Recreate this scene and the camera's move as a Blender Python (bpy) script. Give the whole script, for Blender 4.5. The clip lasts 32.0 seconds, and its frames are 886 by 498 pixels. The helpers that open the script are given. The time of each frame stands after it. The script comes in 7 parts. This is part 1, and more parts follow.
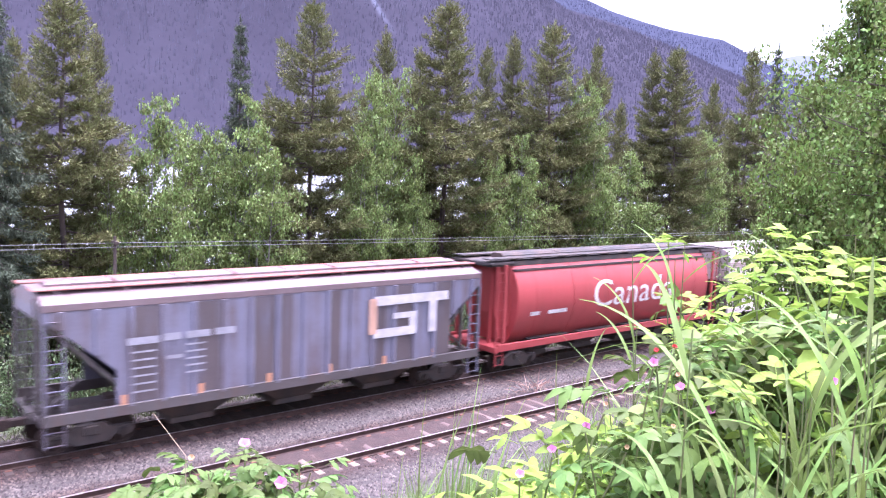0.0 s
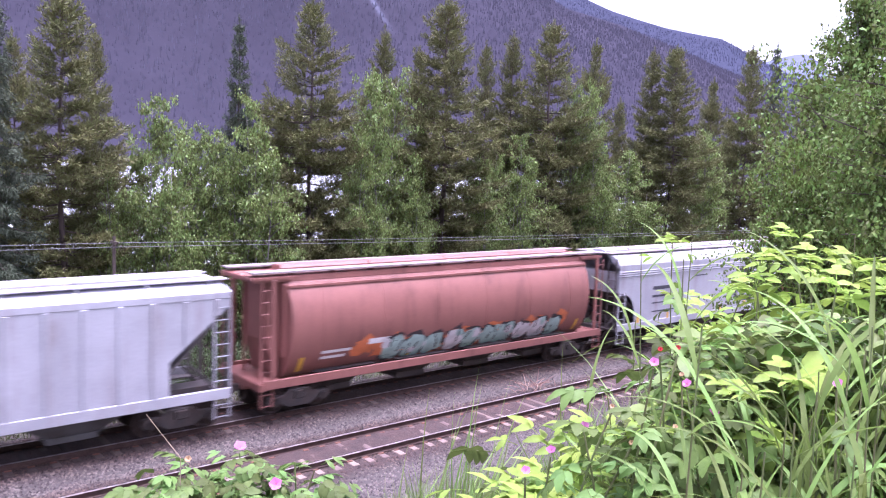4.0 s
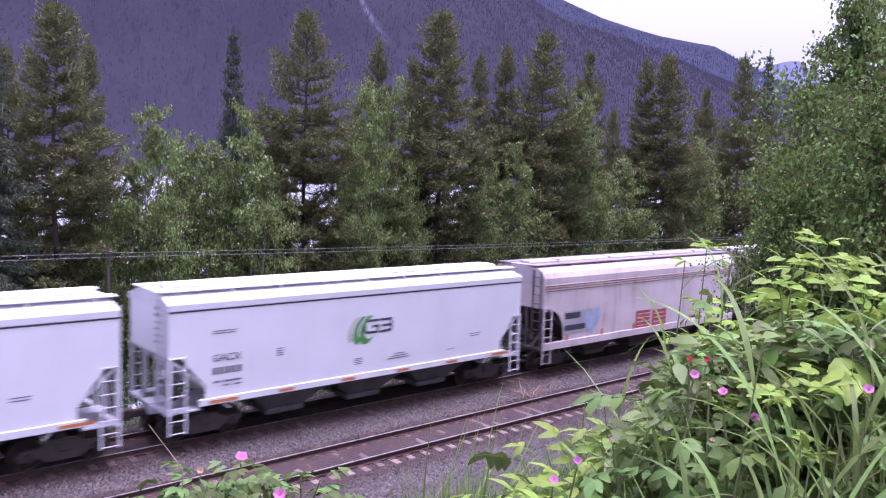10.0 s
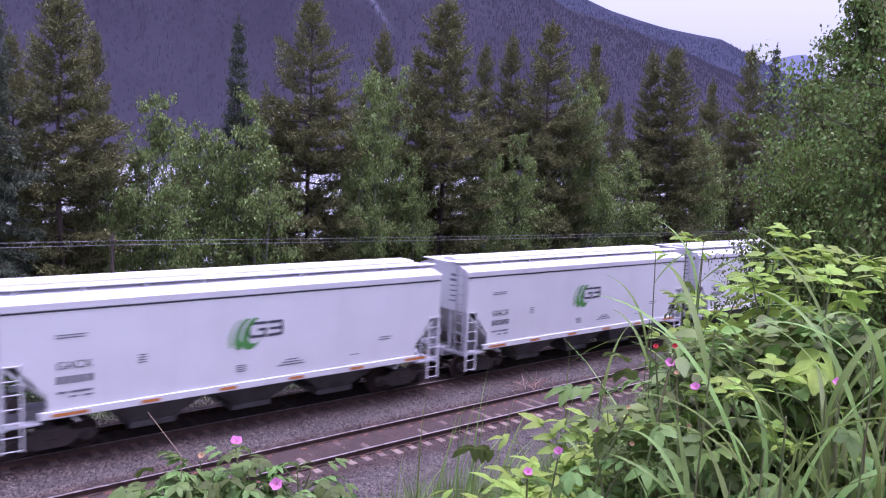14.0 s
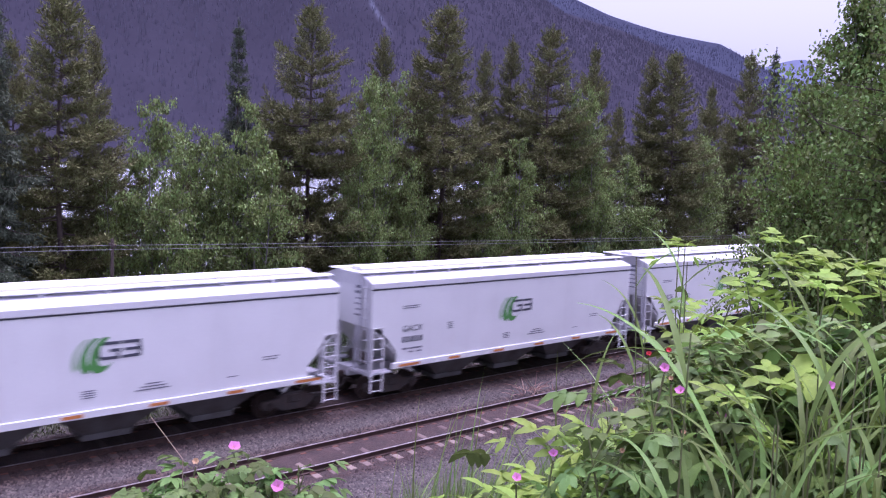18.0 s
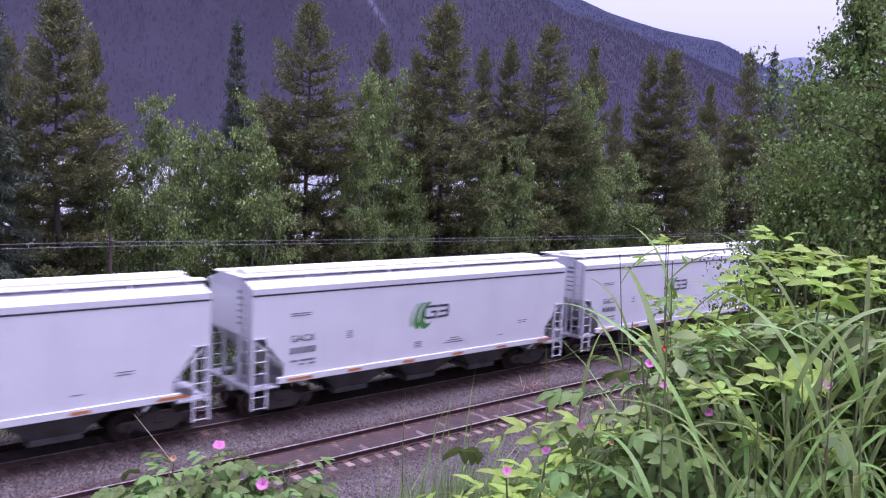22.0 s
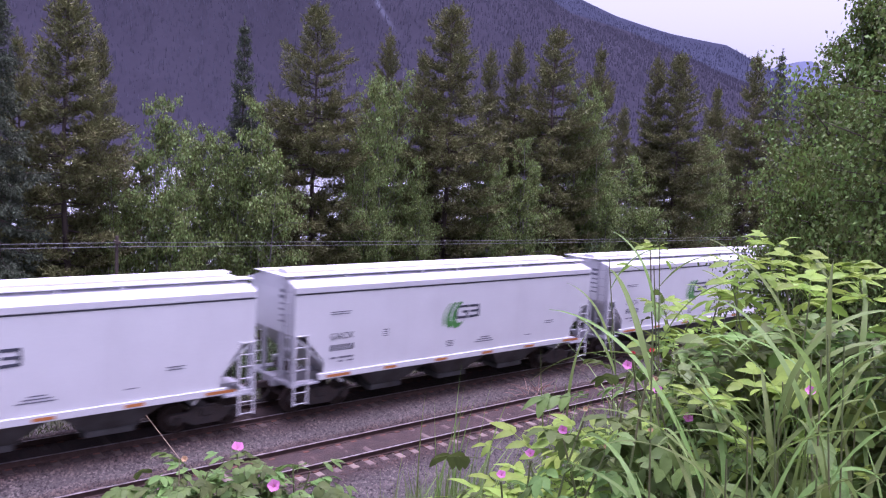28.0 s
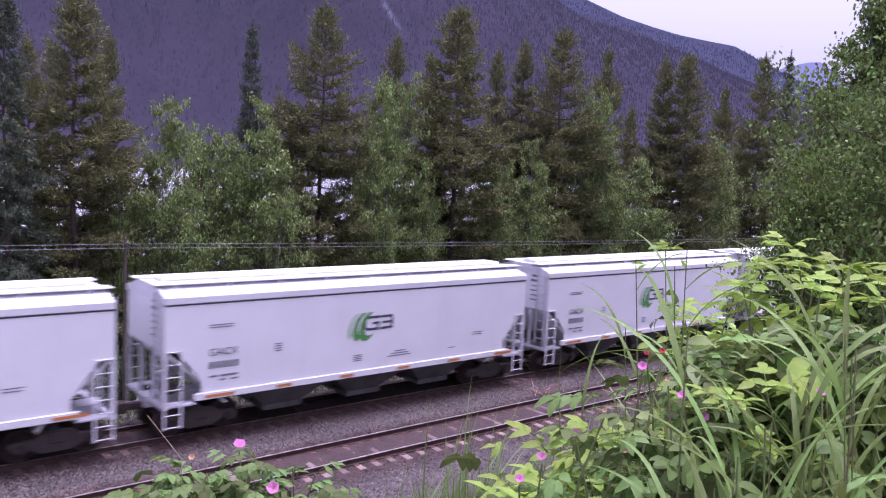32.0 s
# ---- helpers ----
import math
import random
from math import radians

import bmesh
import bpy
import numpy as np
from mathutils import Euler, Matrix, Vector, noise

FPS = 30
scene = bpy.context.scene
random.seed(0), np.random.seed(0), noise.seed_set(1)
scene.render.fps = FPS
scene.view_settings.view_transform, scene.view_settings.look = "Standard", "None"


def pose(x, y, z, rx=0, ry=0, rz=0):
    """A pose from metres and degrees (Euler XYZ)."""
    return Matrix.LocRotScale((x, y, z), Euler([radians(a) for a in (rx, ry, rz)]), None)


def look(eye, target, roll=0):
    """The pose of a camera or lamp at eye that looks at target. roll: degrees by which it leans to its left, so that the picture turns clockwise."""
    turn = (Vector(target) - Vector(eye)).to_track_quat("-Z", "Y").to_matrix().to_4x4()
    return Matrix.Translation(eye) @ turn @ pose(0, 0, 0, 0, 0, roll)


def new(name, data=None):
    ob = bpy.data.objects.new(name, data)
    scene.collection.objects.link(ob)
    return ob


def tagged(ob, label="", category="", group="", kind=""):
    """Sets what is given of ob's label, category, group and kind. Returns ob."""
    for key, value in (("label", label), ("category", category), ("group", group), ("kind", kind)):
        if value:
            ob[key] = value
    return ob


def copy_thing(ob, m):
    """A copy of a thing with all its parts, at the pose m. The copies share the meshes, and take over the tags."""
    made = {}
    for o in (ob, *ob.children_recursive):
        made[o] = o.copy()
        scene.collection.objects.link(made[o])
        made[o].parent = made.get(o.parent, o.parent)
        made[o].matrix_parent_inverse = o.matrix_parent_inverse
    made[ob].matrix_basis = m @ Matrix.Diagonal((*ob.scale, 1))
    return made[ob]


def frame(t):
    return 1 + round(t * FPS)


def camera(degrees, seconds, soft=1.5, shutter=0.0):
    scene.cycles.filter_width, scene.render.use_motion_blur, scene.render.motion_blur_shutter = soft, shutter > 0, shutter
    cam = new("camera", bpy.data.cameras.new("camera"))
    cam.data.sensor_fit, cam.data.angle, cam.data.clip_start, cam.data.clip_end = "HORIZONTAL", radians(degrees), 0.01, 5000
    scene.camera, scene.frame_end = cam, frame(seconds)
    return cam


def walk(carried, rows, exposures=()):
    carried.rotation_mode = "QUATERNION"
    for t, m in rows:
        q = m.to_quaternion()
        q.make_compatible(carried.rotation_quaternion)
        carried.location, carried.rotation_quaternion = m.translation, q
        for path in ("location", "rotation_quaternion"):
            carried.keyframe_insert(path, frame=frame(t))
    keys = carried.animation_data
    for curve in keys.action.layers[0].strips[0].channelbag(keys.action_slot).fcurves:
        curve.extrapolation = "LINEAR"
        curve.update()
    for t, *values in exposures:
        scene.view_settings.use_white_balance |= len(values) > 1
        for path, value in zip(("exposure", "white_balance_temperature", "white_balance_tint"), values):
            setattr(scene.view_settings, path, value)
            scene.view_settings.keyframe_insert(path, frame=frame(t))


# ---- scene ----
# The camera stands on the bank, held by hand: it only turns a little.
cam = camera(58.5, 32.0, soft=1.15, shutter=0.3)
EYE = Vector((-0.20, -23.97, 8.40))


def aim(turn, tilt, lean):
    """Degrees: turn from the straight view across the tracks towards +x, tilt up, lean to the left."""
    a, b = radians(turn), radians(tilt)
    way = Vector((math.sin(a) * math.cos(b), math.cos(a) * math.cos(b), math.sin(b)))
    return look(EYE, EYE + way * 10, lean)


EXPOSURES = [(0, 2.02, 5540, 36), (1, 1.65, 5540, 39), (2, 1.79, 5540, 39), (3, 1.6, 5540, 40), (6, 1.63, 5540, 47), (7, 1.27, 5630, 53), (8, 1.29, 5600, 56), (9, 1.27, 5530, 57), (10, 0.87, 5410, 51), (11, 0.68, 5370, 49), (20, 0.62, 5350, 49), (32, 0.65, 5510, 51)]
walk(cam, [
    (0, aim(40.41, -5.79, 2.25)),
    (0.5, aim(40.41, -5.71, 2.21)),
    (1, aim(40.39, -5.69, 2.17)),
    (1.5, aim(40.46, -5.61, 2.12)),
    (2, aim(40.49, -5.51, 2.10)),
    (2.5, aim(40.58, -5.50, 2.09)),
    (3, aim(40.58, -5.66, 2.11)),
    (3.5, aim(40.50, -5.77, 2.15)),
    (5.5, aim(40.44, -5.87, 2.19)),
    (6, aim(40.47, -5.79, 2.12)),
    (6.5, aim(40.62, -5.72, 2.07)),
    (7, aim(40.70, -5.74, 2.05)),
    (7.5, aim(40.74, -5.80, 2.01)),
    (8, aim(40.78, -5.87, 1.96)),
    (8.5, aim(40.77, -5.83, 1.92)),
    (9, aim(40.71, -5.70, 1.89)),
    (9.5, aim(40.73, -5.37, 1.85)),
    (10, aim(40.80, -5.23, 1.85)),
    (10.5, aim(40.85, -5.51, 1.97)),
    (11, aim(40.64, -5.73, 2.17)),
    (11.5, aim(40.59, -5.77, 2.31)),
    (12, aim(40.59, -5.80, 2.33)),
    (12.5, aim(40.65, -5.90, 2.30)),
    (13, aim(40.60, -5.89, 2.32)),
    (13.5, aim(40.55, -5.88, 2.36)),
    (14, aim(40.57, -5.88, 2.39)),
    (14.5, aim(40.62, -5.86, 2.39)),
    (16.5, aim(40.55, -5.78, 2.41)),
    (17, aim(40.56, -5.60, 2.41)),
    (17.5, aim(40.52, -5.59, 2.41)),
    (18, aim(40.57, -5.55, 2.40)),
    (18.5, aim(40.58, -5.60, 2.39)),
    (19, aim(40.62, -5.67, 2.38)),
    (19.5, aim(40.67, -5.69, 2.37)),
    (20, aim(40.72, -5.79, 2.39)),
    (20.5, aim(40.72, -5.97, 2.42)),
    (21, aim(40.63, -5.99, 2.44)),
    (21.5, aim(40.73, -5.83, 2.44)),
    (22, aim(40.69, -5.76, 2.46)),
    (22.5, aim(40.72, -5.85, 2.50)),
    (23, aim(40.65, -5.92, 2.54)),
    (23.5, aim(40.65, -5.76, 2.54)),
    (24, aim(40.65, -5.58, 2.53)),
    (24.5, aim(40.67, -5.58, 2.55)),
    (25, aim(40.66, -5.78, 2.59)),
    (25.5, aim(40.67, -5.72, 2.62)),
    (27.5, aim(40.43, -5.57, 2.74)),
    (28, aim(40.28, -5.60, 2.76)),
    (28.5, aim(40.12, -5.53, 2.76)),
    (29, aim(40.02, -5.49, 2.79)),
    (29.5, aim(39.95, -5.48, 2.85)),
    (30, aim(39.89, -5.48, 2.88)),
    (30.5, aim(39.86, -5.50, 2.89)),
    (31, aim(39.82, -5.49, 2.89)),
    (31.5, aim(39.78, -5.51, 2.84)),
    (32, aim(39.75, -5.52, 2.73)),
], exposures=EXPOSURES)

# ---- light: a bright overcast sky, a broad soft sun from high behind the camera ----
world = bpy.data.worlds.new("overcast_sky")
scene.world = world
world.use_nodes = True
wn, wl = world.node_tree.nodes, world.node_tree.links
sky = wn.new("ShaderNodeTexSky")
sky.sky_type, sky.sun_disc = "NISHITA", False
sky.sun_elevation, sky.sun_rotation = radians(82.6), radians(129)
sky.air_density, sky.dust_density, sky.ozone_density = 1.0, 5.0, 1.0
grey = wn.new("ShaderNodeHueSaturation")
grey.inputs["Saturation"].default_value, grey.inputs["Value"].default_value = 0.24, 1.65
wl.new(sky.outputs[0], grey.inputs["Color"])
where, parts, overcast, dimmed = (wn.new("ShaderNode" + k) for k in ("TexCoord", "SeparateXYZ", "MapRange", "Mix"))
wl.new(where.outputs["Generated"], parts.inputs[0])
wl.new(parts.outputs["Z"], overcast.inputs[0])
overcast.inputs[1].default_value, overcast.inputs[2].default_value = 0.0, 0.9
overcast.inputs[3].default_value, overcast.inputs[4].default_value = 0.62, 1.18
dimmed.data_type, dimmed.blend_type = "RGBA", "MULTIPLY"
dimmed.inputs[0].default_value = 1.0
wl.new(grey.outputs[0], dimmed.inputs[6])
wl.new(overcast.outputs[0], dimmed.inputs[7])
wl.new(dimmed.outputs[2], wn["Background"].inputs["Color"])
wn["Background"].inputs["Strength"].default_value = 0.13

sun = new("sun", bpy.data.lights.new("sun", "SUN"))
sun.data.energy, sun.data.angle, sun.data.color = 1.35, radians(30), (1.0, 0.96, 0.92)
sun.matrix_world = look((0, 0, 0), (-0.10, 0.08, -0.99))

# ---- materials ----
def material(name, base, rough=0.6, metal=0.0, vary=0.25, scale=3.0, fine=40.0, bump=0.15, second=None, mix=0.5, gloss=0.5,
             through_light=0.0, per=0.0, squash=(1, 1, 1), island=False):
    """A surface of a base colour with stains of a second colour at one scale, grain at a finer one, and a fine relief."""
    m = bpy.data.materials.new(name)
    m.use_nodes = True
    n, l = m.node_tree.nodes, m.node_tree.links
    b = n["Principled BSDF"]
    b.inputs["Metallic"].default_value = metal
    b.inputs["Specular IOR Level"].default_value = gloss
    where = n.new("ShaderNodeTexCoord")
    stretch = n.new("ShaderNodeMapping")
    stretch.inputs["Scale"].default_value = squash
    l.new(where.outputs["Object"], stretch.inputs["Vector"])
    big, small = n.new("ShaderNodeTexNoise"), n.new("ShaderNodeTexNoise")
    for tex, s, d in ((big, scale, 5.0), (small, fine, 3.0)):
        tex.inputs["Scale"].default_value, tex.inputs["Detail"].default_value = s, d
        l.new(stretch.outputs[0], tex.inputs["Vector"])
    ramp = n.new("ShaderNodeValToRGB")
    ramp.color_ramp.elements[0].position, ramp.color_ramp.elements[1].position = 0.5 - 0.22 * mix, 0.5 + 0.22
    second = second or tuple(c * (1 - vary) for c in base)
    ramp.color_ramp.elements[0].color, ramp.color_ramp.elements[1].color = (*base, 1), (*second, 1)
    l.new(big.outputs["Fac"], ramp.inputs[0])
    grain = n.new("ShaderNodeMix")
    grain.data_type, grain.blend_type = "RGBA", "MULTIPLY"
    grain.inputs["Factor"].default_value = min(1.0, vary * 1.6)
    l.new(ramp.outputs[0], grain.inputs[6])
    tone = n.new("ShaderNodeMapRange")
    tone.inputs[3].default_value, tone.inputs[4].default_value = 0.55, 1.35
    l.new(small.outputs["Fac"], tone.inputs[0])
    l.new(tone.outputs[0], grain.inputs[7])
    colour = grain.outputs[2]
    if per:
        if island:
            pick = n.new("ShaderNodeNewGeometry").outputs["Random Per Island"]
        else:
            pick = n.new("ShaderNodeObjectInfo").outputs["Random"]
        tint = n.new("ShaderNodeHueSaturation")
        span = n.new("ShaderNodeMapRange")
        span.inputs[3].default_value, span.inputs[4].default_value = 1 - per, 1 + per
        l.new(pick, span.inputs[0])
        l.new(span.outputs[0], tint.inputs["Value"])
        hue = n.new("ShaderNodeMapRange")
        hue.inputs[3].default_value, hue.inputs[4].default_value = 0.5 - per * 0.06, 0.5 + per * 0.05
        l.new(pick, hue.inputs[0])
        l.new(hue.outputs[0], tint.inputs["Hue"])
        l.new(colour, tint.inputs["Color"])
        colour = tint.outputs[0]
    l.new(colour, b.inputs["Base Color"])
    rr = n.new("ShaderNodeMapRange")
    rr.inputs[3].default_value, rr.inputs[4].default_value = max(0.05, rough - 0.12), min(1, rough + 0.12)
    l.new(big.outputs["Fac"], rr.inputs[0])
    l.new(rr.outputs[0], b.inputs["Roughness"])
    if bump:
        bp = n.new("ShaderNodeBump")
        bp.inputs["Strength"].default_value, bp.inputs["Distance"].default_value = bump, 0.02
        l.new(small.outputs["Fac"], bp.inputs["Height"])
        l.new(bp.outputs[0], b.inputs["Normal"])
    if through_light:
        out = n["Material Output"]
        tr, both = n.new("ShaderNodeBsdfTranslucent"), n.new("ShaderNodeMixShader")
        l.new(colour, tr.inputs["Color"])
        both.inputs[0].default_value = through_light
        l.new(b.outputs[0], both.inputs[1])
        l.new(tr.outputs[0], both.inputs[2])
        l.new(both.outputs[0], out.inputs["Surface"])
    return m


def rail_paint(name, base, rust=(0.16, 0.07, 0.04), dirt=0.5, streak=1.0, rough=0.5, cover=0.0):
    """Weathered car paint: broad fading, vertical rust and dirt streaks, and dust."""
    m = bpy.data.materials.new(name)
    m.use_nodes = True
    n, l = m.node_tree.nodes, m.node_tree.links
    b = n["Principled BSDF"]
    where = n.new("ShaderNodeTexCoord")
    run = n.new("ShaderNodeMapping")
    run.inputs["Scale"].default_value = (2.2, 2.2, 0.22)
    l.new(where.outputs["Object"], run.inputs["Vector"])
    streaks, patch, dust = n.new("ShaderNodeTexNoise"), n.new("ShaderNodeTexNoise"), n.new("ShaderNodeTexNoise")
    for tex, s, d, v in ((streaks, 1.6, 6, run.outputs[0]), (patch, 0.55, 4, where.outputs["Object"]), (dust, 14, 5, where.outputs["Object"])):
        tex.inputs["Scale"].default_value, tex.inputs["Detail"].default_value = s, d
        l.new(v, tex.inputs["Vector"])

    def ramp(src, lo, hi):
        r = n.new("ShaderNodeMapRange")
        r.inputs[1].default_value, r.inputs[2].default_value = lo, hi
        l.new(src, r.inputs[0])
        return r.outputs[0]

    def blend(fac, a, c, kind="MIX"):
        x = n.new("ShaderNodeMix")
        x.data_type, x.blend_type = "RGBA", kind
        for s, v in ((x.inputs[0], fac), (x.inputs[6], a), (x.inputs[7], c)):
            if isinstance(v, tuple):
                s.default_value = (*v, 1) if len(v) == 3 else v
            elif isinstance(v, float):
                s.default_value = v
            else:
                l.new(v, s)
        return x.outputs[2]

    both = n.new("ShaderNodeMath")
    both.operation = "MULTIPLY"
    l.new(ramp(streaks.outputs[0], 0.5 - cover, 0.78 - cover), both.inputs[0])
    l.new(ramp(patch.outputs[0], 0.35 - cover, 0.7 - cover), both.inputs[1])
    some = n.new("ShaderNodeMath")
    some.operation = "MULTIPLY"
    some.inputs[1].default_value = streak
    l.new(both.outputs[0], some.inputs[0])
    faded = blend(ramp(patch.outputs[0], 0.35, 0.75), base, tuple(c * (1 - 0.35 * dirt) for c in base))
    rusty = blend(some.outputs[0], faded, rust)
    tone = n.new("ShaderNodeMapRange")
    tone.inputs[3].default_value, tone.inputs[4].default_value = 1 - 0.35 * dirt, 1 + 0.1 * dirt
    l.new(dust.outputs[0], tone.inputs[0])
    l.new(blend(0.8, rusty, tone.outputs[0], "MULTIPLY"), b.inputs["Base Color"])
    b.inputs["Roughness"].default_value = rough
    b.inputs["Specular IOR Level"].default_value = 0.4
    bp = n.new("ShaderNodeBump")
    bp.inputs["Strength"].default_value, bp.inputs["Distance"].default_value = 0.08, 0.02
    l.new(dust.outputs[0], bp.inputs["Height"])
    l.new(bp.outputs[0], b.inputs["Normal"])
    return m


WHITE = rail_paint("clean_white_paint", (0.68, 0.685, 0.70), dirt=0.24, streak=0.06, rough=0.38)
# Roof white set darker than the sides to offset bright light from above.
ROOFWHITE = rail_paint("dimmed_white_roof", (0.63, 0.63, 0.66), dirt=0.3, streak=0.1)
GREYBOARD = rail_paint("dull_galvanised_walkway", (0.40, 0.38, 0.41), dirt=0.4, streak=0.3)
CHALKROOF = rail_paint("chalky_grey_roof", (0.54, 0.49, 0.50), rust=(0.34, 0.17, 0.11), dirt=0.6, streak=0.9, cover=0.03)
ENDGREY = rail_paint("pale_grey_end_frame", (0.50, 0.50, 0.54), dirt=0.4, streak=0.2)
BOARD = rail_paint("galvanised_white", (0.70, 0.70, 0.72), dirt=0.15, streak=0.05)
CREAM = rail_paint("dirty_white_paint", (0.64, 0.57, 0.565), rust=(0.27, 0.13, 0.08), dirt=0.75, streak=0.8)
PINKISH = rail_paint("chalky_grey_paint", (0.50, 0.44, 0.415), rust=(0.24, 0.12, 0.08), dirt=0.8, streak=0.8)
OLDROOF = rail_paint("rusty_old_roof", (0.19, 0.14, 0.145), rust=(0.15, 0.07, 0.05), dirt=0.7, streak=0.9)
GREYBLUE = rail_paint("faded_blue_grey_paint", (0.20, 0.195, 0.26), rust=(0.13, 0.09, 0.08), dirt=0.8, streak=1.0, cover=0.08)
LIGHTGREY = rail_paint("light_grey_paint", (0.43, 0.43, 0.47), rust=(0.22, 0.14, 0.11), dirt=0.8, streak=0.75)
RED = rail_paint("red_paint", (0.38, 0.065, 0.065), rust=(0.2, 0.04, 0.03), dirt=0.5, streak=0.6)
BROWN = rail_paint("brown_paint", (0.29, 0.12, 0.10), rust=(0.10, 0.04, 0.035), dirt=0.7, streak=0.8)
TAN = rail_paint("rusty_cream_paint", (0.52, 0.47, 0.48), rust=(0.46, 0.20, 0.12), dirt=0.6, streak=1.0, cover=0.13)
ORANGE = rail_paint("orange_paint", (0.56, 0.28, 0.165), rust=(0.32, 0.13, 0.08), dirt=0.5, streak=0.4)
STAINED = rail_paint("brown_stain_on_paint", (0.125, 0.10, 0.105), rust=(0.17, 0.17, 0.24), dirt=0.8, streak=0.8)
DUSTY = rail_paint("dusty_walkway", (0.30, 0.255, 0.255), dirt=0.7, streak=0.3)
GRIMY = rail_paint("grimy_frame", (0.11, 0.095, 0.095), dirt=0.8, streak=0.6)
RUSTLEDGE = rail_paint("rust_stained_ledge", (0.36, 0.25, 0.23), dirt=0.7, streak=1.0)
BLACK = material("black_iron", (0.022, 0.02, 0.02), 0.7, 0.2, vary=0.4, scale=2, second=(0.05, 0.035, 0.03))
UNDER = material("grimy_steel", (0.05, 0.045, 0.045), 0.75, 0.2, vary=0.4, scale=1.5, second=(0.10, 0.07, 0.06))
CHUTE = material("dusty_grey_steel", (0.12, 0.12, 0.125), 0.6, 0.1, vary=0.35, scale=1.5, second=(0.07, 0.062, 0.06))
RUST = material("rust", (0.17, 0.07, 0.045), 0.9, 0.2, vary=0.4, scale=4, second=(0.09, 0.04, 0.03))
RAILRUST = material("dark_rail_rust", (0.075, 0.043, 0.035), 0.85, 0.3, vary=0.4, scale=4, second=(0.05, 0.03, 0.026))
WHEELRUST = material("dark_wheel_rust", (0.062, 0.040, 0.034), 0.8, 0.3, vary=0.4, scale=4, second=(0.035, 0.026, 0.024))
RAILTOP = material("worn_steel", (0.48, 0.44, 0.45), 0.45, 0.8, vary=0.25, scale=4, second=(0.2, 0.15, 0.13))
WOOD = material("grey_tie_wood", (0.20, 0.15, 0.125), 0.9, vary=0.4, scale=3, second=(0.10, 0.07, 0.06), per=0.3, squash=(1, 0.15, 1))
DARKWOOD = material("dark_tie_wood", (0.075, 0.052, 0.044), 0.9, vary=0.4, scale=3, second=(0.045, 0.033, 0.029), per=0.4, squash=(1, 0.15, 1))
GRAVEL = material("ballast_stone", (0.086, 0.069, 0.062), 0.95, vary=0.5, scale=0.8, fine=25, bump=0.6, second=(0.055, 0.045, 0.042), per=0.75, island=True)
REDMARK = material("red_marking", (0.40, 0.07, 0.07), 0.6, vary=0.25)
REFLECT = material("orange_reflector", (0.55, 0.20, 0.05), 0.4, vary=0.2)
YELLOW = material("yellow_reflector", (0.75, 0.42, 0.04), 0.4, vary=0.2)
INK = material("dark_lettering_and_eave_shade", (0.045, 0.045, 0.06), 0.6, vary=0.3)
PALE = material("white_lettering", (0.75, 0.72, 0.72), 0.6, vary=0.3)
GREEN = material("green_logo", (0.07, 0.26, 0.06), 0.5, vary=0.2)
PALEGREEN = material("pale_green_logo", (0.38, 0.50, 0.36), 0.5, vary=0.2)
SLATE = material("dark_slate_logo", (0.06, 0.065, 0.09), 0.5, vary=0.2)

# ---- mesh tools ----
def part(name, bm, mat, parent, label=""):
    """Link a bmesh as one mesh object under a thing or a part."""
    me = bpy.data.meshes.new(name)
    bm.to_mesh(me)
    bm.free()
    return part_of(name, me, mat, parent, label)


def part_of(name, me, mat, parent, label="", m=None):
    if mat and not me.materials:
        me.materials.append(mat)
    ob = new(name, me)
    ob.parent = parent
    if m is not None:
        ob.matrix_basis = m
    if label:
        tagged(ob, label)
    return ob


def thing(name, label, category, m=None, group="", kind=""):
    ob = new(name)
    if m is not None:
        ob.matrix_basis = m
    return tagged(ob, label, category, group, kind)


def box(bm, x0, x1, y0, y1, z0, z1):
    v = [bm.verts.new((x, y, z)) for x in (x0, x1) for y in (y0, y1) for z in (z0, z1)]
    for f in ((0, 1, 3, 2), (4, 6, 7, 5), (0, 4, 5, 1), (2, 3, 7, 6), (0, 2, 6, 4), (1, 5, 7, 3)):
        bm.faces.new([v[i] for i in f])
    return bm


def prism(bm, outline, axis, a, b):
    """A solid from a flat outline of pairs, pushed from a to b along the axis ('x' or 'y')."""
    def at(p, d):
        return (d, p[0], p[1]) if axis == "x" else (p[0], d, p[1])
    v0, v1 = [bm.verts.new(at(p, a)) for p in outline], [bm.verts.new(at(p, b)) for p in outline]
    k = len(outline)
    for i in range(k):
        bm.faces.new((v0[i], v0[(i + 1) % k], v1[(i + 1) % k], v1[i]))
    bm.faces.new(v0[::-1])
    bm.faces.new(v1)
    return bm


def tube(bm, path, r, sides=6, r1=None):
    """A round bar along a path; r1: the radius at its end."""
    rings, pts = [], [Vector(p) for p in path]
    for i, p in enumerate(pts):
        d = (pts[min(i + 1, len(pts) - 1)] - pts[max(i - 1, 0)]).normalized()
        u = d.cross(Vector((0.3, 0.5, 0.81)))
        u = (u if u.length > 1e-3 else d.cross(Vector((1, 0, 0)))).normalized()
        w = d.cross(u)
        rr = r if r1 is None else r + (r1 - r) * i / (len(pts) - 1)
        rings.append([bm.verts.new(p + (u * math.cos(a) + w * math.sin(a)) * rr) for a in (2 * math.pi * k / sides for k in range(sides))])
    for a, b in zip(rings, rings[1:]):
        for k in range(sides):
            bm.faces.new((a[k], a[(k + 1) % sides], b[(k + 1) % sides], b[k]))
    bm.faces.new(rings[0][::-1])
    bm.faces.new(rings[-1])
    return bm


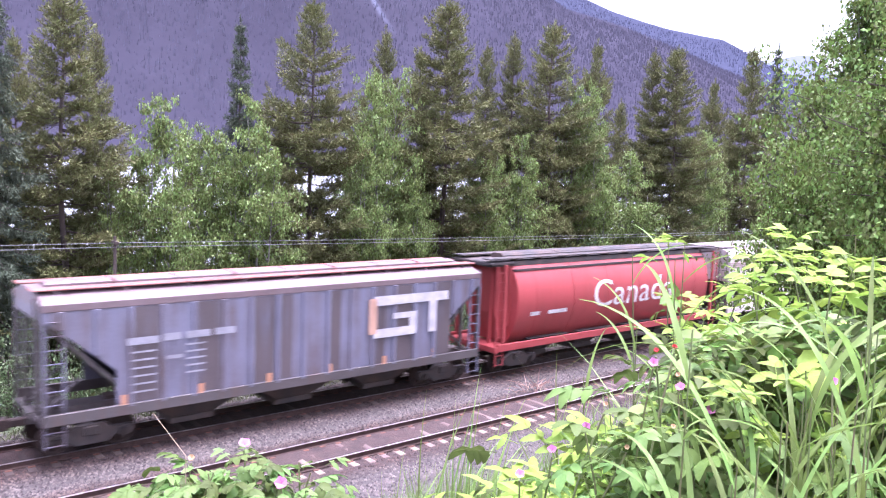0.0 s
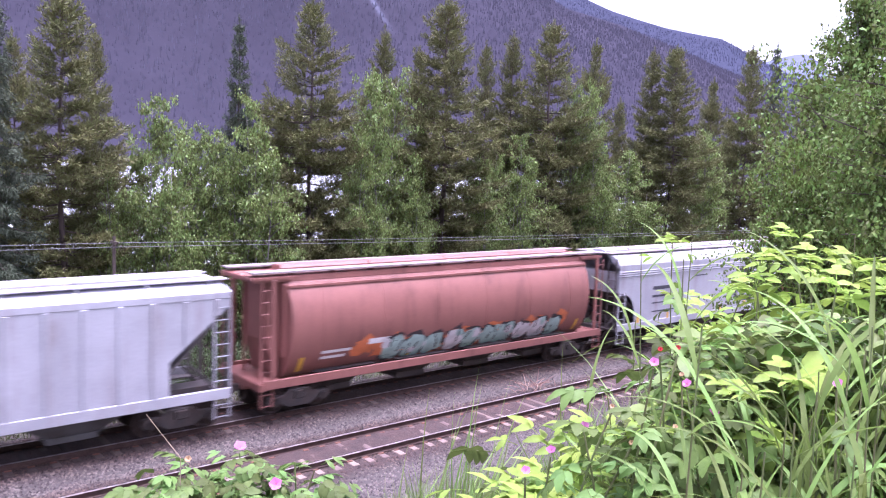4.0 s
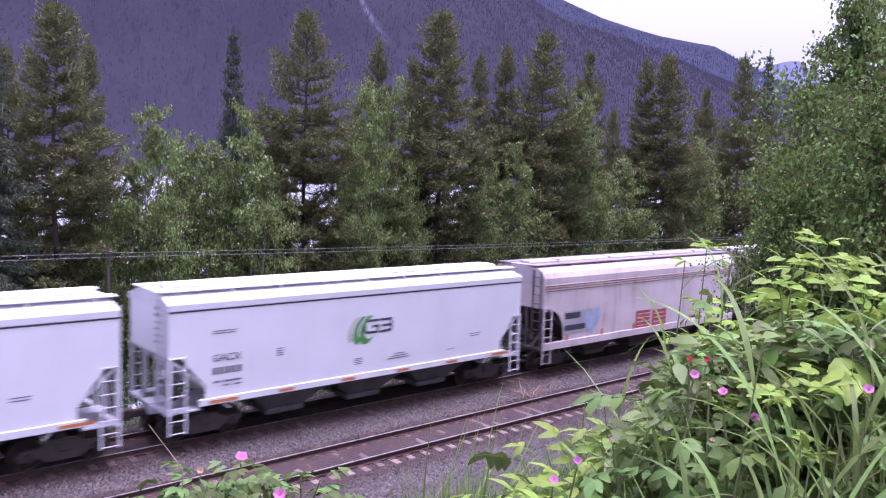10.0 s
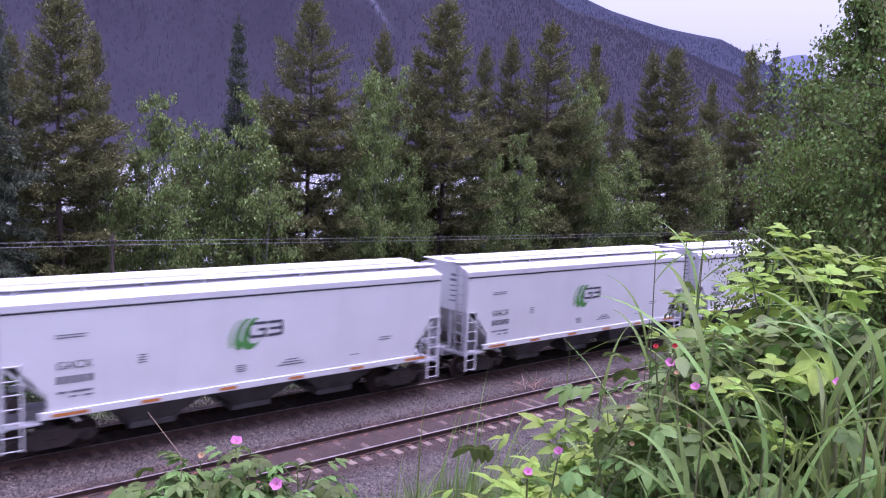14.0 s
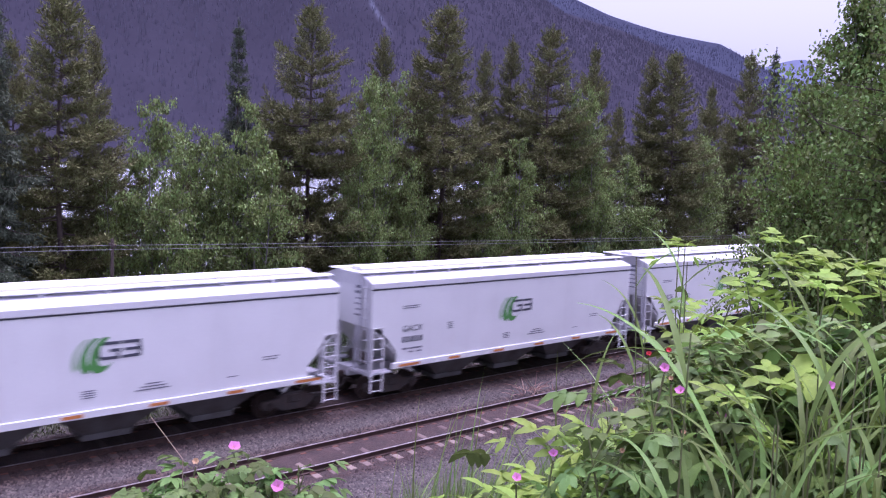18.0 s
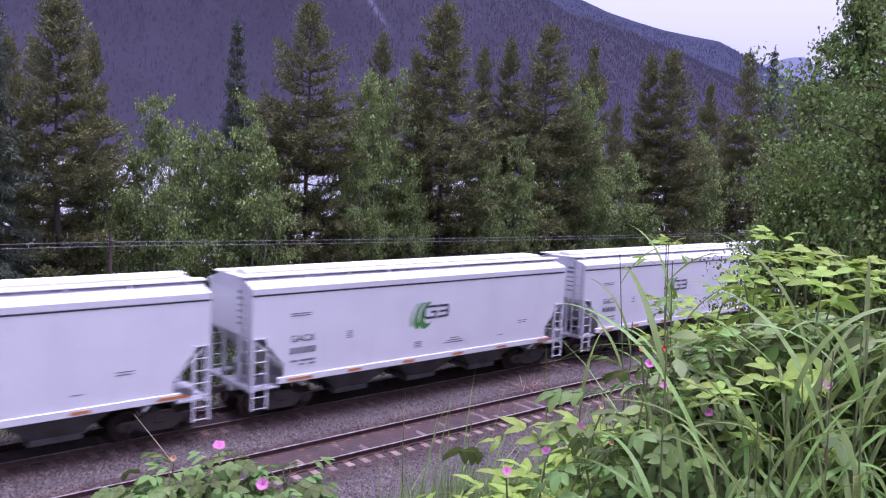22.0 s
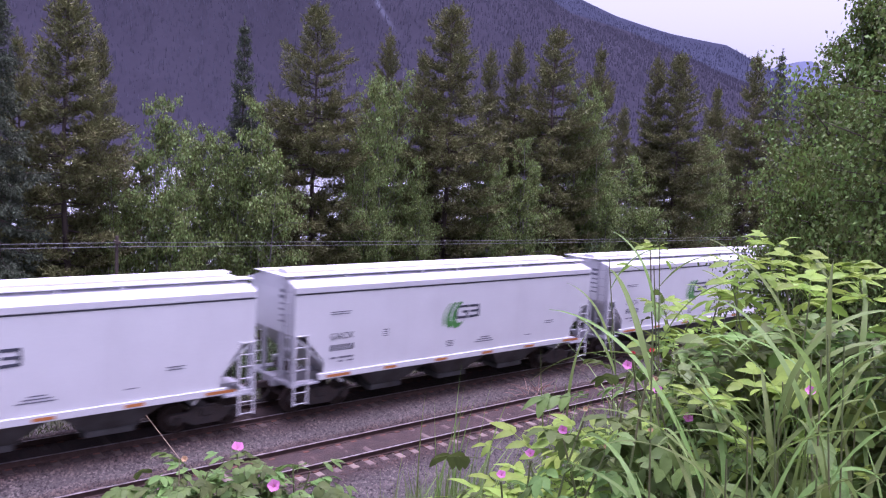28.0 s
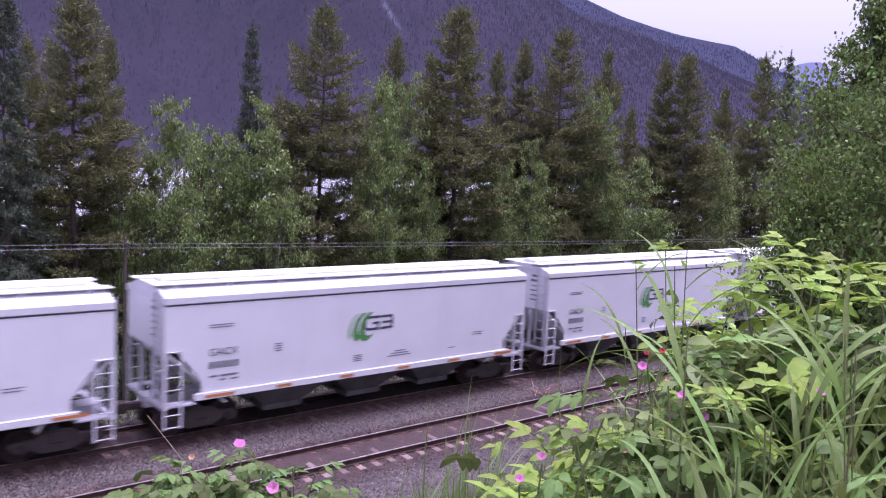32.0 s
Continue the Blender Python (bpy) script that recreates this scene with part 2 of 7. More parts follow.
def soften(bm, width, segments=1):
    bmesh.ops.recalc_face_normals(bm, faces=bm.faces)
    bmesh.ops.bevel(bm, geom=list(bm.edges), offset=width, segments=segments, affect="EDGES")
    return bm


def right(bm):
    bmesh.ops.recalc_face_normals(bm, faces=bm.faces)
    return bm


def sheet(verts, faces, name, smooth=False):
    """A mesh from arrays: verts n x 3, faces m x 3 or m x 4."""
    verts, faces = np.asarray(verts, dtype=np.float32), np.asarray(faces, dtype=np.int32)
    me = bpy.data.meshes.new(name)
    me.vertices.add(len(verts))
    me.vertices.foreach_set("co", verts.ravel())
    k = faces.shape[1]
    me.loops.add(faces.size)
    me.loops.foreach_set("vertex_index", faces.ravel())
    me.polygons.add(len(faces))
    me.polygons.foreach_set("loop_start", np.arange(0, faces.size, k, dtype=np.int32))
    me.polygons.foreach_set("loop_total", np.full(len(faces), k, dtype=np.int32))
    me.update(calc_edges=True)
    if smooth:
        me.shade_smooth()
    return me


def letters(text, size, depth=0.004):
    """Built-in lettering as a mesh in the x-z plane, facing -y, its lower left corner at the origin."""
    cu = bpy.data.curves.new("letters", "FONT")
    cu.body, cu.size, cu.extrude = text, size, depth
    ob = bpy.data.objects.new("letters", cu)
    me = bpy.data.meshes.new_from_object(ob)
    bpy.data.objects.remove(ob)
    me.transform(Matrix.Rotation(radians(90), 4, "X"))
    return me

# ---- ground, lake, mountains ----
LAKE = -9.0
TRACK_FAR, TRACK_NEAR, TIE_STEP = 0.0, -4.58, 0.567


def smooth(a, b, v):
    u = min(1.0, max(0.0, (v - a) / (b - a)))
    return u * u * (3 - 2 * u)


def ground_z(x, y):
    """Height of the ground: the bank with the camera, the level bed of the tracks, the slope down to the lake."""
    n = noise.noise((x * 0.35, y * 0.35, 0.3))
    fine = noise.noise((x * 1.7, y * 1.7, 4.0))
    if y < -8.6:
        u = min(1.0, (-8.6 - y) / 14.2)
        rise = 7.28 * (u ** 1.08) + (0.6 if y < -30 else 0) * smooth(-30, -60, y)
        return -0.42 + rise + 0.12 * n * u + 0.05 * fine
    if y < 3.2:
        off = min(abs(y - TRACK_FAR), abs(y - TRACK_NEAR))
        return -0.198 - 0.12 * smooth(1.25, 2.3, off) + 0.012 * fine + 0.008 * n
    drop = smooth(3.2, 7.0, y) * 1.3 + max(0.0, y - 6.0) * 0.28
    return max(-0.3 - drop + 0.25 * n * smooth(3.2, 8, y), -14.0)


def build_ground():
    xs = sorted(set([-4000, -1500, -600, -250, -120, -60, -30, -15] + [round(-8 + 0.5 * i, 2) for i in range(180)] + list(range(82, 140, 3)) + [160, 200, 300, 500, 900, 1600, 4000]))
    ys = sorted(set([-4000, -1500, -500, -200, -100, -60, -40, -32] + [round(-28 + 0.4 * i, 2) for i in range(130)] + list(range(25, 60, 2)) + [80, 140, 300, 700, 1500, 4500]))
    v = [(x, y, ground_z(x, y)) for y in ys for x in xs]
    k = len(xs)
    f = [(j * k + i, j * k + i + 1, (j + 1) * k + i + 1, (j + 1) * k + i) for j in range(len(ys) - 1) for i in range(k - 1)]
    ob = new("ground", sheet(v, f, "ground", True))
    ob.data.materials.append(EARTH)
    tagged(ob, "grey gravel track bed between grassy banks", "ground", kind="structure")


def between(rows, v):
    """A smooth value from a short table of (place, value) rows."""
    for (a, p), (b, q) in zip(rows, rows[1:]):
        if v <= b:
            return p + (q - p) * min(1.0, max(0.0, (v - a) / (b - a)))
    return rows[-1][1]


NEAR_CREST = [(-2400, 1220), (-745, 1285), (-207, 1261), (396, 1153), (848, 938), (1189, 772), (1343, 694), (1605, 646), (1800, 592), (1974, 536), (2190, 466), (2500, 350), (3400, 120), (4200, 60)]
FAR_CREST = [(-2400, 1420), (-240, 1372), (718, 1177), (1263, 991), (1616, 870), (1799, 812), (1955, 780), (2114, 753), (2309, 736), (2424, 728), (2510, 696), (2598, 657), (2864, 560), (3464, 380), (4400, 150)]
PALE_CREST = [(1800, 560), (2619, 640), (3200, 745), (3347, 790), (3430, 812), (3520, 820), (3764, 700), (4328, 500), (5000, 400)]
OUTWARD, ALONG = Vector((math.sin(radians(25)), math.cos(radians(25)), 0)), Vector((math.cos(radians(25)), -math.sin(radians(25)), 0))


def slope_point(crest, near, depth, jag, seed, s, u):
    """A point on a forested slope: s metres along it, u from its foot (0) to its crest (1)."""
    rough = noise.fractal((s * 0.0018 + seed, u * 2.4, seed), 0.9, 2.2, 5) * jag
    gully = noise.fractal((s * 0.006 + seed, u * 0.8, seed + 3), 0.8, 2.0, 4) * jag * 34 * math.sin(math.pi * min(1.0, u * 1.02))
    p = OUTWARD * (near + u * depth + 90 * rough * (1 - u)) + ALONG * s
    return p.x + EYE.x, p.y + EYE.y, LAKE - 3 + between(crest, s) * u ** 0.92 + 26 * rough * u * (1 - u) * 2 + gully * (1 - u ** 6) + 5 * rough * u


def build_far_shore():
    """The forested mountain across the lake: ridges that fall away towards +x behind one another, with a gully of pale scree."""
    def ridge(name, crest, near, depth, jag, seed, mat, label):
        nx, up = 190, 56
        v = [slope_point(crest, near, depth, jag, seed, -2400 + i * 34, j / up) for i in range(nx + 1) for j in range(up + 1)]
        k = up + 1
        f = [(i * k + j, (i + 1) * k + j, (i + 1) * k + j + 1, i * k + j + 1) for i in range(nx) for j in range(up)]
        ob = new(name, sheet(v, f, name, True))
        ob.data.materials.append(mat)
        tagged(ob, label, "mountain", kind="structure")

    def woods(n, crest, near, depth, seed, jag, lo, hi, mat, label):
        rng = np.random.default_rng(3 + int(seed))
        spots = np.array([slope_point(crest, near, depth, jag, seed, a, b) for a, b in zip(rng.uniform(lo, hi, n), rng.uniform(0.03, 0.95, n))])
        spots[:, 2] -= 4
        tall, wide = rng.uniform(9, 22, n), rng.uniform(2.5, 6.0, n)
        face = rng.normal(0.7, 0.5, n)
        side = np.stack([np.cos(face), -np.sin(face), 0 * face], 1) * wide[:, None] / 2
        up = np.array([0, 0, 1.0]) * tall[:, None]
        v = np.stack([spots - side * 0.6, spots + side * 0.6, spots + side + up * 0.3, spots + up, spots - side + up * 0.3], 1).reshape(-1, 3)
        f = (np.array([(0, 1, 2), (0, 2, 4), (4, 2, 3)])[None] + (np.arange(n) * 5)[:, None, None]).reshape(-1, 3)
        ob = new("far_woods", sheet(v, f, "far_woods"))
        ob.data.materials.append(mat)
        tagged(ob, label, "forest", kind="stuff")

    woods(42000, NEAR_CREST, 1800, 1300, 2.0, 1.0, -1300, 2700, FOREST_TREES, "dark conifers with painted haze covering the mountainside across the lake")
    woods(12000, FAR_CREST, 2300, 1300, 7.0, 0.6, 900, 3000, FARTHER_TREES, "conifers on the farther ridge with painted haze")
    ridge("backdrop_pale_mountain", PALE_CREST, 3600, 700, 0.4, 9.0, FOREST_HAZE, "ridge at the end of the lake, palest with painted blue haze")
    ridge("backdrop_far_mountain", FAR_CREST, 2300, 1300, 0.6, 7.0, FOREST_PALE, "mountain ridge far behind the lake, paler with painted blue haze")
    ridge("backdrop_mountain", NEAR_CREST, 1800, 1300, 1.0, 2.0, FOREST_FAR, "mountainside covered in dark conifer forest, with painted blue haze")


def build_lake():
    ob = new("water", sheet([(-3500, 16, LAKE), (4500, 16, LAKE), (4500, 4600, LAKE), (-3500, 4600, LAKE)], [(0, 1, 2, 3)], "water"))
    ob.data.materials.append(LAKEWATER)
    tagged(ob, "pale rippled lake behind the trees", "water", kind="structure")


EARTH = material("gravel_and_earth", (0.055, 0.046, 0.041), 0.95, vary=0.55, scale=0.9, fine=30, bump=0.8, second=(0.052, 0.042, 0.04))


def brown_near_rails(m, colour):
    """Rust and oil have browned the stones close to the rails."""
    n, l = m.node_tree.nodes, m.node_tree.links
    geo, sep = n.new("ShaderNodeNewGeometry"), n.new("ShaderNodeSeparateXYZ")
    l.new(geo.outputs["Position"], sep.inputs[0])
    spans = []
    for y in (TRACK_FAR, TRACK_NEAR):
        off, dist = n.new("ShaderNodeMath"), n.new("ShaderNodeMath")
        off.inputs[1].default_value, dist.operation = -y, "ABSOLUTE"
        l.new(sep.outputs["Y"], off.inputs[0])
        l.new(off.outputs[0], dist.inputs[0])
        spans.append(dist.outputs[0])
    least, spot, ragged, fade, x = n.new("ShaderNodeMath"), n.new("ShaderNodeTexNoise"), n.new("ShaderNodeMath"), n.new("ShaderNodeMapRange"), n.new("ShaderNodeMix")
    least.operation, ragged.operation, ragged.inputs[1].default_value = "MINIMUM", "MULTIPLY_ADD", 0.9
    l.new(spans[0], least.inputs[0])
    l.new(spans[1], least.inputs[1])
    spot.inputs["Scale"].default_value = 1.1
    l.new(geo.outputs["Position"], spot.inputs["Vector"])
    l.new(spot.outputs["Fac"], ragged.inputs[0])
    l.new(least.outputs[0], ragged.inputs[2])
    fade.inputs[1].default_value, fade.inputs[2].default_value = 1.75, 2.45
    fade.inputs[3].default_value, fade.inputs[4].default_value = 0.85, 0.0
    l.new(ragged.outputs[0], fade.inputs[0])
    x.data_type, x.blend_type = "RGBA", "MULTIPLY"
    l.new(fade.outputs[0], x.inputs[0])
    l.new(colour, x.inputs[6])
    x.inputs[7].default_value = (0.60, 0.38, 0.33, 1)
    return x.outputs[2]


def green_bank(m):
    """Let weeds and moss take over the banks, away from the track bed."""
    n, l = m.node_tree.nodes, m.node_tree.links
    geo, sep, add = n.new("ShaderNodeNewGeometry"), n.new("ShaderNodeSeparateXYZ"), n.new("ShaderNodeMath")
    l.new(geo.outputs["Position"], sep.inputs[0])
    dist = n.new("ShaderNodeMath")
    dist.operation = "ABSOLUTE"
    mid = n.new("ShaderNodeMath")
    mid.inputs[1].default_value = 2.9
    l.new(sep.outputs["Y"], mid.inputs[0])
    l.new(mid.outputs[0], dist.inputs[0])
    spot = n.new("ShaderNodeTexNoise")
    spot.inputs["Scale"].default_value, spot.inputs["Detail"].default_value = 0.9, 6
    l.new(geo.outputs["Position"], spot.inputs["Vector"])
    more = n.new("ShaderNodeMath")
    more.operation = "MULTIPLY_ADD"
    more.inputs[1].default_value = 7.0
    l.new(spot.outputs["Fac"], more.inputs[0])
    l.new(dist.outputs[0], more.inputs[2])
    rng = n.new("ShaderNodeMapRange")
    rng.inputs[1].default_value, rng.inputs[2].default_value = 8.3, 10.0
    l.new(more.outputs[0], rng.inputs[0])
    x = n.new("ShaderNodeMix")
    x.data_type = "RGBA"
    b = n["Principled BSDF"]
    old = brown_near_rails(m, b.inputs["Base Color"].links[0].from_socket)
    l.new(rng.outputs[0], x.inputs[0])
    l.new(old, x.inputs[6])
    x.inputs[7].default_value = (0.055, 0.07, 0.03, 1)
    l.new(x.outputs[2], b.inputs["Base Color"])


green_bank(EARTH)
stone = GRAVEL.node_tree.nodes["Principled BSDF"].inputs["Base Color"]
GRAVEL.node_tree.links.new(brown_near_rails(GRAVEL, stone.links[0].from_socket), stone)



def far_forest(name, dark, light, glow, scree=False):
    """Distant forest: miles of blue haze put into its colours and faint glow."""
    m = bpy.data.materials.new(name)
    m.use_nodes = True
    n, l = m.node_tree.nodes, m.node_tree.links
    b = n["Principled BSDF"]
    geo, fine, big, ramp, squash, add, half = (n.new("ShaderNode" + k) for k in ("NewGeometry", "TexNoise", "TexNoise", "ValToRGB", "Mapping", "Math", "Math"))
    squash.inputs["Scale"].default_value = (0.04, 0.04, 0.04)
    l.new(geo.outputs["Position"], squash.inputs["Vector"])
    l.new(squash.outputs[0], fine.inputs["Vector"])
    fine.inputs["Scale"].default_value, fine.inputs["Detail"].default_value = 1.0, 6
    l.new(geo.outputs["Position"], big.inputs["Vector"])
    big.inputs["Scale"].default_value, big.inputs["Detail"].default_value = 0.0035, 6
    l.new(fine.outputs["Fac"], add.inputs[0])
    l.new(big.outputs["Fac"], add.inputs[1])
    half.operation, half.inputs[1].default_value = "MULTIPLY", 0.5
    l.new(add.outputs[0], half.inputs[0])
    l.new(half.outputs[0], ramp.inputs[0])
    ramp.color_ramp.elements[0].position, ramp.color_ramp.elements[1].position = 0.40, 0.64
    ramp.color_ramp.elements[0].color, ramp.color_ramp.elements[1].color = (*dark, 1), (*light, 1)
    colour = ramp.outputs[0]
    if scree:
        # a narrow gully of pale scree that runs down through the forest
        sep, line, wave, off, dist, mask, low, both, x = (n.new("ShaderNode" + k) for k in ("SeparateXYZ", "Math", "Math", "Math", "Math", "MapRange", "MapRange", "Math", "Mix"))
        l.new(geo.outputs["Position"], sep.inputs[0])
        line.operation, line.inputs[1].default_value, line.inputs[2].default_value = "MULTIPLY_ADD", 0.0, 1338.0
        l.new(sep.outputs["Z"], line.inputs[0])
        l.new(line.outputs[0], off.inputs[0])
        l.new(sep.outputs["X"], off.inputs[1])
        wave.operation, wave.inputs[1].default_value = "MULTIPLY_ADD", 22.0
        l.new(fine.outputs["Fac"], wave.inputs[0])
        l.new(off.outputs[0], wave.inputs[2])
        off.operation = "SUBTRACT"
        dist.operation = "ABSOLUTE"
        l.new(wave.outputs[0], dist.inputs[0])
        mask.inputs[1].default_value, mask.inputs[2].default_value = 2.0, 13.0
        mask.inputs[3].default_value, mask.inputs[4].default_value = 0.85, 0.0
        l.new(dist.outputs[0], mask.inputs[0])
        low.inputs[1].default_value, low.inputs[2].default_value = 370.0, 470.0
        l.new(sep.outputs["Z"], low.inputs[0])
        both.operation = "MULTIPLY"
        l.new(mask.outputs[0], both.inputs[0])
        l.new(low.outputs[0], both.inputs[1])
        x.data_type = "RGBA"
        l.new(both.outputs[0], x.inputs[0])
        l.new(colour, x.inputs[6])
        x.inputs[7].default_value = (0.085, 0.088, 0.118, 1)
        colour = x.outputs[2]
    # The surface emits light itself, standing in for lit haze.
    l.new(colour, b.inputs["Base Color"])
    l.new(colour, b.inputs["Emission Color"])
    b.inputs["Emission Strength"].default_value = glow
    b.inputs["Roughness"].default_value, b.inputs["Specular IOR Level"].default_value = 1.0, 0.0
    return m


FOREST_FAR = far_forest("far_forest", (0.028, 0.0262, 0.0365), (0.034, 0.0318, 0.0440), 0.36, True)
# Conifers coloured lighter than the slopes, offsetting their dim upright faces.
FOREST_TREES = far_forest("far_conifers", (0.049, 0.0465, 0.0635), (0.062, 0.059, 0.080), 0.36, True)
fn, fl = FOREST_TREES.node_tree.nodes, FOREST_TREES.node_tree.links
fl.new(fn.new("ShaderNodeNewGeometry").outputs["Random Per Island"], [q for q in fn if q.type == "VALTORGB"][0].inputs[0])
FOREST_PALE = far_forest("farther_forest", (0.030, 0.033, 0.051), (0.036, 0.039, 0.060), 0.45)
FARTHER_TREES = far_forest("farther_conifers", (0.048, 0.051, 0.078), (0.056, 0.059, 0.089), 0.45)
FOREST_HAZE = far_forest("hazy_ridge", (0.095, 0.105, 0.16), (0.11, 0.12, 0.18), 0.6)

LAKEWATER = bpy.data.materials.new("lake_water")
LAKEWATER.use_nodes = True
ln, ll = LAKEWATER.node_tree.nodes, LAKEWATER.node_tree.links
lb = ln["Principled BSDF"]
# Pale base colour adds reflected sky brightness to the grey of the water.
lb.inputs["Base Color"].default_value = (0.34, 0.36, 0.36, 1)
lb.inputs["Roughness"].default_value, lb.inputs["IOR"].default_value = 0.18, 1.33
lgeo, lnoise, lbump = ln.new("ShaderNodeNewGeometry"), ln.new("ShaderNodeTexNoise"), ln.new("ShaderNodeBump")
ll.new(lgeo.outputs["Position"], lnoise.inputs["Vector"])
lnoise.inputs["Scale"].default_value, lnoise.inputs["Detail"].default_value = 0.7, 4
lbump.inputs["Strength"].default_value, lbump.inputs["Distance"].default_value = 0.7, 0.4
ll.new(lnoise.outputs["Fac"], lbump.inputs["Height"])
ll.new(lbump.outputs[0], lb.inputs["Normal"])

build_ground()
build_far_shore()
build_lake()


# ---- the two tracks ----
BEDFILL = material("brown_track_dirt", (0.052, 0.029, 0.025), 0.95, vary=0.6, scale=2.5, fine=40, bump=0.9, second=(0.032, 0.021, 0.019))
def build_track(name, y, label):
    track = thing(name, label, "railway track", pose(0, y, 0), kind="structure")
    for side in (-1, 1):
        c = side * 0.7525
        foot = bmesh.new()
        prism(foot, [(c - 0.07, -0.17), (c + 0.07, -0.17), (c + 0.07, -0.155), (c + 0.012, -0.135), (c + 0.012, -0.04), (c + 0.036, -0.03),
                     (c + 0.036, -0.004), (c - 0.036, -0.004), (c - 0.036, -0.03), (c - 0.012, -0.04), (c - 0.012, -0.135), (c - 0.07, -0.155)], "x", -40, 260)
        rail = part("rail", foot, RAILRUST, track, "rusty steel rail")
        top = bmesh.new()
        box(top, -40, 260, c - 0.034, c + 0.034, -0.005, 0.0)
        part("railhead", top, RAILTOP, rail, "worn shiny running surface")
    bm = bmesh.new()
    box(bm, -0.115, 0.115, -1.22, 1.22, -0.36, -0.17)
    soften(bm, 0.015)
    me = bpy.data.meshes.new("tie")
    bm.to_mesh(me)
    bm.free()
    rnd = random.Random(5 if y else 6)
    for i in range(145):
        # The main line's ties are darker than the siding's.
        part_of("tie", me, WOOD if y else DARKWOOD, track, m=pose(1.0 + i * TIE_STEP + rnd.uniform(-0.03, 0.03), rnd.uniform(-0.05, 0.05), rnd.uniform(-0.012, 0.004), 0, 0, rnd.uniform(-1.2, 1.2)))
    fill = []
    for i in range(420):
        for j in range(9):
            xx, yy = -2 + i * 0.22, -0.68 + 1.36 * j / 8
            fill.append((xx, yy, -0.170 + 0.024 * noise.noise((xx * 1.3, yy * 1.3 + y, 2.0)) + 0.012 * noise.noise((xx * 6, yy * 6, 5.0))))
    bed = sheet(fill, [(a * 9 + b, (a + 1) * 9 + b, (a + 1) * 9 + b + 1, a * 9 + b + 1) for a in range(419) for b in range(8)], "bed_fill")
    part_of("bed_fill", bed, BEDFILL, track, "brown dirt and fine gravel between the rails")
    plate = bmesh.new()
    for i in range(145):
        for side in (-1, 1):
            box(plate, 1.0 + i * TIE_STEP - 0.09, 1.0 + i * TIE_STEP + 0.09, side * 0.7525 - 0.16, side * 0.7525 + 0.16, -0.172, -0.158)
    tagged(part("tie_plates", plate, RUST, track, "rusty tie plates under the rails"), kind="stuff")
    return track


build_track("railway_track", TRACK_FAR, "rusty main line track on wooden ties")
build_track("railway_track", TRACK_NEAR, "rusty siding track on grey wooden ties")

# ---- the freight train ----
SPEED = 19.12
TRAIN = []


def mesh_of(name, bm):
    me = bpy.data.meshes.new(name)
    bm.to_mesh(me)
    bm.free()
    return me


def make_truck_meshes():
    out = {}
    bm = bmesh.new()
    prism(bm, [(-1.22, 0.52), (-1.14, 0.66), (-0.62, 0.66), (-0.36, 0.82), (0.36, 0.82), (0.62, 0.66), (1.14, 0.66), (1.22, 0.52), (1.1, 0.34),
               (0.92, 0.34), (0.72, 0.42), (0.42, 0.24), (-0.42, 0.24), (-0.72, 0.42), (-0.92, 0.34), (-1.1, 0.34)], "y", -0.09, 0.09)
    soften(bm, 0.02)
    out["side_frame"] = mesh_of("side_frame", bm)
    bm = bmesh.new()
    for x in (-0.2, 0, 0.2):
        tube(bm, [(x, 0, 0.3 + 0.34 * k / 9) for k in range(10)], 0.075, 8)
    out["spring_group"] = mesh_of("spring_group", right(bm))
    bm = bmesh.new()
    box(bm, -0.2, 0.2, -1.15, 1.15, 0.5, 0.78)
    out["bolster"] = mesh_of("bolster", soften(bm, 0.03))
    bm = bmesh.new()
    r = 0.46
    for s in (-1, 1):
        ring = []
        prof = [(0.66, 0.10), (0.66, 0.37), (0.69, 0.40), (0.69, r + 0.025), (0.715, r + 0.02), (0.725, r), (0.80, r - 0.012), (0.80, 0.40), (0.74, 0.36), (0.74, 0.16), (0.80, 0.13), (0.80, 0.0)]
        for k in range(24):
            a = 2 * math.pi * k / 24
            ring.append([bm.verts.new((q * math.cos(a), s * yy, q * math.sin(a))) for yy, q in prof[:-1]])
        for k in range(24):
            for j in range(len(prof) - 2):
                bm.faces.new((ring[k][j], ring[k][j + 1], ring[(k + 1) % 24][j + 1], ring[(k + 1) % 24][j]))
        bm.faces.new([ring[k][-1] for k in range(24)])
        for k in range(3):
            a = 2 * math.pi * k / 3
            tube(bm, [(0.2 * math.cos(a), s * 0.80, 0.2 * math.sin(a)), (0.36 * math.cos(a), s * 0.775, 0.36 * math.sin(a))], 0.035, 5)
    tube(bm, [(0, -0.98, 0), (0, 0.98, 0)], 0.085, 10)
    out["wheelset"] = mesh_of("wheelset", right(bm))
    bm = bmesh.new()
    tube(bm, [(0, -0.13, 0), (0, 0.13, 0)], 0.13, 10)
    out["axle_box"] = mesh_of("axle_box", right(bm))
    return out


TRUCK = make_truck_meshes()


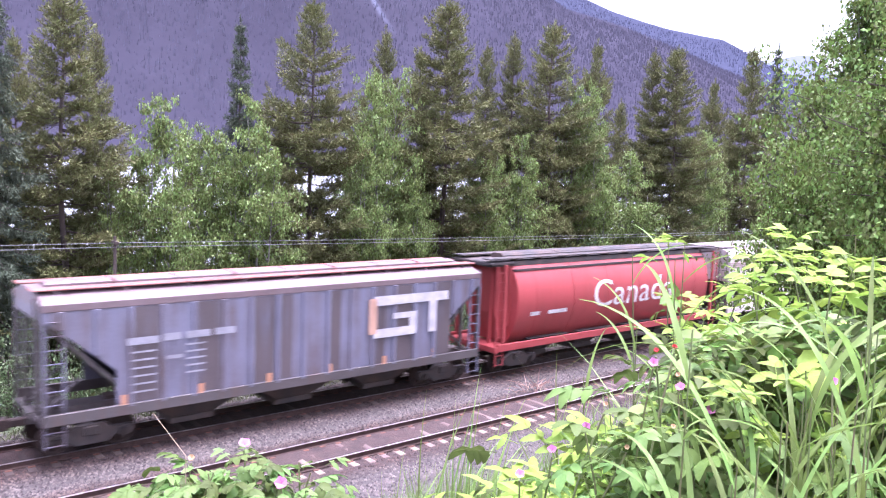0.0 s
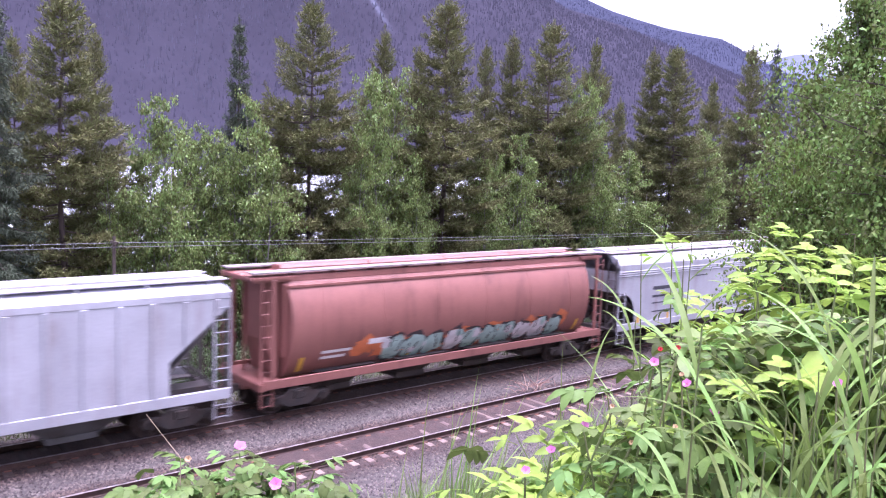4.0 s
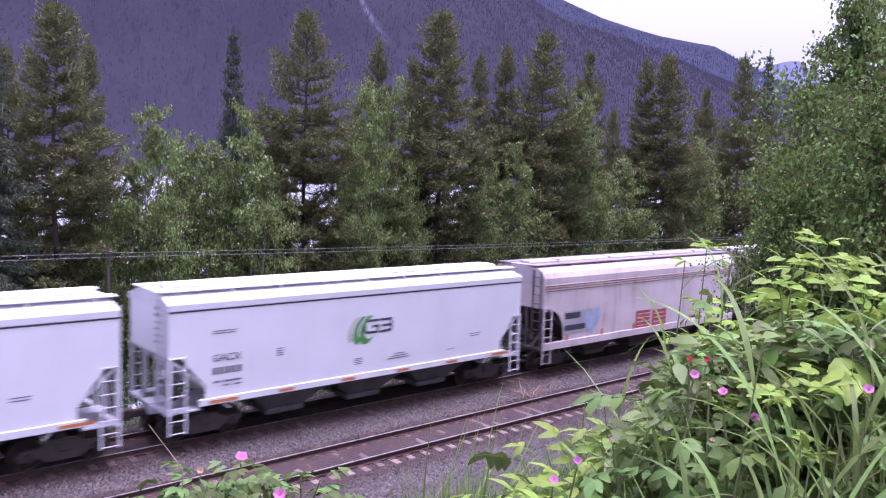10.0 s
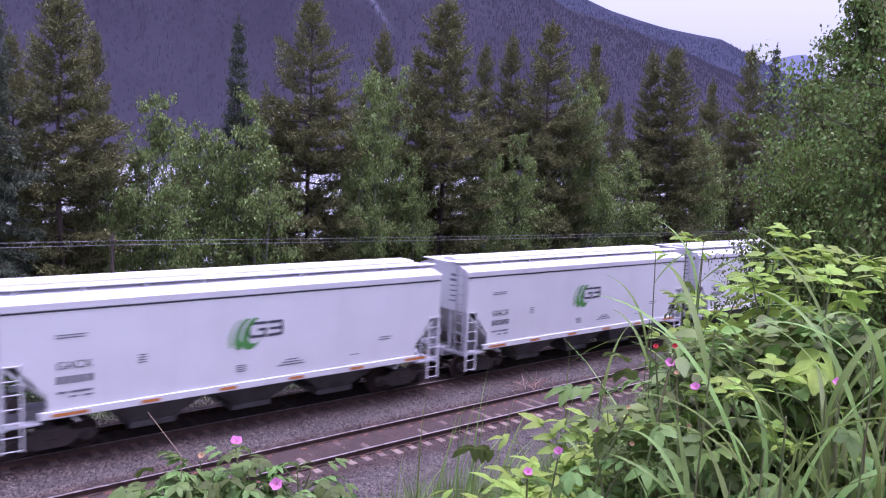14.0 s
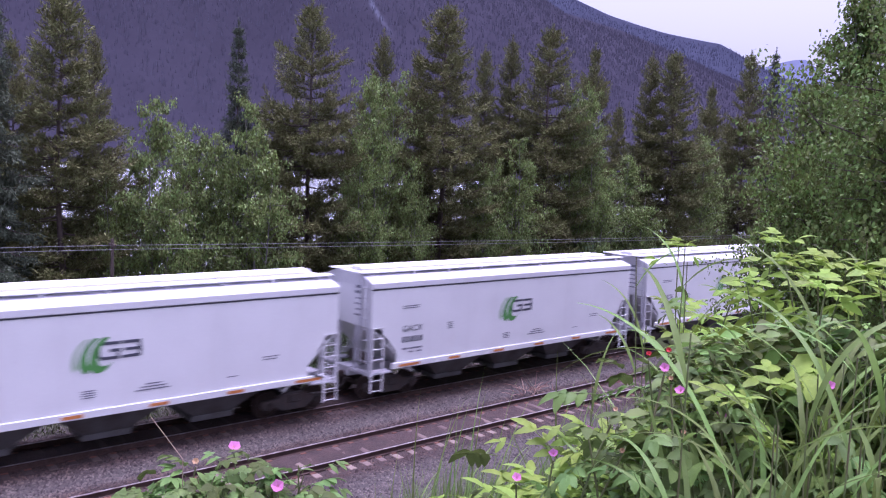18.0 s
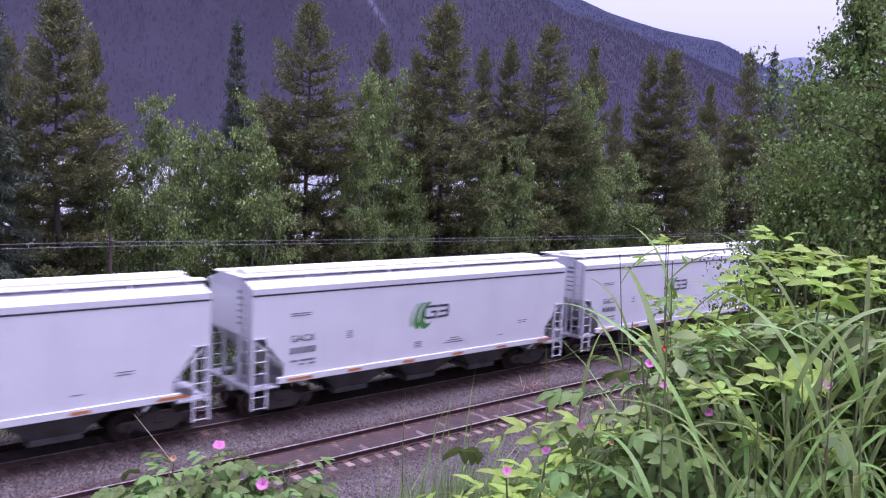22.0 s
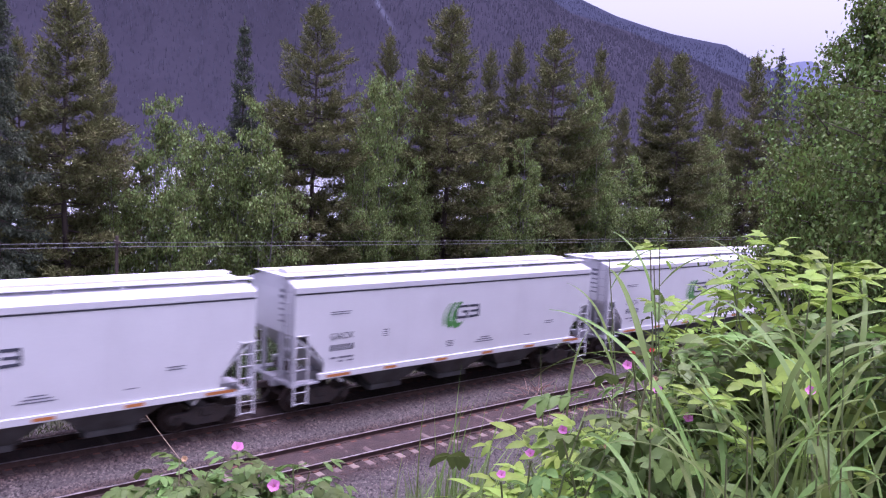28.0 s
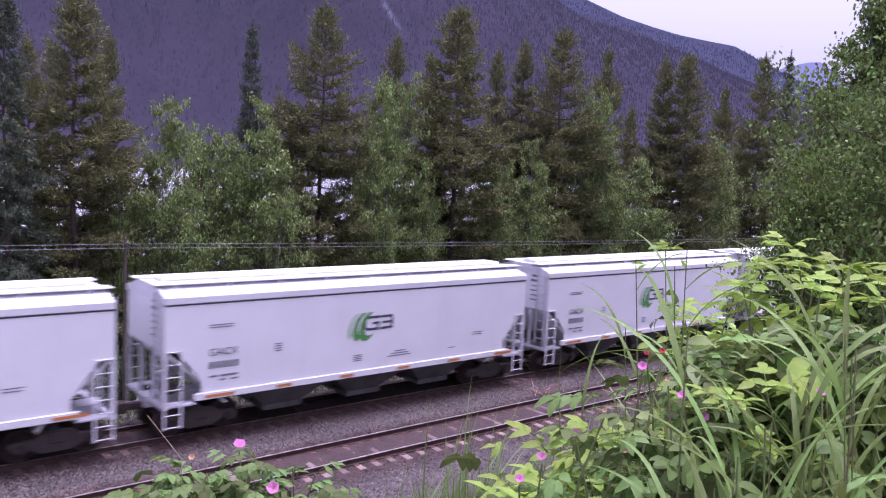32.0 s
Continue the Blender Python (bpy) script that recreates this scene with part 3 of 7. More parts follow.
def add_truck(car, x):
    bm = bmesh.new()
    tube(bm, [(x, 0, 0.7), (x, 0, 1.0)], 0.3, 12)
    truck = part("truck", right(bm), UNDER, car, "grimy four-wheel truck")
    for s in (-1, 1):
        part_of("side_frame", TRUCK["side_frame"], UNDER, truck, m=pose(x, s * 1.0, 0))
        part_of("spring_group", TRUCK["spring_group"], WHEELRUST, truck, m=pose(x, s * 1.0, 0.0))
        for d in (-0.89, 0.89):
            part_of("axle_box", TRUCK["axle_box"], BLACK, truck, m=pose(x + d, s * 1.03, 0.46))
    part_of("bolster", TRUCK["bolster"], UNDER, truck, m=pose(x, 0, 0))
    for d in (-0.89, 0.89):
        part_of("wheelset", TRUCK["wheelset"], WHEELRUST, truck, m=pose(x + d, 0, 0.46))


def ladder(car, mat, x0, x1, y, z0, z1, step=0.36, name="ladder", along="x"):
    bm = bmesh.new()
    for x in (x0, x1):
        if along == "x":
            box(bm, x - 0.025, x + 0.025, y - 0.02, y + 0.02, z0, z1)
        else:
            box(bm, y - 0.02, y + 0.02, x - 0.025, x + 0.025, z0, z1)
    z = z0 + 0.05
    while z < z1:
        a, b = ((x0, y, z), (x1, y, z)) if along == "x" else ((y, x0, z), (y, x1, z))
        tube(bm, [a, b], 0.016, 5)
        z += step
    return part(name, right(bm), mat, car)


def coupler(car, x, way):
    bm = bmesh.new()
    box(bm, min(x, x - way * 0.7), max(x, x - way * 0.7), -0.11, 0.11, 0.78, 1.0)
    box(bm, x - 0.14, x + 0.14, -0.17, 0.17, 0.72, 1.06)
    part("coupler", soften(bm, 0.03), WHEELRUST, car, "rusty knuckle coupler")
    hose = bmesh.new()
    tube(hose, [(x - way * 0.5, -0.35, 0.85), (x - way * 0.35, -0.36, 0.6), (x - way * 0.12, -0.34, 0.42), (x, -0.3, 0.45)], 0.03, 6)
    part("air_hose", right(hose), BLACK, car)


def mark(car, name, mat, x, y, z, w, h, label="", lean=0.0):
    """A flat painted bar on the near side (y negative) or far side."""
    bm = bmesh.new()
    s = -1 if y < 0 else 1
    prism(bm, [(x, z), (x + w, z), (x + w + lean, z + h), (x + lean, z + h)], "y", y, y + s * 0.006)
    return part(name, right(bm), mat, car, label)


def notch_outline(h, eave, sill, notch, in1, low, in2, curve):
    """The outline of one side: upright ends, slanting or curved cut-outs over the trucks."""
    left = [(-h, eave), (-h, notch)]
    if curve:
        left += [(-h + in1 + (in2 - in1) * math.sin(a) ** 0.8, notch + (low - notch) * (1 - math.cos(a))) for a in (math.pi / 2 * k / 7 for k in range(8))]
    else:
        left += [(-h + in1, notch - 0.04), (-h + in2, low)]
    left += [(-h + in2, sill)]
    return left + [(-x, z) for x, z in left[::-1]]


def hopper_car(name, label, length, paint, style, roof_paint=None, frame_paint=None, reflector=None, board=None, chute=None, brown_panels=False, end_paint=None, ledge_paint=None):
    """A covered hopper: 'straight' has smooth sides, 'ledge' three ledges under the roof, 'ribbed' upright posts."""
    roof_paint, frame_paint, board, chute = roof_paint or paint, frame_paint or paint, board or (BOARD if paint is WHITE else GREYBOARD), chute or UNDER
    end_paint = end_paint or (ENDGREY if style == "straight" and chute is CHUTE else GRIMY)
    car = thing(name, label, "freight car", group="cars of the freight train")
    h, e = length / 2 - 0.70, length / 2
    eave, sill, half = 4.0, 1.26, 1.58
    spec = {"straight": (2.66, 0.4, 1.75, 1.13, False), "ledge": (2.75, 0.05, 1.5, 1.35, True), "ribbed": (3.72, 0.15, 2.3, 1.9, False)}[style]
    outline = notch_outline(h, eave, sill, *spec)
    notch, in2 = spec[0], spec[3]
    for s in (-1, 1):
        bm = bmesh.new()
        prism(bm, outline, "y", s * half, s * (half - 0.05))
        part("side_wall", right(bm), paint, car)
        bm = bmesh.new()
        box(bm, -h + in2 * 0.82, h - in2 * 0.82, s * half - 0.06, s * half + 0.06, sill - 0.08, sill + 0.12) if style == "straight" else box(
            bm, -h, h, s * half - 0.07, s * half + 0.06, sill - 0.22, sill + 0.08)
        part("side_sill", soften(bm, 0.012), frame_paint, car)
        bm = bmesh.new()
        if style == "ledge":
            for z in (3.50, 3.60, 3.70):
                prism(bm, [(s * half, z - 0.035), (s * (half + 0.035), z), (s * half, z + 0.035)], "x", -h, h)
        else:
            box(bm, -h - 0.02, h + 0.02, s * half - 0.02, s * half + 0.10, eave, eave + 0.2)
            soften(bm, 0.015)
        part("eave_moulding", right(bm), ledge_paint or roof_paint, car)
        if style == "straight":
            # Dark strip that paints in the shade under the overhanging roof edge.
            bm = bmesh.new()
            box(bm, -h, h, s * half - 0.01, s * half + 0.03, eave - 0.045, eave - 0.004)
            part("eave_seam", right(bm), INK, car, "dark strip painted as the shadow below the roof edge")
    # roof: two slopes with a raised trough hatch and two running boards
    bm = bmesh.new()
    low = eave + (0.2 if style != "ledge" else 0.0)
    if style == "ledge":
        prof = [(-half, eave - 0.3), (-half + 0.02, eave), (-half + 0.13, eave + 0.2), (-half + 0.35, eave + 0.36), (-0.62, 4.48), (0.62, 4.48), (half - 0.35, eave + 0.36), (half - 0.13, eave + 0.2),
                (half - 0.02, eave), (half, eave - 0.3)]
    else:
        prof = [(-half, low - 0.18), (-half, low), (-0.75, 4.46), (0.75, 4.46), (half, low), (half, low - 0.18)]
    prism(bm, prof, "x", -h, h)
    part("roof", right(bm), roof_paint, car)
    for s in (-1, 1):
        bm = bmesh.new()
        box(bm, -h - 0.12, h + 0.12, s * 0.82 - 0.26, s * 0.82 + 0.26, 4.47, 4.51)
        part("running_board", soften(bm, 0.01), board, car, "grated walkway on the roof")
        bm = bmesh.new()
        for k in range(9):
            x = -h + 0.5 + k * (2 * h - 1) / 8
            prism(bm, [(s * 0.6, 4.40), (s * 1.10, 4.30), (s * 1.06, 4.475), (s * 0.6, 4.475)], "x", x - 0.025, x + 0.025)
        tagged(part("board_support", right(bm), roof_paint, car), kind="stuff")
    n = 4
    for k in range(n):
        bm = bmesh.new()
        x0 = -h + 0.35 + k * (2 * h - 0.7) / n
        prism(bm, [(-0.36, 4.46), (-0.36, 4.54), (-0.24, 4.59), (0.24, 4.59), (0.36, 4.54), (0.36, 4.46)], "x", x0 + 0.03, x0 + (2 * h - 0.7) / n - 0.03)
        hatch = part("hatch_cover", right(bm), roof_paint, car)
        bm = bmesh.new()
        x = x0 + 0.5 * (2 * h - 0.7) / n
        box(bm, x - 0.04, x + 0.04, -0.42, 0.42, 4.52, 4.61)
        part("hatch_bar", right(bm), board, hatch)
    if style == "ribbed":
        for s in (-1, 1):
            count = 17
            for k in range(count):
                x = -h + 0.45 + k * (2 * h - 0.9) / (count - 1)
                zlow = sill
                d = min(x + h, h - x)
                if d < in2:
                    zlow = notch + (2.3 - notch) * (d - 0.15) / (in2 - 0.15) + 0.05
                if brown_panels and s < 0 and zlow < 1.5 and k % 5 in (1, 2, 4):
                    mark(car, "stained_panel", STAINED, x + 0.09, s * half, sill + 0.1, (2 * h - 0.9) / (count - 1) * (0.45 if k % 2 else 0.75), eave - sill - 0.12, "brown stained side panel")
                if zlow < 3.6:
                    bm = bmesh.new()
                    box(bm, x - 0.07, x + 0.07, s * half, s * (half + 0.075), zlow, eave)
                    part("side_post", soften(bm, 0.012), paint, car)
    for s in (-1, 1):
        # ends
        bm = bmesh.new()
        prism(bm, [(-half + 0.02, notch), (-half + 0.02, low - 0.15), (-0.75, 4.44), (0.75, 4.44), (half - 0.02, low - 0.15), (half - 0.02, notch)], "x", s * (h - 0.06), s * h)
        part("end_wall", right(bm), paint, car)
        bm = bmesh.new()
        deep = 1.95 if style == "straight" else 2.9
        prism(bm, [(s * h, notch), (s * (h - deep), 0.95), (s * (h - deep - 0.05), 1.0), (s * (h - 0.06), notch + 0.05)], "y", -half + 0.08, half - 0.08)
        part("slope_sheet", right(bm), paint if style == "straight" and chute is CHUTE else chute if style != "ribbed" else end_paint, car)
        bm = bmesh.new()
        box(bm, min(s * (h - 2.4), s * (h + 0.1)), max(s * (h - 2.4), s * (h + 0.1)), -0.35, 0.35, 0.82, 1.15)
        box(bm, min(s * (h - 0.16), s * (h + 0.05)), max(s * (h - 0.16), s * (h + 0.05)), -half, half, 1.02, 1.11)
        box(bm, min(s * (h - 1.0), s * h), max(s * (h - 1.0), s * h), -half + 0.02, -half + 0.45, 1.05, 1.11)
        box(bm, min(s * (h - 1.0), s * h), max(s * (h - 1.0), s * h), half - 0.45, half - 0.02, 1.05, 1.11)
        part("end_platform", soften(bm, 0.01), end_paint, car, "end platform over the truck")
        for y in (-half + 0.06, -0.55, 0.55, half - 0.06):
            bm = bmesh.new()
            box(bm, s * (h - 0.05) - 0.05, s * (h - 0.05) + 0.05, y - 0.05, y + 0.05, 1.1, notch + 0.05)
            part("end_post", right(bm), end_paint, car)
        for y in (-half - 0.01, half + 0.01):
            a, b = sorted((s * (h - 0.02), s * (h - 0.52)))
            ladder(car, BOARD if style == "straight" and chute is CHUTE else paint, a, b, y, 0.45, notch + 0.05)
        ladder(car, end_paint, -half + 0.15, -half + 0.6, s * (h + 0.06), 1.1, 4.3, name="end_ladder", along="y")
        for y in (-0.9, 0.9) if style != "straight" else ():
            bm = bmesh.new()
            tube(bm, [(s * (h - 0.05), y, 1.1), (s * (h - 1.1), y, 2.05)], 0.05, 6)
            part("end_brace", right(bm), end_paint, car)
        add_truck(car, s * (h - 1.35))
        coupler(car, s * (e - 0.02), s)
    bm = bmesh.new()
    bmesh.ops.create_cone(bm, cap_ends=True, segments=14, radius1=0.2, radius2=0.2, depth=1.1, matrix=pose(-h + 0.5, -0.2, 1.42, 90, 0, 0))
    part("air_reservoir", right(bm), UNDER, car, "black air tank at the car's end")
    bm = bmesh.new()
    ring = [(-h - 0.12, 0.75 + 0.28 * math.cos(a), 2.2 + 0.28 * math.sin(a)) for a in (2 * math.pi * k / 16 for k in range(17))]
    tube(bm, ring, 0.02, 5)
    tube(bm, [(-h - 0.12, 0.47, 2.2), (-h - 0.12, 1.03, 2.2)], 0.015, 5)
    tube(bm, [(-h - 0.12, 0.75, 2.2), (-h, 0.75, 2.2)], 0.03, 5)
    part("brake_wheel", right(bm), UNDER, car)
    # hoppers below
    bm = bmesh.new()
    box(bm, -h + 2, h - 2, -0.2, 0.2, 0.86, 1.25)
    part("center_sill", right(bm), UNDER, car)
    for k in (-1, 0, 1):
        c = k * (2 * h - 5.4) / 3 * 1.02
        w = (2 * h - 5.0) / 6
        for half_y in (-1, 1):
            bm = bmesh.new()
            top = [(c - w, 0.12 if half_y > 0 else -half + 0.06), (c + w, 0.12 if half_y > 0 else -half + 0.06), (c + w, half - 0.06 if half_y > 0 else -0.12), (c - w, half - 0.06 if half_y > 0 else -0.12)]
            m = half_y * 0.55
            bot = [(c - 0.62, m - 0.42), (c + 0.62, m - 0.42), (c + 0.62, m + 0.42), (c - 0.62, m + 0.42)]
            va, vb = [bm.verts.new((x, y, sill + 0.02)) for x, y in top], [bm.verts.new((x, y, 0.52)) for x, y in bot]
            for i in range(4):
                bm.faces.new((va[i], va[(i + 1) % 4], vb[(i + 1) % 4], vb[i]))
            bm.faces.new(va[::-1])
            bm.faces.new(vb)
            hop = part("hopper", right(bm), chute, car, "sloped discharge hopper")
            bm = bmesh.new()
            box(bm, c - 0.7, c + 0.7, m - 0.46, m + 0.46, 0.36, 0.53)
            box(bm, c + 0.7, c + 0.95, m - 0.08, m + 0.08, 0.38, 0.5)
            part("outlet_gate", soften(bm, 0.015), chute, hop)
    if reflector:
        for k in range(6):
            x = -h + in2 + 0.1 + k * (2 * h - 2 * in2 - 0.6) / 5
            if style == "straight":
                mark(car, "reflector", reflector, x, -half - 0.062, sill - 0.03, 0.55 if k not in (0, 5) else 0.95, 0.085)
            else:
                mark(car, "reflector", reflector, x, -half - 0.062, sill - 0.05, 0.16, 0.40)
    return car, h


def cylinder_car(name, label, length, paint, roof_paint=None, sill_paint=None, reflector=None):
    """A cylindrical covered hopper with overhanging roof ends and open end frames."""
    roof_paint, sill_paint = roof_paint or paint, sill_paint or paint
    car = thing(name, label, "freight car", group="cars of the freight train")
    e = length / 2
    h = e - 1.45
    prof = [(1.60 * math.sqrt(1 - ((z - 2.85) / 2.0) ** 2), z) for z in (4.36 - 3.16 * k / 20 for k in range(21))]
    ring = [(-y, z) for y, z in prof] + [(y, z) for y, z in prof[::-1]]
    bm = bmesh.new()
    cuts = [-h + i * 2 * h / 12 for i in range(13)]
    prism(bm, ring, "x", -h, h)
    bmesh.ops.recalc_face_normals(bm, faces=bm.faces)
    for face in bm.faces:
        face.smooth = len(face.verts) == 4
    for edge in bm.edges:
        edge.smooth = all(len(face.verts) == 4 for face in edge.link_faces)
    body = part("body", bm, paint, car, "rounded tank-like body")
    for x in cuts[1:-1:2] + [-h + 0.06, h - 0.06]:
        bm = bmesh.new()
        prism(bm, [(y * 1.006, 2.75 + (z - 2.75) * 1.003) for y, z in ring], "x", x - 0.035, x + 0.035)
        part("weld_band", right(bm), paint, body)
    bm = bmesh.new()
    prism(bm, [(-1.12, 4.3), (-1.1, 4.48), (1.1, 4.48), (1.12, 4.3)], "x", -e + 0.3, e - 0.3)
    part("roof", right(bm), roof_paint, car)
    for s in (-1, 1):
        bm = bmesh.new()
        box(bm, -e + 0.25, e - 0.25, s * 0.88 - 0.27, s * 0.88 + 0.27, 4.57, 4.615)
        part("running_board", right(bm), DUSTY if paint is not RED else UNDER, car, "dusty grated walkway on the roof")
        bm = bmesh.new()
        for k in range(10):
            x = -h + 0.3 + k * (2 * h - 0.6) / 9
            box(bm, x - 0.03, x + 0.03, s * 0.9 - 0.2, s * 0.9 + 0.2, 4.46, 4.58)
        tagged(part("board_support", right(bm), roof_paint, car), kind="stuff")
        bm = bmesh.new()
        box(bm, -h, h, s * 1.17, s * 1.30, 4.10, 4.18)
        part("grab_rail", right(bm), roof_paint, car)
        bm = bmesh.new()
        box(bm, -e + 0.5, e - 0.5, s * 1.42, s * 1.52, 1.02, 1.30)
        part("side_sill", soften(bm, 0.012), sill_paint, car)
    for k in range(4):
        bm = bmesh.new()
        x0 = -h + 0.2 + k * (2 * h - 0.4) / 4
        prism(bm, [(-0.36, 4.48), (-0.36, 4.62), (-0.24, 4.70), (0.24, 4.70), (0.36, 4.62), (0.36, 4.48)], "x", x0 + 0.03, x0 + (2 * h - 0.4) / 4 - 0.03)
        part("hatch_cover", right(bm), roof_paint, car)
    for s in (-1, 1):
        x0, x1 = sorted((s * h, s * (h + 0.75)))
        bm = bmesh.new()
        prism(bm, [(-1.15, 1.9), (-1.2, 4.2), (-0.9, 4.34), (0.9, 4.34), (1.2, 4.2), (1.15, 1.9)], "x", s * h, s * (h + 0.12))
        prism(bm, [(s * (h + 0.1), 1.25), (s * (h + 0.1), 4.25), (s * (h + 0.55), 4.25), (s * (h + 0.55), 2.4), (s * (h + 0.2), 1.25)], "y", -0.8, 0.8)
        part("end_wall", right(bm), paint, car)
        for y in (-1.45, 1.45):
            bm = bmesh.new()
            box(bm, s * (h + 0.62) - 0.06, s * (h + 0.62) + 0.06, y - 0.05, y + 0.05, 1.2, 4.4)
            part("end_post", right(bm), paint, car)
            ladder(car, paint, s * (h + 0.62) - 0.0, s * (h + 0.62) + s * 0.42 if s > 0 else s * (h + 0.62) - 0.42, y, 0.45, 4.35)
        for y in (-0.6, 0.6):
            bm = bmesh.new()
            box(bm, s * (h + 0.62) - 0.05, s * (h + 0.62) + 0.05, y - 0.05, y + 0.05, 1.2, 4.35)
            part("end_post", right(bm), paint, car)
        bm = bmesh.new()
        a, b = sorted((s * (h - 1.6), s * (e - 0.35)))
        box(bm, a, b, -0.35, 0.35, 0.82, 1.15)
        a, b = sorted((s * (e - 0.55), s * (e - 0.35)))
        box(bm, a, b, -1.5, 1.5, 0.98, 1.2)
        a, b = sorted((s * (h + 0.1), s * (e - 0.45)))
        box(bm, a, b, -1.5, 1.5, 1.12, 1.18)
        part("end_platform", soften(bm, 0.01), sill_paint, car)
        bm = bmesh.new()
        a, b = sorted((s * (h - 0.2), s * (e - 0.22)))
        box(bm, a, b, -1.2, 1.2, 4.38, 4.46)
        part("roof_overhang", right(bm), roof_paint, car)
        add_truck(car, s * (e - 2.05))
        coupler(car, s * (e - 0.02), s)
    bm = bmesh.new()
    box(bm, -h + 1, h - 1, -0.2, 0.2, 0.86, 1.25)
    part("center_sill", right(bm), UNDER, car)
    for k in range(4):
        c = -h + 2.35 + k * (2 * h - 4.7) / 3
        bm = bmesh.new()
        w, half = 1.25, 1.3
        va = [bm.verts.new((c + a * w, b * half, 1.3)) for a, b in ((-1, -1), (1, -1), (1, 1), (-1, 1))]
        vb = [bm.verts.new((c + a * 0.6, b * 0.5, 0.55)) for a, b in ((-1, -1), (1, -1), (1, 1), (-1, 1))]
        for i in range(4):
            bm.faces.new((va[i], va[(i + 1) % 4], vb[(i + 1) % 4], vb[i]))
        bm.faces.new(va[::-1])
        bm.faces.new(vb)
        hop = part("hopper", right(bm), UNDER, car, "grimy sloped discharge hopper")
        bm = bmesh.new()
        box(bm, c - 0.68, c + 0.68, -0.55, 0.55, 0.36, 0.56)
        part("outlet_gate", soften(bm, 0.015), UNDER, hop)
    if reflector:
        for k in range(4):
            x = -h + 0.4 + k * (2 * h - 1.0) / 3
            bm = bmesh.new()
            rows = [1.34 + 0.13 * j for j in range(5)]
            a = [bm.verts.new((x, -1.60 * math.sqrt(1 - ((z - 2.85) / 2.0) ** 2) - 0.014, z)) for z in rows]
            b = [bm.verts.new((x + 0.18, v.co.y, v.co.z)) for v in a]
            for j in range(4):
                bm.faces.new((a[j], b[j], b[j + 1], a[j + 1]))
            part("reflector", right(bm), reflector, car)
    return car, h


def on_train(car, back, front):
    """Place a car between two coupling points, given as metres along the track at the start."""
    middle = (back + front) / 2
    middle += 0.06 - 0.30 * smooth(-110, -175, middle)
    TRAIN.append((car, middle))
    car.matrix_basis = pose(middle, 0, 0)


COUPLINGS = [56.0, 38.6, 21.5, 4.35, -14.05, -30.5, -47.5, -65.4, -83.0, -99.9, -116.6, -133.5, -149.9, -166.8, -183.0]


def span(i):
    return COUPLINGS[i + 1], COUPLINGS[i], COUPLINGS[i] - COUPLINGS[i + 1]


b, f, n = span(0)
car, h = hopper_car("covered_hopper", "dirty white covered hopper car with rust streaks", n, CREAM, "ledge", roof_paint=CHALKROOF, ledge_paint=RUSTLEDGE, board=DUSTY)
on_train(car, b, f)
b, f, n = span(1)
RED_CAR, RED_H = cylinder_car("cylindrical_hopper", "red cylindrical hopper car with white lettering", n, RED, UNDER)
on_train(RED_CAR, b, f)
b, f, n = span(2)
GT_CAR, GT_H = hopper_car("covered_hopper", "faded blue-grey ribbed hopper car streaked with rust", n, GREYBLUE, "ribbed", roof_paint=OLDROOF, board=BROWN, reflector=ORANGE, frame_paint=GRIMY, brown_panels=True)
on_train(GT_CAR, b, f)
b, f, n = span(3)
WHEAT_CAR, WHEAT_H = hopper_car("covered_hopper", "rust-stained cream hopper car with a green round emblem", n, TAN, "straight", chute=UNDER)
on_train(WHEAT_CAR, b, f)
b, f, n = span(4)
BROWN_CAR, BROWN_H = cylinder_car("cylindrical_hopper", "weathered brown cylindrical hopper car with pale graffiti", n, BROWN, sill_paint=BROWN, reflector=YELLOW)
on_train(BROWN_CAR, b, f)
b, f, n = span(5)
CN_CAR, CN_H = hopper_car("covered_hopper", "light grey hopper car with a dark winding emblem", n, LIGHTGREY, "ledge", reflector=YELLOW, board=DUSTY)
on_train(CN_CAR, b, f)
b, f, n = span(6)
BROWN2_CAR, BROWN2_H = cylinder_car("cylindrical_hopper", "brown cylindrical hopper car with mint and orange graffiti", n, BROWN, reflector=YELLOW)
on_train(BROWN2_CAR, b, f)
b, f, n = span(7)
GREY_CAR, GREY_H = hopper_car("covered_hopper", "light grey ribbed hopper car with patches of rust", n, LIGHTGREY, "ribbed", chute=CHUTE)
on_train(GREY_CAR, b, f)
b, f, n = span(8)
ORANGE_CAR, ORANGE_H = cylinder_car("cylindrical_hopper", "brown and orange cylindrical hopper car with grey graffiti", n, BROWN, reflector=YELLOW)
on_train(ORANGE_CAR, b, f)
b, f, n = span(9)
BLUE_CAR, BLUE_H = hopper_car("covered_hopper", "white hopper car with large blue graffiti along its side", n, CREAM, "ledge", roof_paint=CHALKROOF, ledge_paint=RUSTLEDGE)
on_train(BLUE_CAR, b, f)
b, f, n = span(10)
PALE_CAR, PALE_H = hopper_car("covered_hopper", "dirty white hopper car with small pale blue graffiti", n, CREAM, "ledge", roof_paint=CHALKROOF, ledge_paint=RUSTLEDGE, board=DUSTY)
on_train(PALE_CAR, b, f)
b, f, n = span(11)
PINK_CAR, PINK_H = hopper_car("covered_hopper", "chalky beige hopper car with dark lettering bars", n, PINKISH, "straight", roof_paint=CHALKROOF, reflector=YELLOW)
on_train(PINK_CAR, b, f)
b, f, n = span(12)
HEART_CAR, HEART_H = hopper_car("covered_hopper", "chalky white hopper car with red and blue spray marks", n, CREAM, "ledge", roof_paint=CHALKROOF, reflector=REFLECT, ledge_paint=RUSTLEDGE, board=DUSTY)
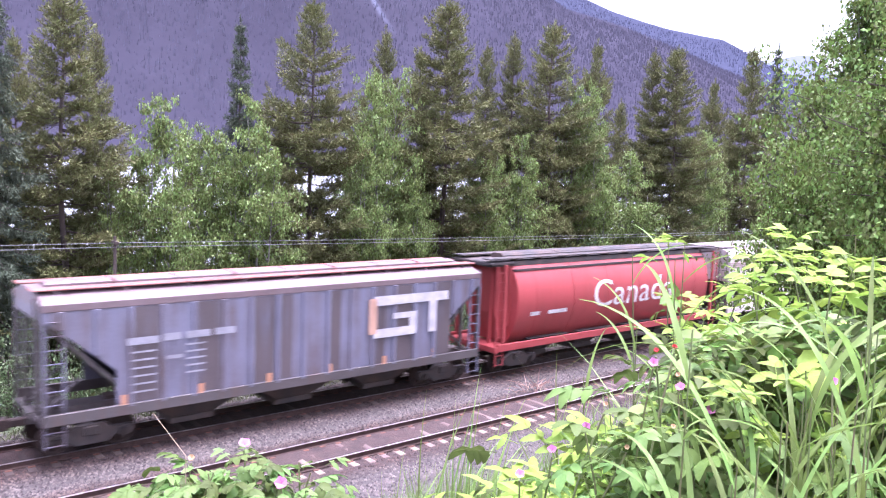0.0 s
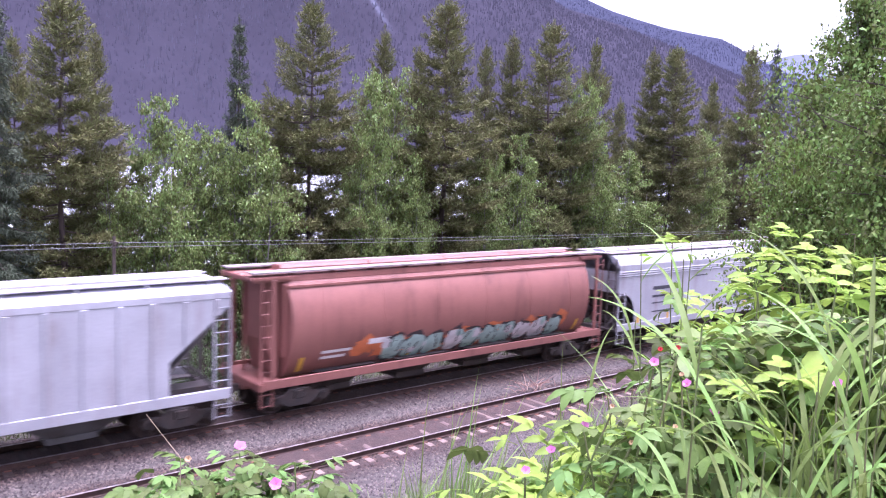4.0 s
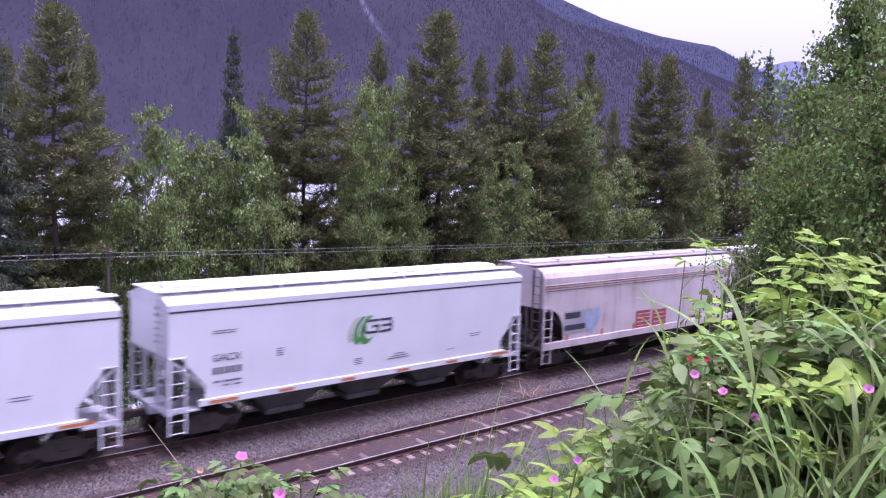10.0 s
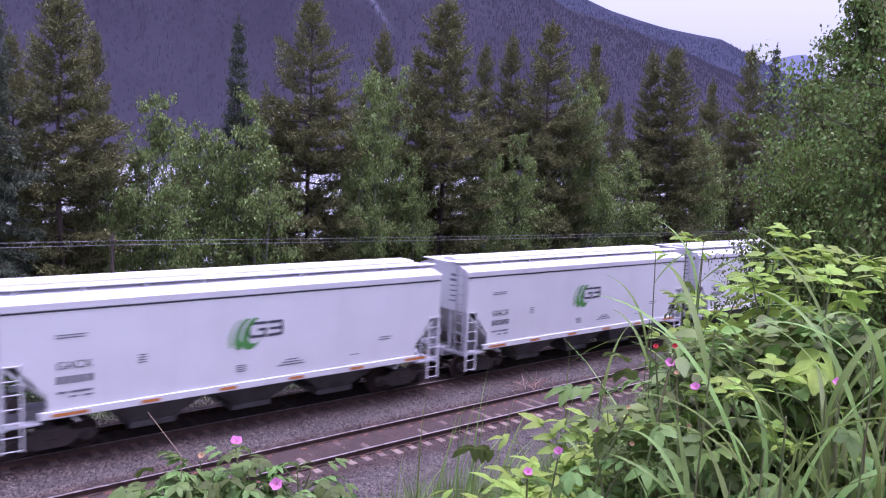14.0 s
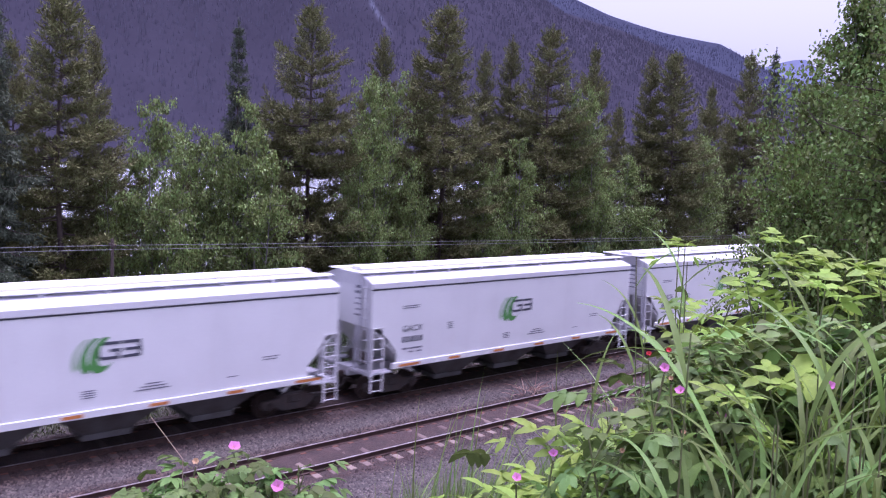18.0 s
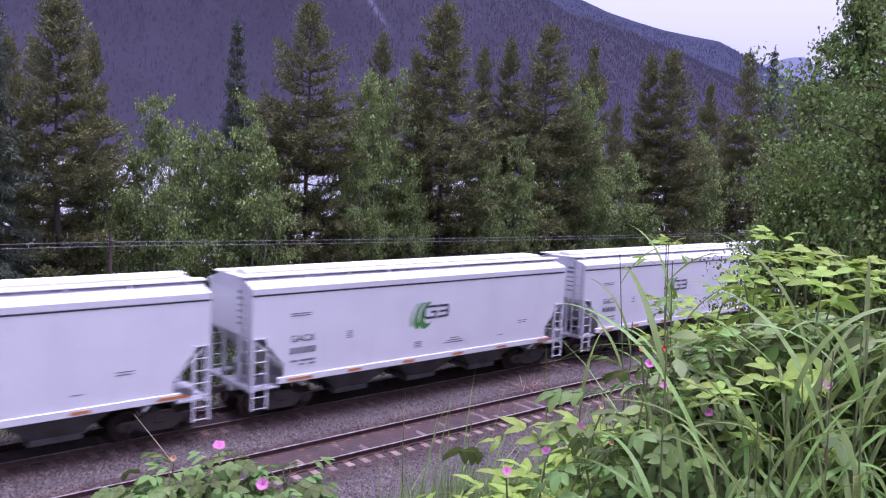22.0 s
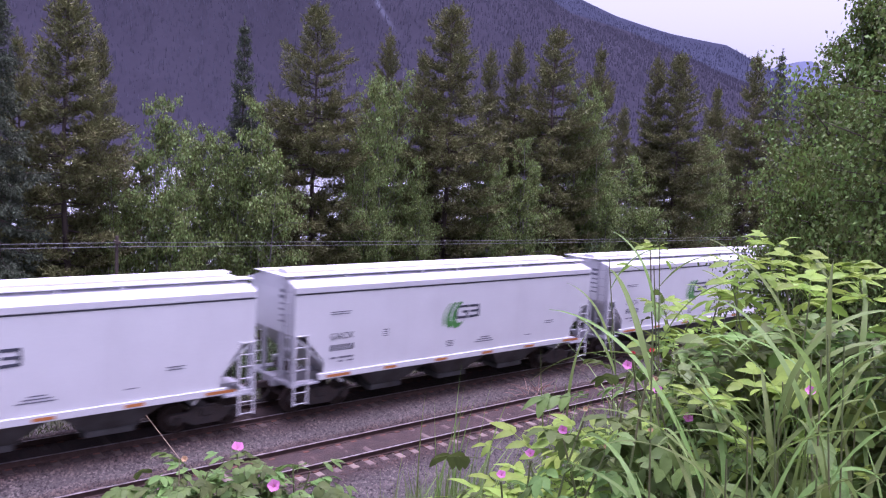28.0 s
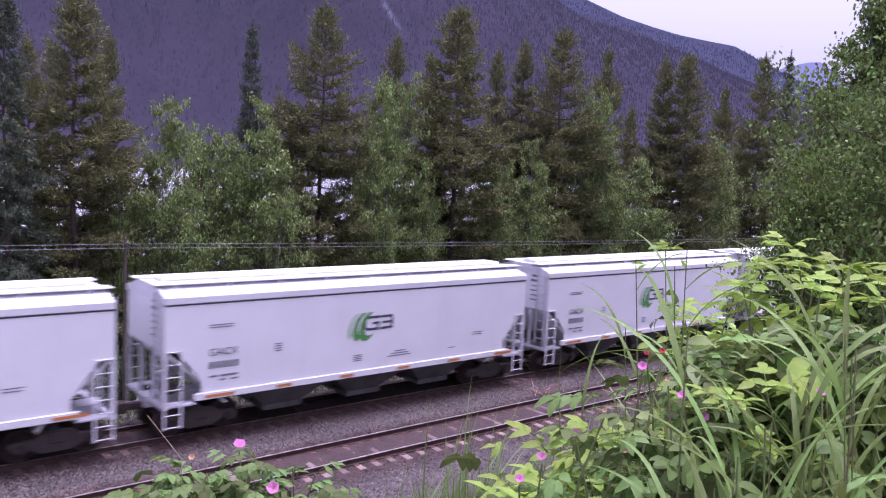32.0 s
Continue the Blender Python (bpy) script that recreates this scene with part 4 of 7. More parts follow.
on_train(HEART_CAR, b, f)
b, f, n = span(13)
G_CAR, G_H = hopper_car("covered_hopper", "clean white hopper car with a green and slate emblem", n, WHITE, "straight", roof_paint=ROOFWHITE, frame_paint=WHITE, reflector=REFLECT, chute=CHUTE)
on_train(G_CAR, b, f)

# ---- lettering, emblems and graffiti on the cars ----
FLAT = 1.586


def flat_side(z):
    return FLAT


def round_side(z):
    """Half the width of a cylindrical car's body at a height."""
    return 1.60 * math.sqrt(1 - ((z - 2.85) / 2.0) ** 2) + 0.012


def patch(name, outlines, mat, car, side, off=0.0, label=""):
    """Painted shapes on the near side: each outline a list of (x, z), filled from its middle."""
    bm = bmesh.new()
    for o in outlines:
        cx, cz = sum(p[0] for p in o) / len(o), sum(p[1] for p in o) / len(o)
        def at(x, z, d=0.0):
            return bm.verts.new((x, -side(z) - 0.004 - off - d, z))
        hub = at(cx, cz)
        rim = [at(x, z) for x, z in o]
        half = [at((x + cx) / 2, (z + cz) / 2) for x, z in o]
        k = len(o)
        for i in range(k):
            j = (i + 1) % k
            bm.faces.new((rim[i], rim[j], half[j], half[i]))
            bm.faces.new((half[i], half[j], hub))
    bmesh.ops.recalc_face_normals(bm, faces=bm.faces)
    ob = part(name, bm, mat, car, label)
    if name in ("data_bar", "number_bar", "graffiti_fill", "graffiti_stroke", "graffiti_outline", "graffiti_flame", "graffiti_block"):
        tagged(ob, kind="stuff")
    return ob


def blob(rnd, x, z, w, h, points=14, rough=0.3):
    ph = rnd.uniform(0, 6)
    return [(x + w / 2 * (1 + rough * rnd.uniform(-1, 0.4)) * math.copysign(abs(math.cos(a)) ** 0.7, math.cos(a)),
             z + h / 2 * (1 + rough * rnd.uniform(-1, 0.4)) * math.copysign(abs(math.sin(a)) ** 0.7, math.sin(a)))
            for a in (ph * 0 + 2 * math.pi * k / points for k in range(points))]


def bar(x, z, w, h, lean=0.0):
    return [(x, z), (x + w / 2, z), (x + w, z), (x + w + lean, z + h), (x + w / 2 + lean, z + h), (x + lean, z + h)]


def graffiti(car, side, x0, x1, z0, z1, fills, line, seed, label, count=7):
    """Sprayed writing that cannot be read: swollen shapes with a dark rim, in two or three colours."""
    rnd = random.Random(seed)
    w = (x1 - x0) / count
    rims, body, shine = [], [[] for _ in fills], []
    for k in range(count):
        cx, cz = x0 + (k + 0.5) * w, (z0 + z1) / 2 + rnd.uniform(-0.06, 0.06)
        h = (z1 - z0) * rnd.uniform(0.8, 1.0)
        rims.append(blob(rnd, cx, cz, w * 1.22, h * 1.12))
        c = rnd.randrange(len(fills))
        body[c].append(blob(rnd, cx, cz, w * 1.04, h * 0.95))
        for _ in range(3):
            body[rnd.randrange(len(fills))].append(blob(rnd, cx + rnd.uniform(-0.4, 0.4) * w, cz + rnd.uniform(-0.35, 0.35) * h, w * rnd.uniform(0.3, 0.55), h * rnd.uniform(0.25, 0.5)))
        for _ in range(2):
            a, b = cx + rnd.uniform(-0.4, 0.3) * w, cz + rnd.uniform(-0.4, 0.3) * h
            shine.append(bar(a, b, rnd.uniform(0.05, 0.09), h * rnd.uniform(0.25, 0.5), rnd.uniform(-0.2, 0.25)))
    patch("graffiti_outline", rims, line, car, side, 0.0, label)
    for i, (shapes, mat) in enumerate(zip(body, fills)):
        if shapes:
            patch("graffiti_fill", shapes, mat, car, side, 0.003 + 0.003 * i)
    patch("graffiti_stroke", shine, line, car, side, 0.014)


def colour(name, rgb):
    return material(name, rgb, 0.55, vary=0.3, scale=2.5, fine=20, bump=0.05)


SPRAY_BLUE, SPRAY_SKY, SPRAY_CYAN = colour("blue_spray", (0.10, 0.18, 0.50)), colour("sky_blue_spray", (0.30, 0.42, 0.70)), colour("cyan_spray", (0.18, 0.50, 0.66))
SPRAY_MINT, SPRAY_FIRE, SPRAY_GREY = colour("mint_spray", (0.36, 0.52, 0.48)), colour("orange_spray", (0.62, 0.17, 0.06)), colour("grey_spray", (0.42, 0.40, 0.36))
SPRAY_WHITE, SPRAY_DARK, SPRAY_SAND = colour("white_spray", (0.66, 0.64, 0.66)), colour("black_spray", (0.035, 0.03, 0.035)), colour("sand_spray", (0.50, 0.46, 0.36))
SPRAY_SLATE = colour("slate_blue_spray", (0.16, 0.20, 0.30))
SPRAY_PALE, LEAFGREEN = colour("pale_blue_spray", (0.36, 0.44, 0.58)), colour("leaf_green_paint", (0.14, 0.26, 0.05))
FADEDWHITE, PEACH = colour("faded_white_paint", (0.55, 0.52, 0.55)), colour("faded_peach_paint", (0.55, 0.33, 0.24))

# the red car: a white word
me = letters("Canada", 1.55, 0.004)
me.transform(Matrix.Translation((-2.3, 0, 2.34)) @ Matrix.Diagonal((1.35, 1, 1.08, 1)))
for v in me.vertices:
    v.co.y = -round_side(v.co.z) - 0.008
part_of("lettering", me, PALE, RED_CAR, "large white word on the side")
patch("number_bar", [bar(-6.3, 2.3, 0.55, 0.16), bar(-5.2, 2.3, 1.2, 0.16)], PALE, RED_CAR, round_side)

# the blue-grey car: two large block shapes and rows of small bars
patch("emblem_bar", [bar(2.75, 3.35, 2.1, 0.32), bar(2.75, 2.25, 1.9, 0.3), bar(4.35, 2.3, 0.32, 0.75), bar(3.6, 2.85, 0.95, 0.2)], FADEDWHITE, GT_CAR, flat_side, 0.075, "large faded white block emblem")
patch("emblem_bar", [bar(2.55, 2.4, 0.34, 1.2)], PEACH, GT_CAR, flat_side, 0.077)
patch("emblem_bar", [bar(4.75, 3.35, 1.4, 0.32), bar(5.25, 2.25, 0.36, 1.1)], FADEDWHITE, GT_CAR, flat_side, 0.076)
FADEDGREY = colour("worn_grey_lettering", (0.32, 0.31, 0.35))
patch("data_bar", [bar(-5.7, 2.95, 0.9, 0.2), bar(-4.7, 2.98, 0.55, 0.2), bar(-4.0, 2.98, 0.75, 0.2), bar(-3.1, 2.99, 0.65, 0.2)], FADEDGREY, GT_CAR, flat_side, 0.076)
patch("data_bar", [bar(-5.6, 2.72 - 0.22 * k, 0.7, 0.05) for k in range(6)] + [bar(-4.0, 2.78 - 0.2 * k, 0.6, 0.05) for k in range(5)] + [bar(-4.6, 2.45, 0.5, 0.1)], FADEDGREY, GT_CAR, flat_side, 0.076)

# the cream car: a round green emblem
def disc(x, z, r, n=20):
    return [(x + r * math.cos(2 * math.pi * k / n), z + r * math.sin(2 * math.pi * k / n)) for k in range(n)]


patch("emblem_disc", [disc(1.42, 2.96, 0.52)], LEAFGREEN, WHEAT_CAR, flat_side, 0, "round green emblem")
patch("emblem_center", [disc(1.25, 3.0, 0.24)], ORANGE, WHEAT_CAR, flat_side, 0.004)
patch("data_bar", [bar(-5.95, 2.35, 1.0, 0.22), bar(-5.95, 1.95, 0.65, 0.22), bar(-5.9, 1.7, 0.4, 0.1), bar(-5.3, 1.7, 0.5, 0.1)], INK, WHEAT_CAR, flat_side)
graffiti(WHEAT_CAR, flat_side, -2.6, 0.3, 1.5, 1.85, [SPRAY_GREY], SPRAY_DARK, 3, "thin dark graffiti scribble", 6)

# brown cars
STAINRED = colour("dark_red_stain", (0.14, 0.055, 0.048))
graffiti(BROWN_CAR, round_side, -4.9, 6.8, 1.3, 2.2, [SPRAY_SAND, SPRAY_GREY, SPRAY_WHITE], BROWN, 4, "pale sand-coloured graffiti along the lower side", 12)
patch("data_bar", [bar(-6.0, 2.05, 0.5, 0.18), bar(-5.2, 2.05, 1.0, 0.22), bar(-6.0, 1.65, 0.6, 0.06), bar(-6.0, 1.5, 0.6, 0.06)], PALE, BROWN_CAR, round_side)
patch("stain", [blob(random.Random(21), 0.45, 2.85, 1.1, 0.75, 18, 0.7), blob(random.Random(22), 1.05, 2.75, 0.7, 0.6, 16, 0.7)], STAINRED, BROWN_CAR, round_side, 0.001, "dark ragged stain")
graffiti(BROWN2_CAR, round_side, -3.7, 5.9, 1.2, 2.25, [SPRAY_MINT, SPRAY_WHITE, SPRAY_MINT], SPRAY_DARK, 5, "mint and white graffiti with orange flames", 10)
rnd = random.Random(15)
patch("graffiti_flame", [blob(rnd, -4.6 + 0.8 * k, 1.45 + 0.5 * rnd.random(), 1.0, 0.8, 14, 0.6) for k in range(14)], SPRAY_FIRE, BROWN2_CAR, round_side, -0.003, "orange sprayed flames")
patch("data_bar", [bar(-4.4, 2.02, 0.9, 0.2), bar(-6.3, 1.9, 1.2, 0.1), bar(-6.3, 1.7, 1.0, 0.1)], PALE, BROWN2_CAR, round_side)
for x0, x1, z0, z1, mat in ((0.9, 7.0, 1.28, 4.28, ORANGE),):
    bm = bmesh.new()
    cols = [x0 + (x1 - x0) * i / 6 for i in range(7)]
    rows = [z0 + (z1 - z0) * j / 14 for j in range(15)]
    grid = [[bm.verts.new((x, -round_side(z) - 0.002, z)) for z in rows] for x in cols]
    for i in range(6):
        for j in range(14):
            bm.faces.new((grid[i][j], grid[i + 1][j], grid[i + 1][j + 1], grid[i][j + 1]))
    part("painted_panel", right(bm), mat, ORANGE_CAR, "fresh orange paint on one end of the body")
graffiti(ORANGE_CAR, round_side, -3.6, -0.6, 1.35, 2.0, [SPRAY_GREY, SPRAY_SAND], SPRAY_DARK, 6, "grey graffiti letters", 5)
graffiti(ORANGE_CAR, round_side, 0.3, 5.4, 1.4, 2.05, [SPRAY_GREY, SPRAY_WHITE], SPRAY_DARK, 7, "grey graffiti letters", 8)
patch("white_stripe", [bar(-3.9, 1.13, 3.2, 0.2), bar(0.0, 1.13, 5.6, 0.2)], SPRAY_WHITE, ORANGE_CAR, lambda z: 1.522)

# the light grey car: a dark winding emblem in one thick line
bm = bmesh.new()
for o in ([(2.65, 3.05), (2.65, 2.0), (2.8, 1.78), (4.3, 1.74), (4.52, 1.9)], [(2.65, 3.0), (2.8, 3.17), (4.15, 3.17)], [(4.52, 1.9), (4.72, 3.0), (4.95, 3.12), (5.15, 3.0), (5.45, 1.9), (5.7, 1.76), (5.95, 1.9), (6.2, 3.15)]):
    for (xa, za), (xb, zb) in zip(o, o[1:]):
        d = Vector((xb - xa, zb - za)).normalized()
        nx, nz = -d.y * 0.13, d.x * 0.13
        bm.faces.new([bm.verts.new((x, -FLAT - 0.006, z)) for x, z in ((xa + nx - d.x * 0.08, za + nz - d.y * 0.08), (xb + nx + d.x * 0.08, zb + nz + d.y * 0.08), (xb - nx + d.x * 0.08, zb - nz + d.y * 0.08), (xa - nx - d.x * 0.08, za - nz - d.y * 0.08))])
part("emblem_line", right(bm), INK, CN_CAR, "dark emblem drawn as one thick winding line")
patch("data_bar", [bar(-5.1, 2.75, 1.8, 0.16), bar(-5.1, 2.4, 1.8, 0.1), bar(-5.1, 2.1, 1.9, 0.06), bar(-5.1, 1.7, 1.9, 0.06), bar(-1.5, 3.2, 1.2, 0.05)], INK, CN_CAR, flat_side)
patch("data_bar", [bar(-4.2, 2.5, 0.3, 0.18), bar(-3.8, 2.5, 0.5, 0.18), bar(-3.1, 2.5, 0.5, 0.18)], RUST, GREY_CAR, flat_side, 0.076)
patch("rust_patch", [blob(random.Random(3), -5.2, 1.75, 0.9, 0.5), blob(random.Random(4), -2.7, 1.75, 0.3, 0.7)], RUST, GREY_CAR, flat_side, 0.076)

# white cars
graffiti(BLUE_CAR, flat_side, -4.0, 6.7, 1.15, 2.15, [SPRAY_BLUE, SPRAY_SKY, SPRAY_CYAN], SPRAY_DARK, 8, "large blue graffiti in swollen letters", 9)
patch("graffiti_band", [bar(-3.9, 1.05, 10.5, 0.2)], SPRAY_CYAN, BLUE_CAR, lambda z: 1.645, 0, "cyan band under the graffiti")
patch("graffiti_shadow", [blob(random.Random(9), -4.7, 1.45, 1.5, 0.8, 16, 0.5)], SPRAY_DARK, BLUE_CAR, flat_side)
patch("data_bar", [bar(-6.2, 2.35, 0.35, 0.25), bar(-5.75, 2.35, 0.3, 0.25), bar(-6.25, 1.95, 1.5, 0.2), bar(-6.2, 1.6, 0.9, 0.08)], INK, BLUE_CAR, flat_side)
patch("rust_patch", [blob(random.Random(10), 6.9, 3.2, 0.5, 0.5), blob(random.Random(11), -6.7, 3.0, 0.5, 0.35)], RUST, BLUE_CAR, flat_side)
graffiti(PALE_CAR, flat_side, -2.3, 3.9, 1.3, 1.95, [SPRAY_PALE, SPRAY_WHITE], SPRAY_SLATE, 12, "small pale blue graffiti", 9)
patch("data_bar", [bar(-6.3, 2.3, 0.9, 0.16), bar(-6.3, 2.05, 0.9, 0.05), bar(-6.3, 1.85, 0.9, 0.12), bar(-6.3, 1.6, 0.9, 0.05), bar(5.6, 1.55, 0.5, 0.25)], INK, PALE_CAR, flat_side)
patch("data_bar", [bar(-6.1, 2.72, 0.28, 0.26), bar(-5.78, 2.72, 0.28, 0.26), bar(-5.46, 2.72, 0.25, 0.26), bar(-5.15, 2.72, 0.25, 0.26), bar(-6.1, 2.22, 1.55, 0.26)], INK, PINK_CAR, flat_side)
graffiti(PINK_CAR, flat_side, -4.1, -2.6, 1.6, 1.95, [SPRAY_DARK], SPRAY_DARK, 13, "small black scrawl", 4)
graffiti(PINK_CAR, flat_side, 2.1, 4.4, 1.3, 1.9, [SPRAY_PALE, SPRAY_WHITE], SPRAY_PALE, 14, "pale blue graffiti", 3)
patch("data_bar", [bar(-1.3, 1.75 + 0.13 * k, 0.6, 0.06) for k in range(3)] + [bar(1.3, 1.75 + 0.13 * k, 0.5, 0.06) for k in range(3)], INK, PINK_CAR, flat_side)
patch("painted_panel", [bar(-6.45, 1.55, 2.0, 1.0)], LIGHTGREY, HEART_CAR, flat_side, 0, "grey repainted panel")
patch("data_bar", [bar(-6.35, 2.22, 1.05, 0.26), bar(-6.35, 1.72, 1.4, 0.24)], INK, HEART_CAR, flat_side, 0.004)
patch("graffiti_heart", [[(-4.5, 1.4), (-3.95, 2.0), (-3.9, 2.5), (-4.1, 2.62), (-4.3, 2.55), (-4.42, 2.3), (-4.62, 2.2), (-4.8, 2.5), (-5.0, 2.35), (-5.0, 2.0)]], SPRAY_PALE, HEART_CAR, flat_side, 0.006, "blue-grey sprayed heart shape")
patch("graffiti_block", [bar(-1.15, 1.3 + 0.18 * k, 1.2, 0.12, 0.02) for k in range(5)] + [bar(0.2, 1.35 + 0.2 * k, 1.2, 0.14, 0.02) for k in range(4)] + [bar(-1.15, 1.2, 0.14, 0.9), bar(0.2, 1.2, 0.14, 0.9), bar(1.2, 1.3, 0.14, 0.8), bar(-0.5, 1.3, 0.12, 0.8)], REDMARK, HEART_CAR, flat_side, 0, "dark red sprayed blocks")

# the clean white cars: a green sweep beside two dark block shapes, and small bars of data
def crescent(cx, cz, r, thick, a0, a1, n=12):
    outer = [(cx + r * 0.72 * math.cos(a), cz + r * math.sin(a)) for a in (radians(a0 + (a1 - a0) * k / n) for k in range(n + 1))]
    inner = [(cx + thick + (r - thick) * 0.72 * math.cos(a), cz + 0.06 + (r - thick) * math.sin(a)) for a in (radians(a1 + (a0 - a1) * k / n) for k in range(n + 1))]
    bm = bmesh.new()
    va = [bm.verts.new((x, -FLAT - 0.005, z)) for x, z in outer]
    vb = [bm.verts.new((x, -FLAT - 0.005, z)) for x, z in inner[::-1]]
    for i in range(n):
        bm.faces.new((va[i], va[i + 1], vb[i + 1], vb[i]))
    return right(bm)


X0 = -G_H
EX = X0 - 0.33
for cx, r, thick, a1, mat in ((7.46, 0.50, 0.115, 312, GREEN), (7.20, 0.49, 0.10, 262, GREEN), (6.97, 0.47, 0.075, 240, PALEGREEN)):
    bm = crescent(EX + cx, 2.84, r, thick, 108, a1)
    for v in bm.verts:
        v.co.x += 0.32 * (v.co.z - 2.84)
    part("emblem_sweep", bm, mat, G_CAR, "green sweeping emblem")


def thick_line(points, w):
    out = []
    for (xa, za), (xb, zb) in zip(points, points[1:]):
        d = Vector((xb - xa, zb - za)).normalized()
        nx, nz, ex, ez = -d.y * w, d.x * w, d.x * w, d.y * w
        out.append([(xa - ex + nx, za - ez + nz), (xb + ex + nx, zb + ez + nz), (xb + ex - nx, zb + ez - nz), (xa - ex - nx, za - ez - nz)])
    return out


patch("emblem_block", thick_line([(EX + 7.88, 3.12), (EX + 7.40, 3.12), (EX + 7.32, 3.04), (EX + 7.32, 2.80), (EX + 7.40, 2.72), (EX + 7.84, 2.72), (EX + 7.88, 2.92), (EX + 7.66, 2.92)], 0.042), SLATE, G_CAR, flat_side, 0, "dark slate block emblem")
patch("emblem_block", thick_line([(EX + 8.0, 3.12), (EX + 8.44, 3.12), (EX + 8.46, 2.95), (EX + 8.40, 2.92), (EX + 8.46, 2.86), (EX + 8.44, 2.74), (EX + 7.98, 2.72)], 0.042) + thick_line([(EX + 8.06, 2.92), (EX + 8.4, 2.92)], 0.04), SLATE, G_CAR, flat_side, 0.001)
FADEDSLATE = material("faded_slate_lettering", (0.17, 0.17, 0.21), 0.6, vary=0.2)
me = letters("GACX", 0.33, 0.003)
me.transform(Matrix.Translation((X0 + 1.36, -FLAT - 0.004, 2.44)) @ Matrix.Diagonal((1.0, 1, 0.9, 1)))
part_of("lettering", me, SLATE, G_CAR, "dark owner's letters")
patch("number_bar", [bar(X0 + 1.36 + 0.2 * k, 2.06, 0.13, 0.2, 0.02) for k in range(5)], SLATE, G_CAR, flat_side)
patch("data_bar", [bar(X0 + 1.38, 1.80, 0.25, 0.06), bar(X0 + 1.7, 1.80, 0.6, 0.06), bar(X0 + 1.7, 1.68, 0.2, 0.05), bar(X0 + 2.05, 1.68, 0.25, 0.05), bar(X0 + 1.36, 3.32, 0.8, 0.03), bar(X0 + 1.36, 3.25, 0.75, 0.03)]
      + [bar(X0 + 3.55, 2.36 + 0.07 * k, 0.24, 0.03) for k in range(4)] + [bar(X0 + 6.55, 1.70 + 0.06 * k, 0.34, 0.03) for k in range(4)]
      + [bar(X0 + 8.0, 1.70, 1.0, 0.035), bar(X0 + 8.15, 1.78, 0.75, 0.035), bar(X0 + 8.3, 1.86, 0.45, 0.035)]
      + [bar(X0 + 12.0, 2.18, 0.55, 0.03), bar(X0 + 12.0, 2.10, 0.5, 0.03), bar(X0 + 10.8, 1.72, 0.35, 0.03)], FADEDSLATE, G_CAR, flat_side)
bm = bmesh.new()
for k in range(6):
    box(bm, -G_H - 0.004, -G_H + 0.002, -0.95, -0.55 + 0.05 * (k % 2), 3.95 - 0.19 * k, 3.95 - 0.19 * k + (0.10 if k < 2 else 0.05))
tagged(part("end_lettering", right(bm), FADEDSLATE, G_CAR, "rows of small dark lettering on the end wall"), kind="stuff")


# the bodies stand a little higher than their trucks' drawing
done = set()
for car, s in TRAIN:
    for ob in car.children_recursive:
        top = ob if ob.parent is car else ob.parent
        if ob.data and ob.data.name not in done and not top.name.startswith(("truck", "coupler", "air_hose")):
            done.add(ob.data.name)
            ob.data.transform(Matrix.Diagonal((1, 1, 1.05, 1)))

for k in range(1, 28):
    c = copy_thing(G_CAR, pose(0, 0, 0))
    on_train(c, COUPLINGS[14] - 16.2 * k, COUPLINGS[13] - 16.2 * k)

# ---- trees ----
PINE = material("pine_needles", (0.118, 0.128, 0.046), 0.75, vary=0.35, scale=0.8, fine=6, bump=0, second=(0.150, 0.146, 0.055), per=0.4, island=True, through_light=0.18, gloss=0.25)
SPRUCE = material("spruce_needles", (0.075, 0.092, 0.056), 0.75, vary=0.35, scale=0.8, fine=6, bump=0, second=(0.06, 0.08, 0.05), per=0.35, island=True, through_light=0.2, gloss=0.25)
DEADWOOD = material("brown_dead_needles", (0.085, 0.058, 0.04), 0.9, vary=0.35, scale=1, fine=6, bump=0, second=(0.06, 0.04, 0.03), per=0.4, island=True)
ASPEN = material("aspen_leaves", (0.19, 0.25, 0.07), 0.5, vary=0.3, scale=0.8, fine=6, bump=0, second=(0.12, 0.165, 0.048), per=0.55, island=True, through_light=0.3, gloss=0.3)
SHRUB = material("shrub_leaves", (0.105, 0.15, 0.06), 0.55, vary=0.35, scale=0.8, fine=6, bump=0, second=(0.07, 0.105, 0.042), per=0.45, island=True, through_light=0.3, gloss=0.4)
BARK = material("grey_brown_bark", (0.085, 0.062, 0.05), 0.95, vary=0.45, scale=5, fine=30, bump=0.6, second=(0.05, 0.038, 0.033), squash=(1, 1, 0.2))
PALEBARK = material("pale_aspen_bark", (0.20, 0.19, 0.165), 0.85, vary=0.4, scale=4, fine=30, bump=0.4, second=(0.11, 0.10, 0.085), squash=(1, 1, 0.3))


def blades(origin, way, length, width, rng, bend=0.0):
    """One thin pointed blade (two triangles) for each row: origin, direction, length, width."""
    n = len(origin)
    side = np.cross(way, rng.normal(size=(n, 3)))
    side /= np.linalg.norm(side, axis=1)[:, None] + 1e-9
    mid = origin + way * (length * 0.45)[:, None]
    tip = origin + way * length[:, None] + np.array([0, 0, -1.0]) * (bend * length)[:, None]
    v = np.stack([origin, mid + side * (width / 2)[:, None], tip, mid - side * (width / 2)[:, None]], 1).reshape(-1, 3)
    f = np.arange(4 * n).reshape(-1, 4)
    return v, f


def unit(a):
    return a / (np.linalg.norm(a, axis=1)[:, None] + 1e-9)


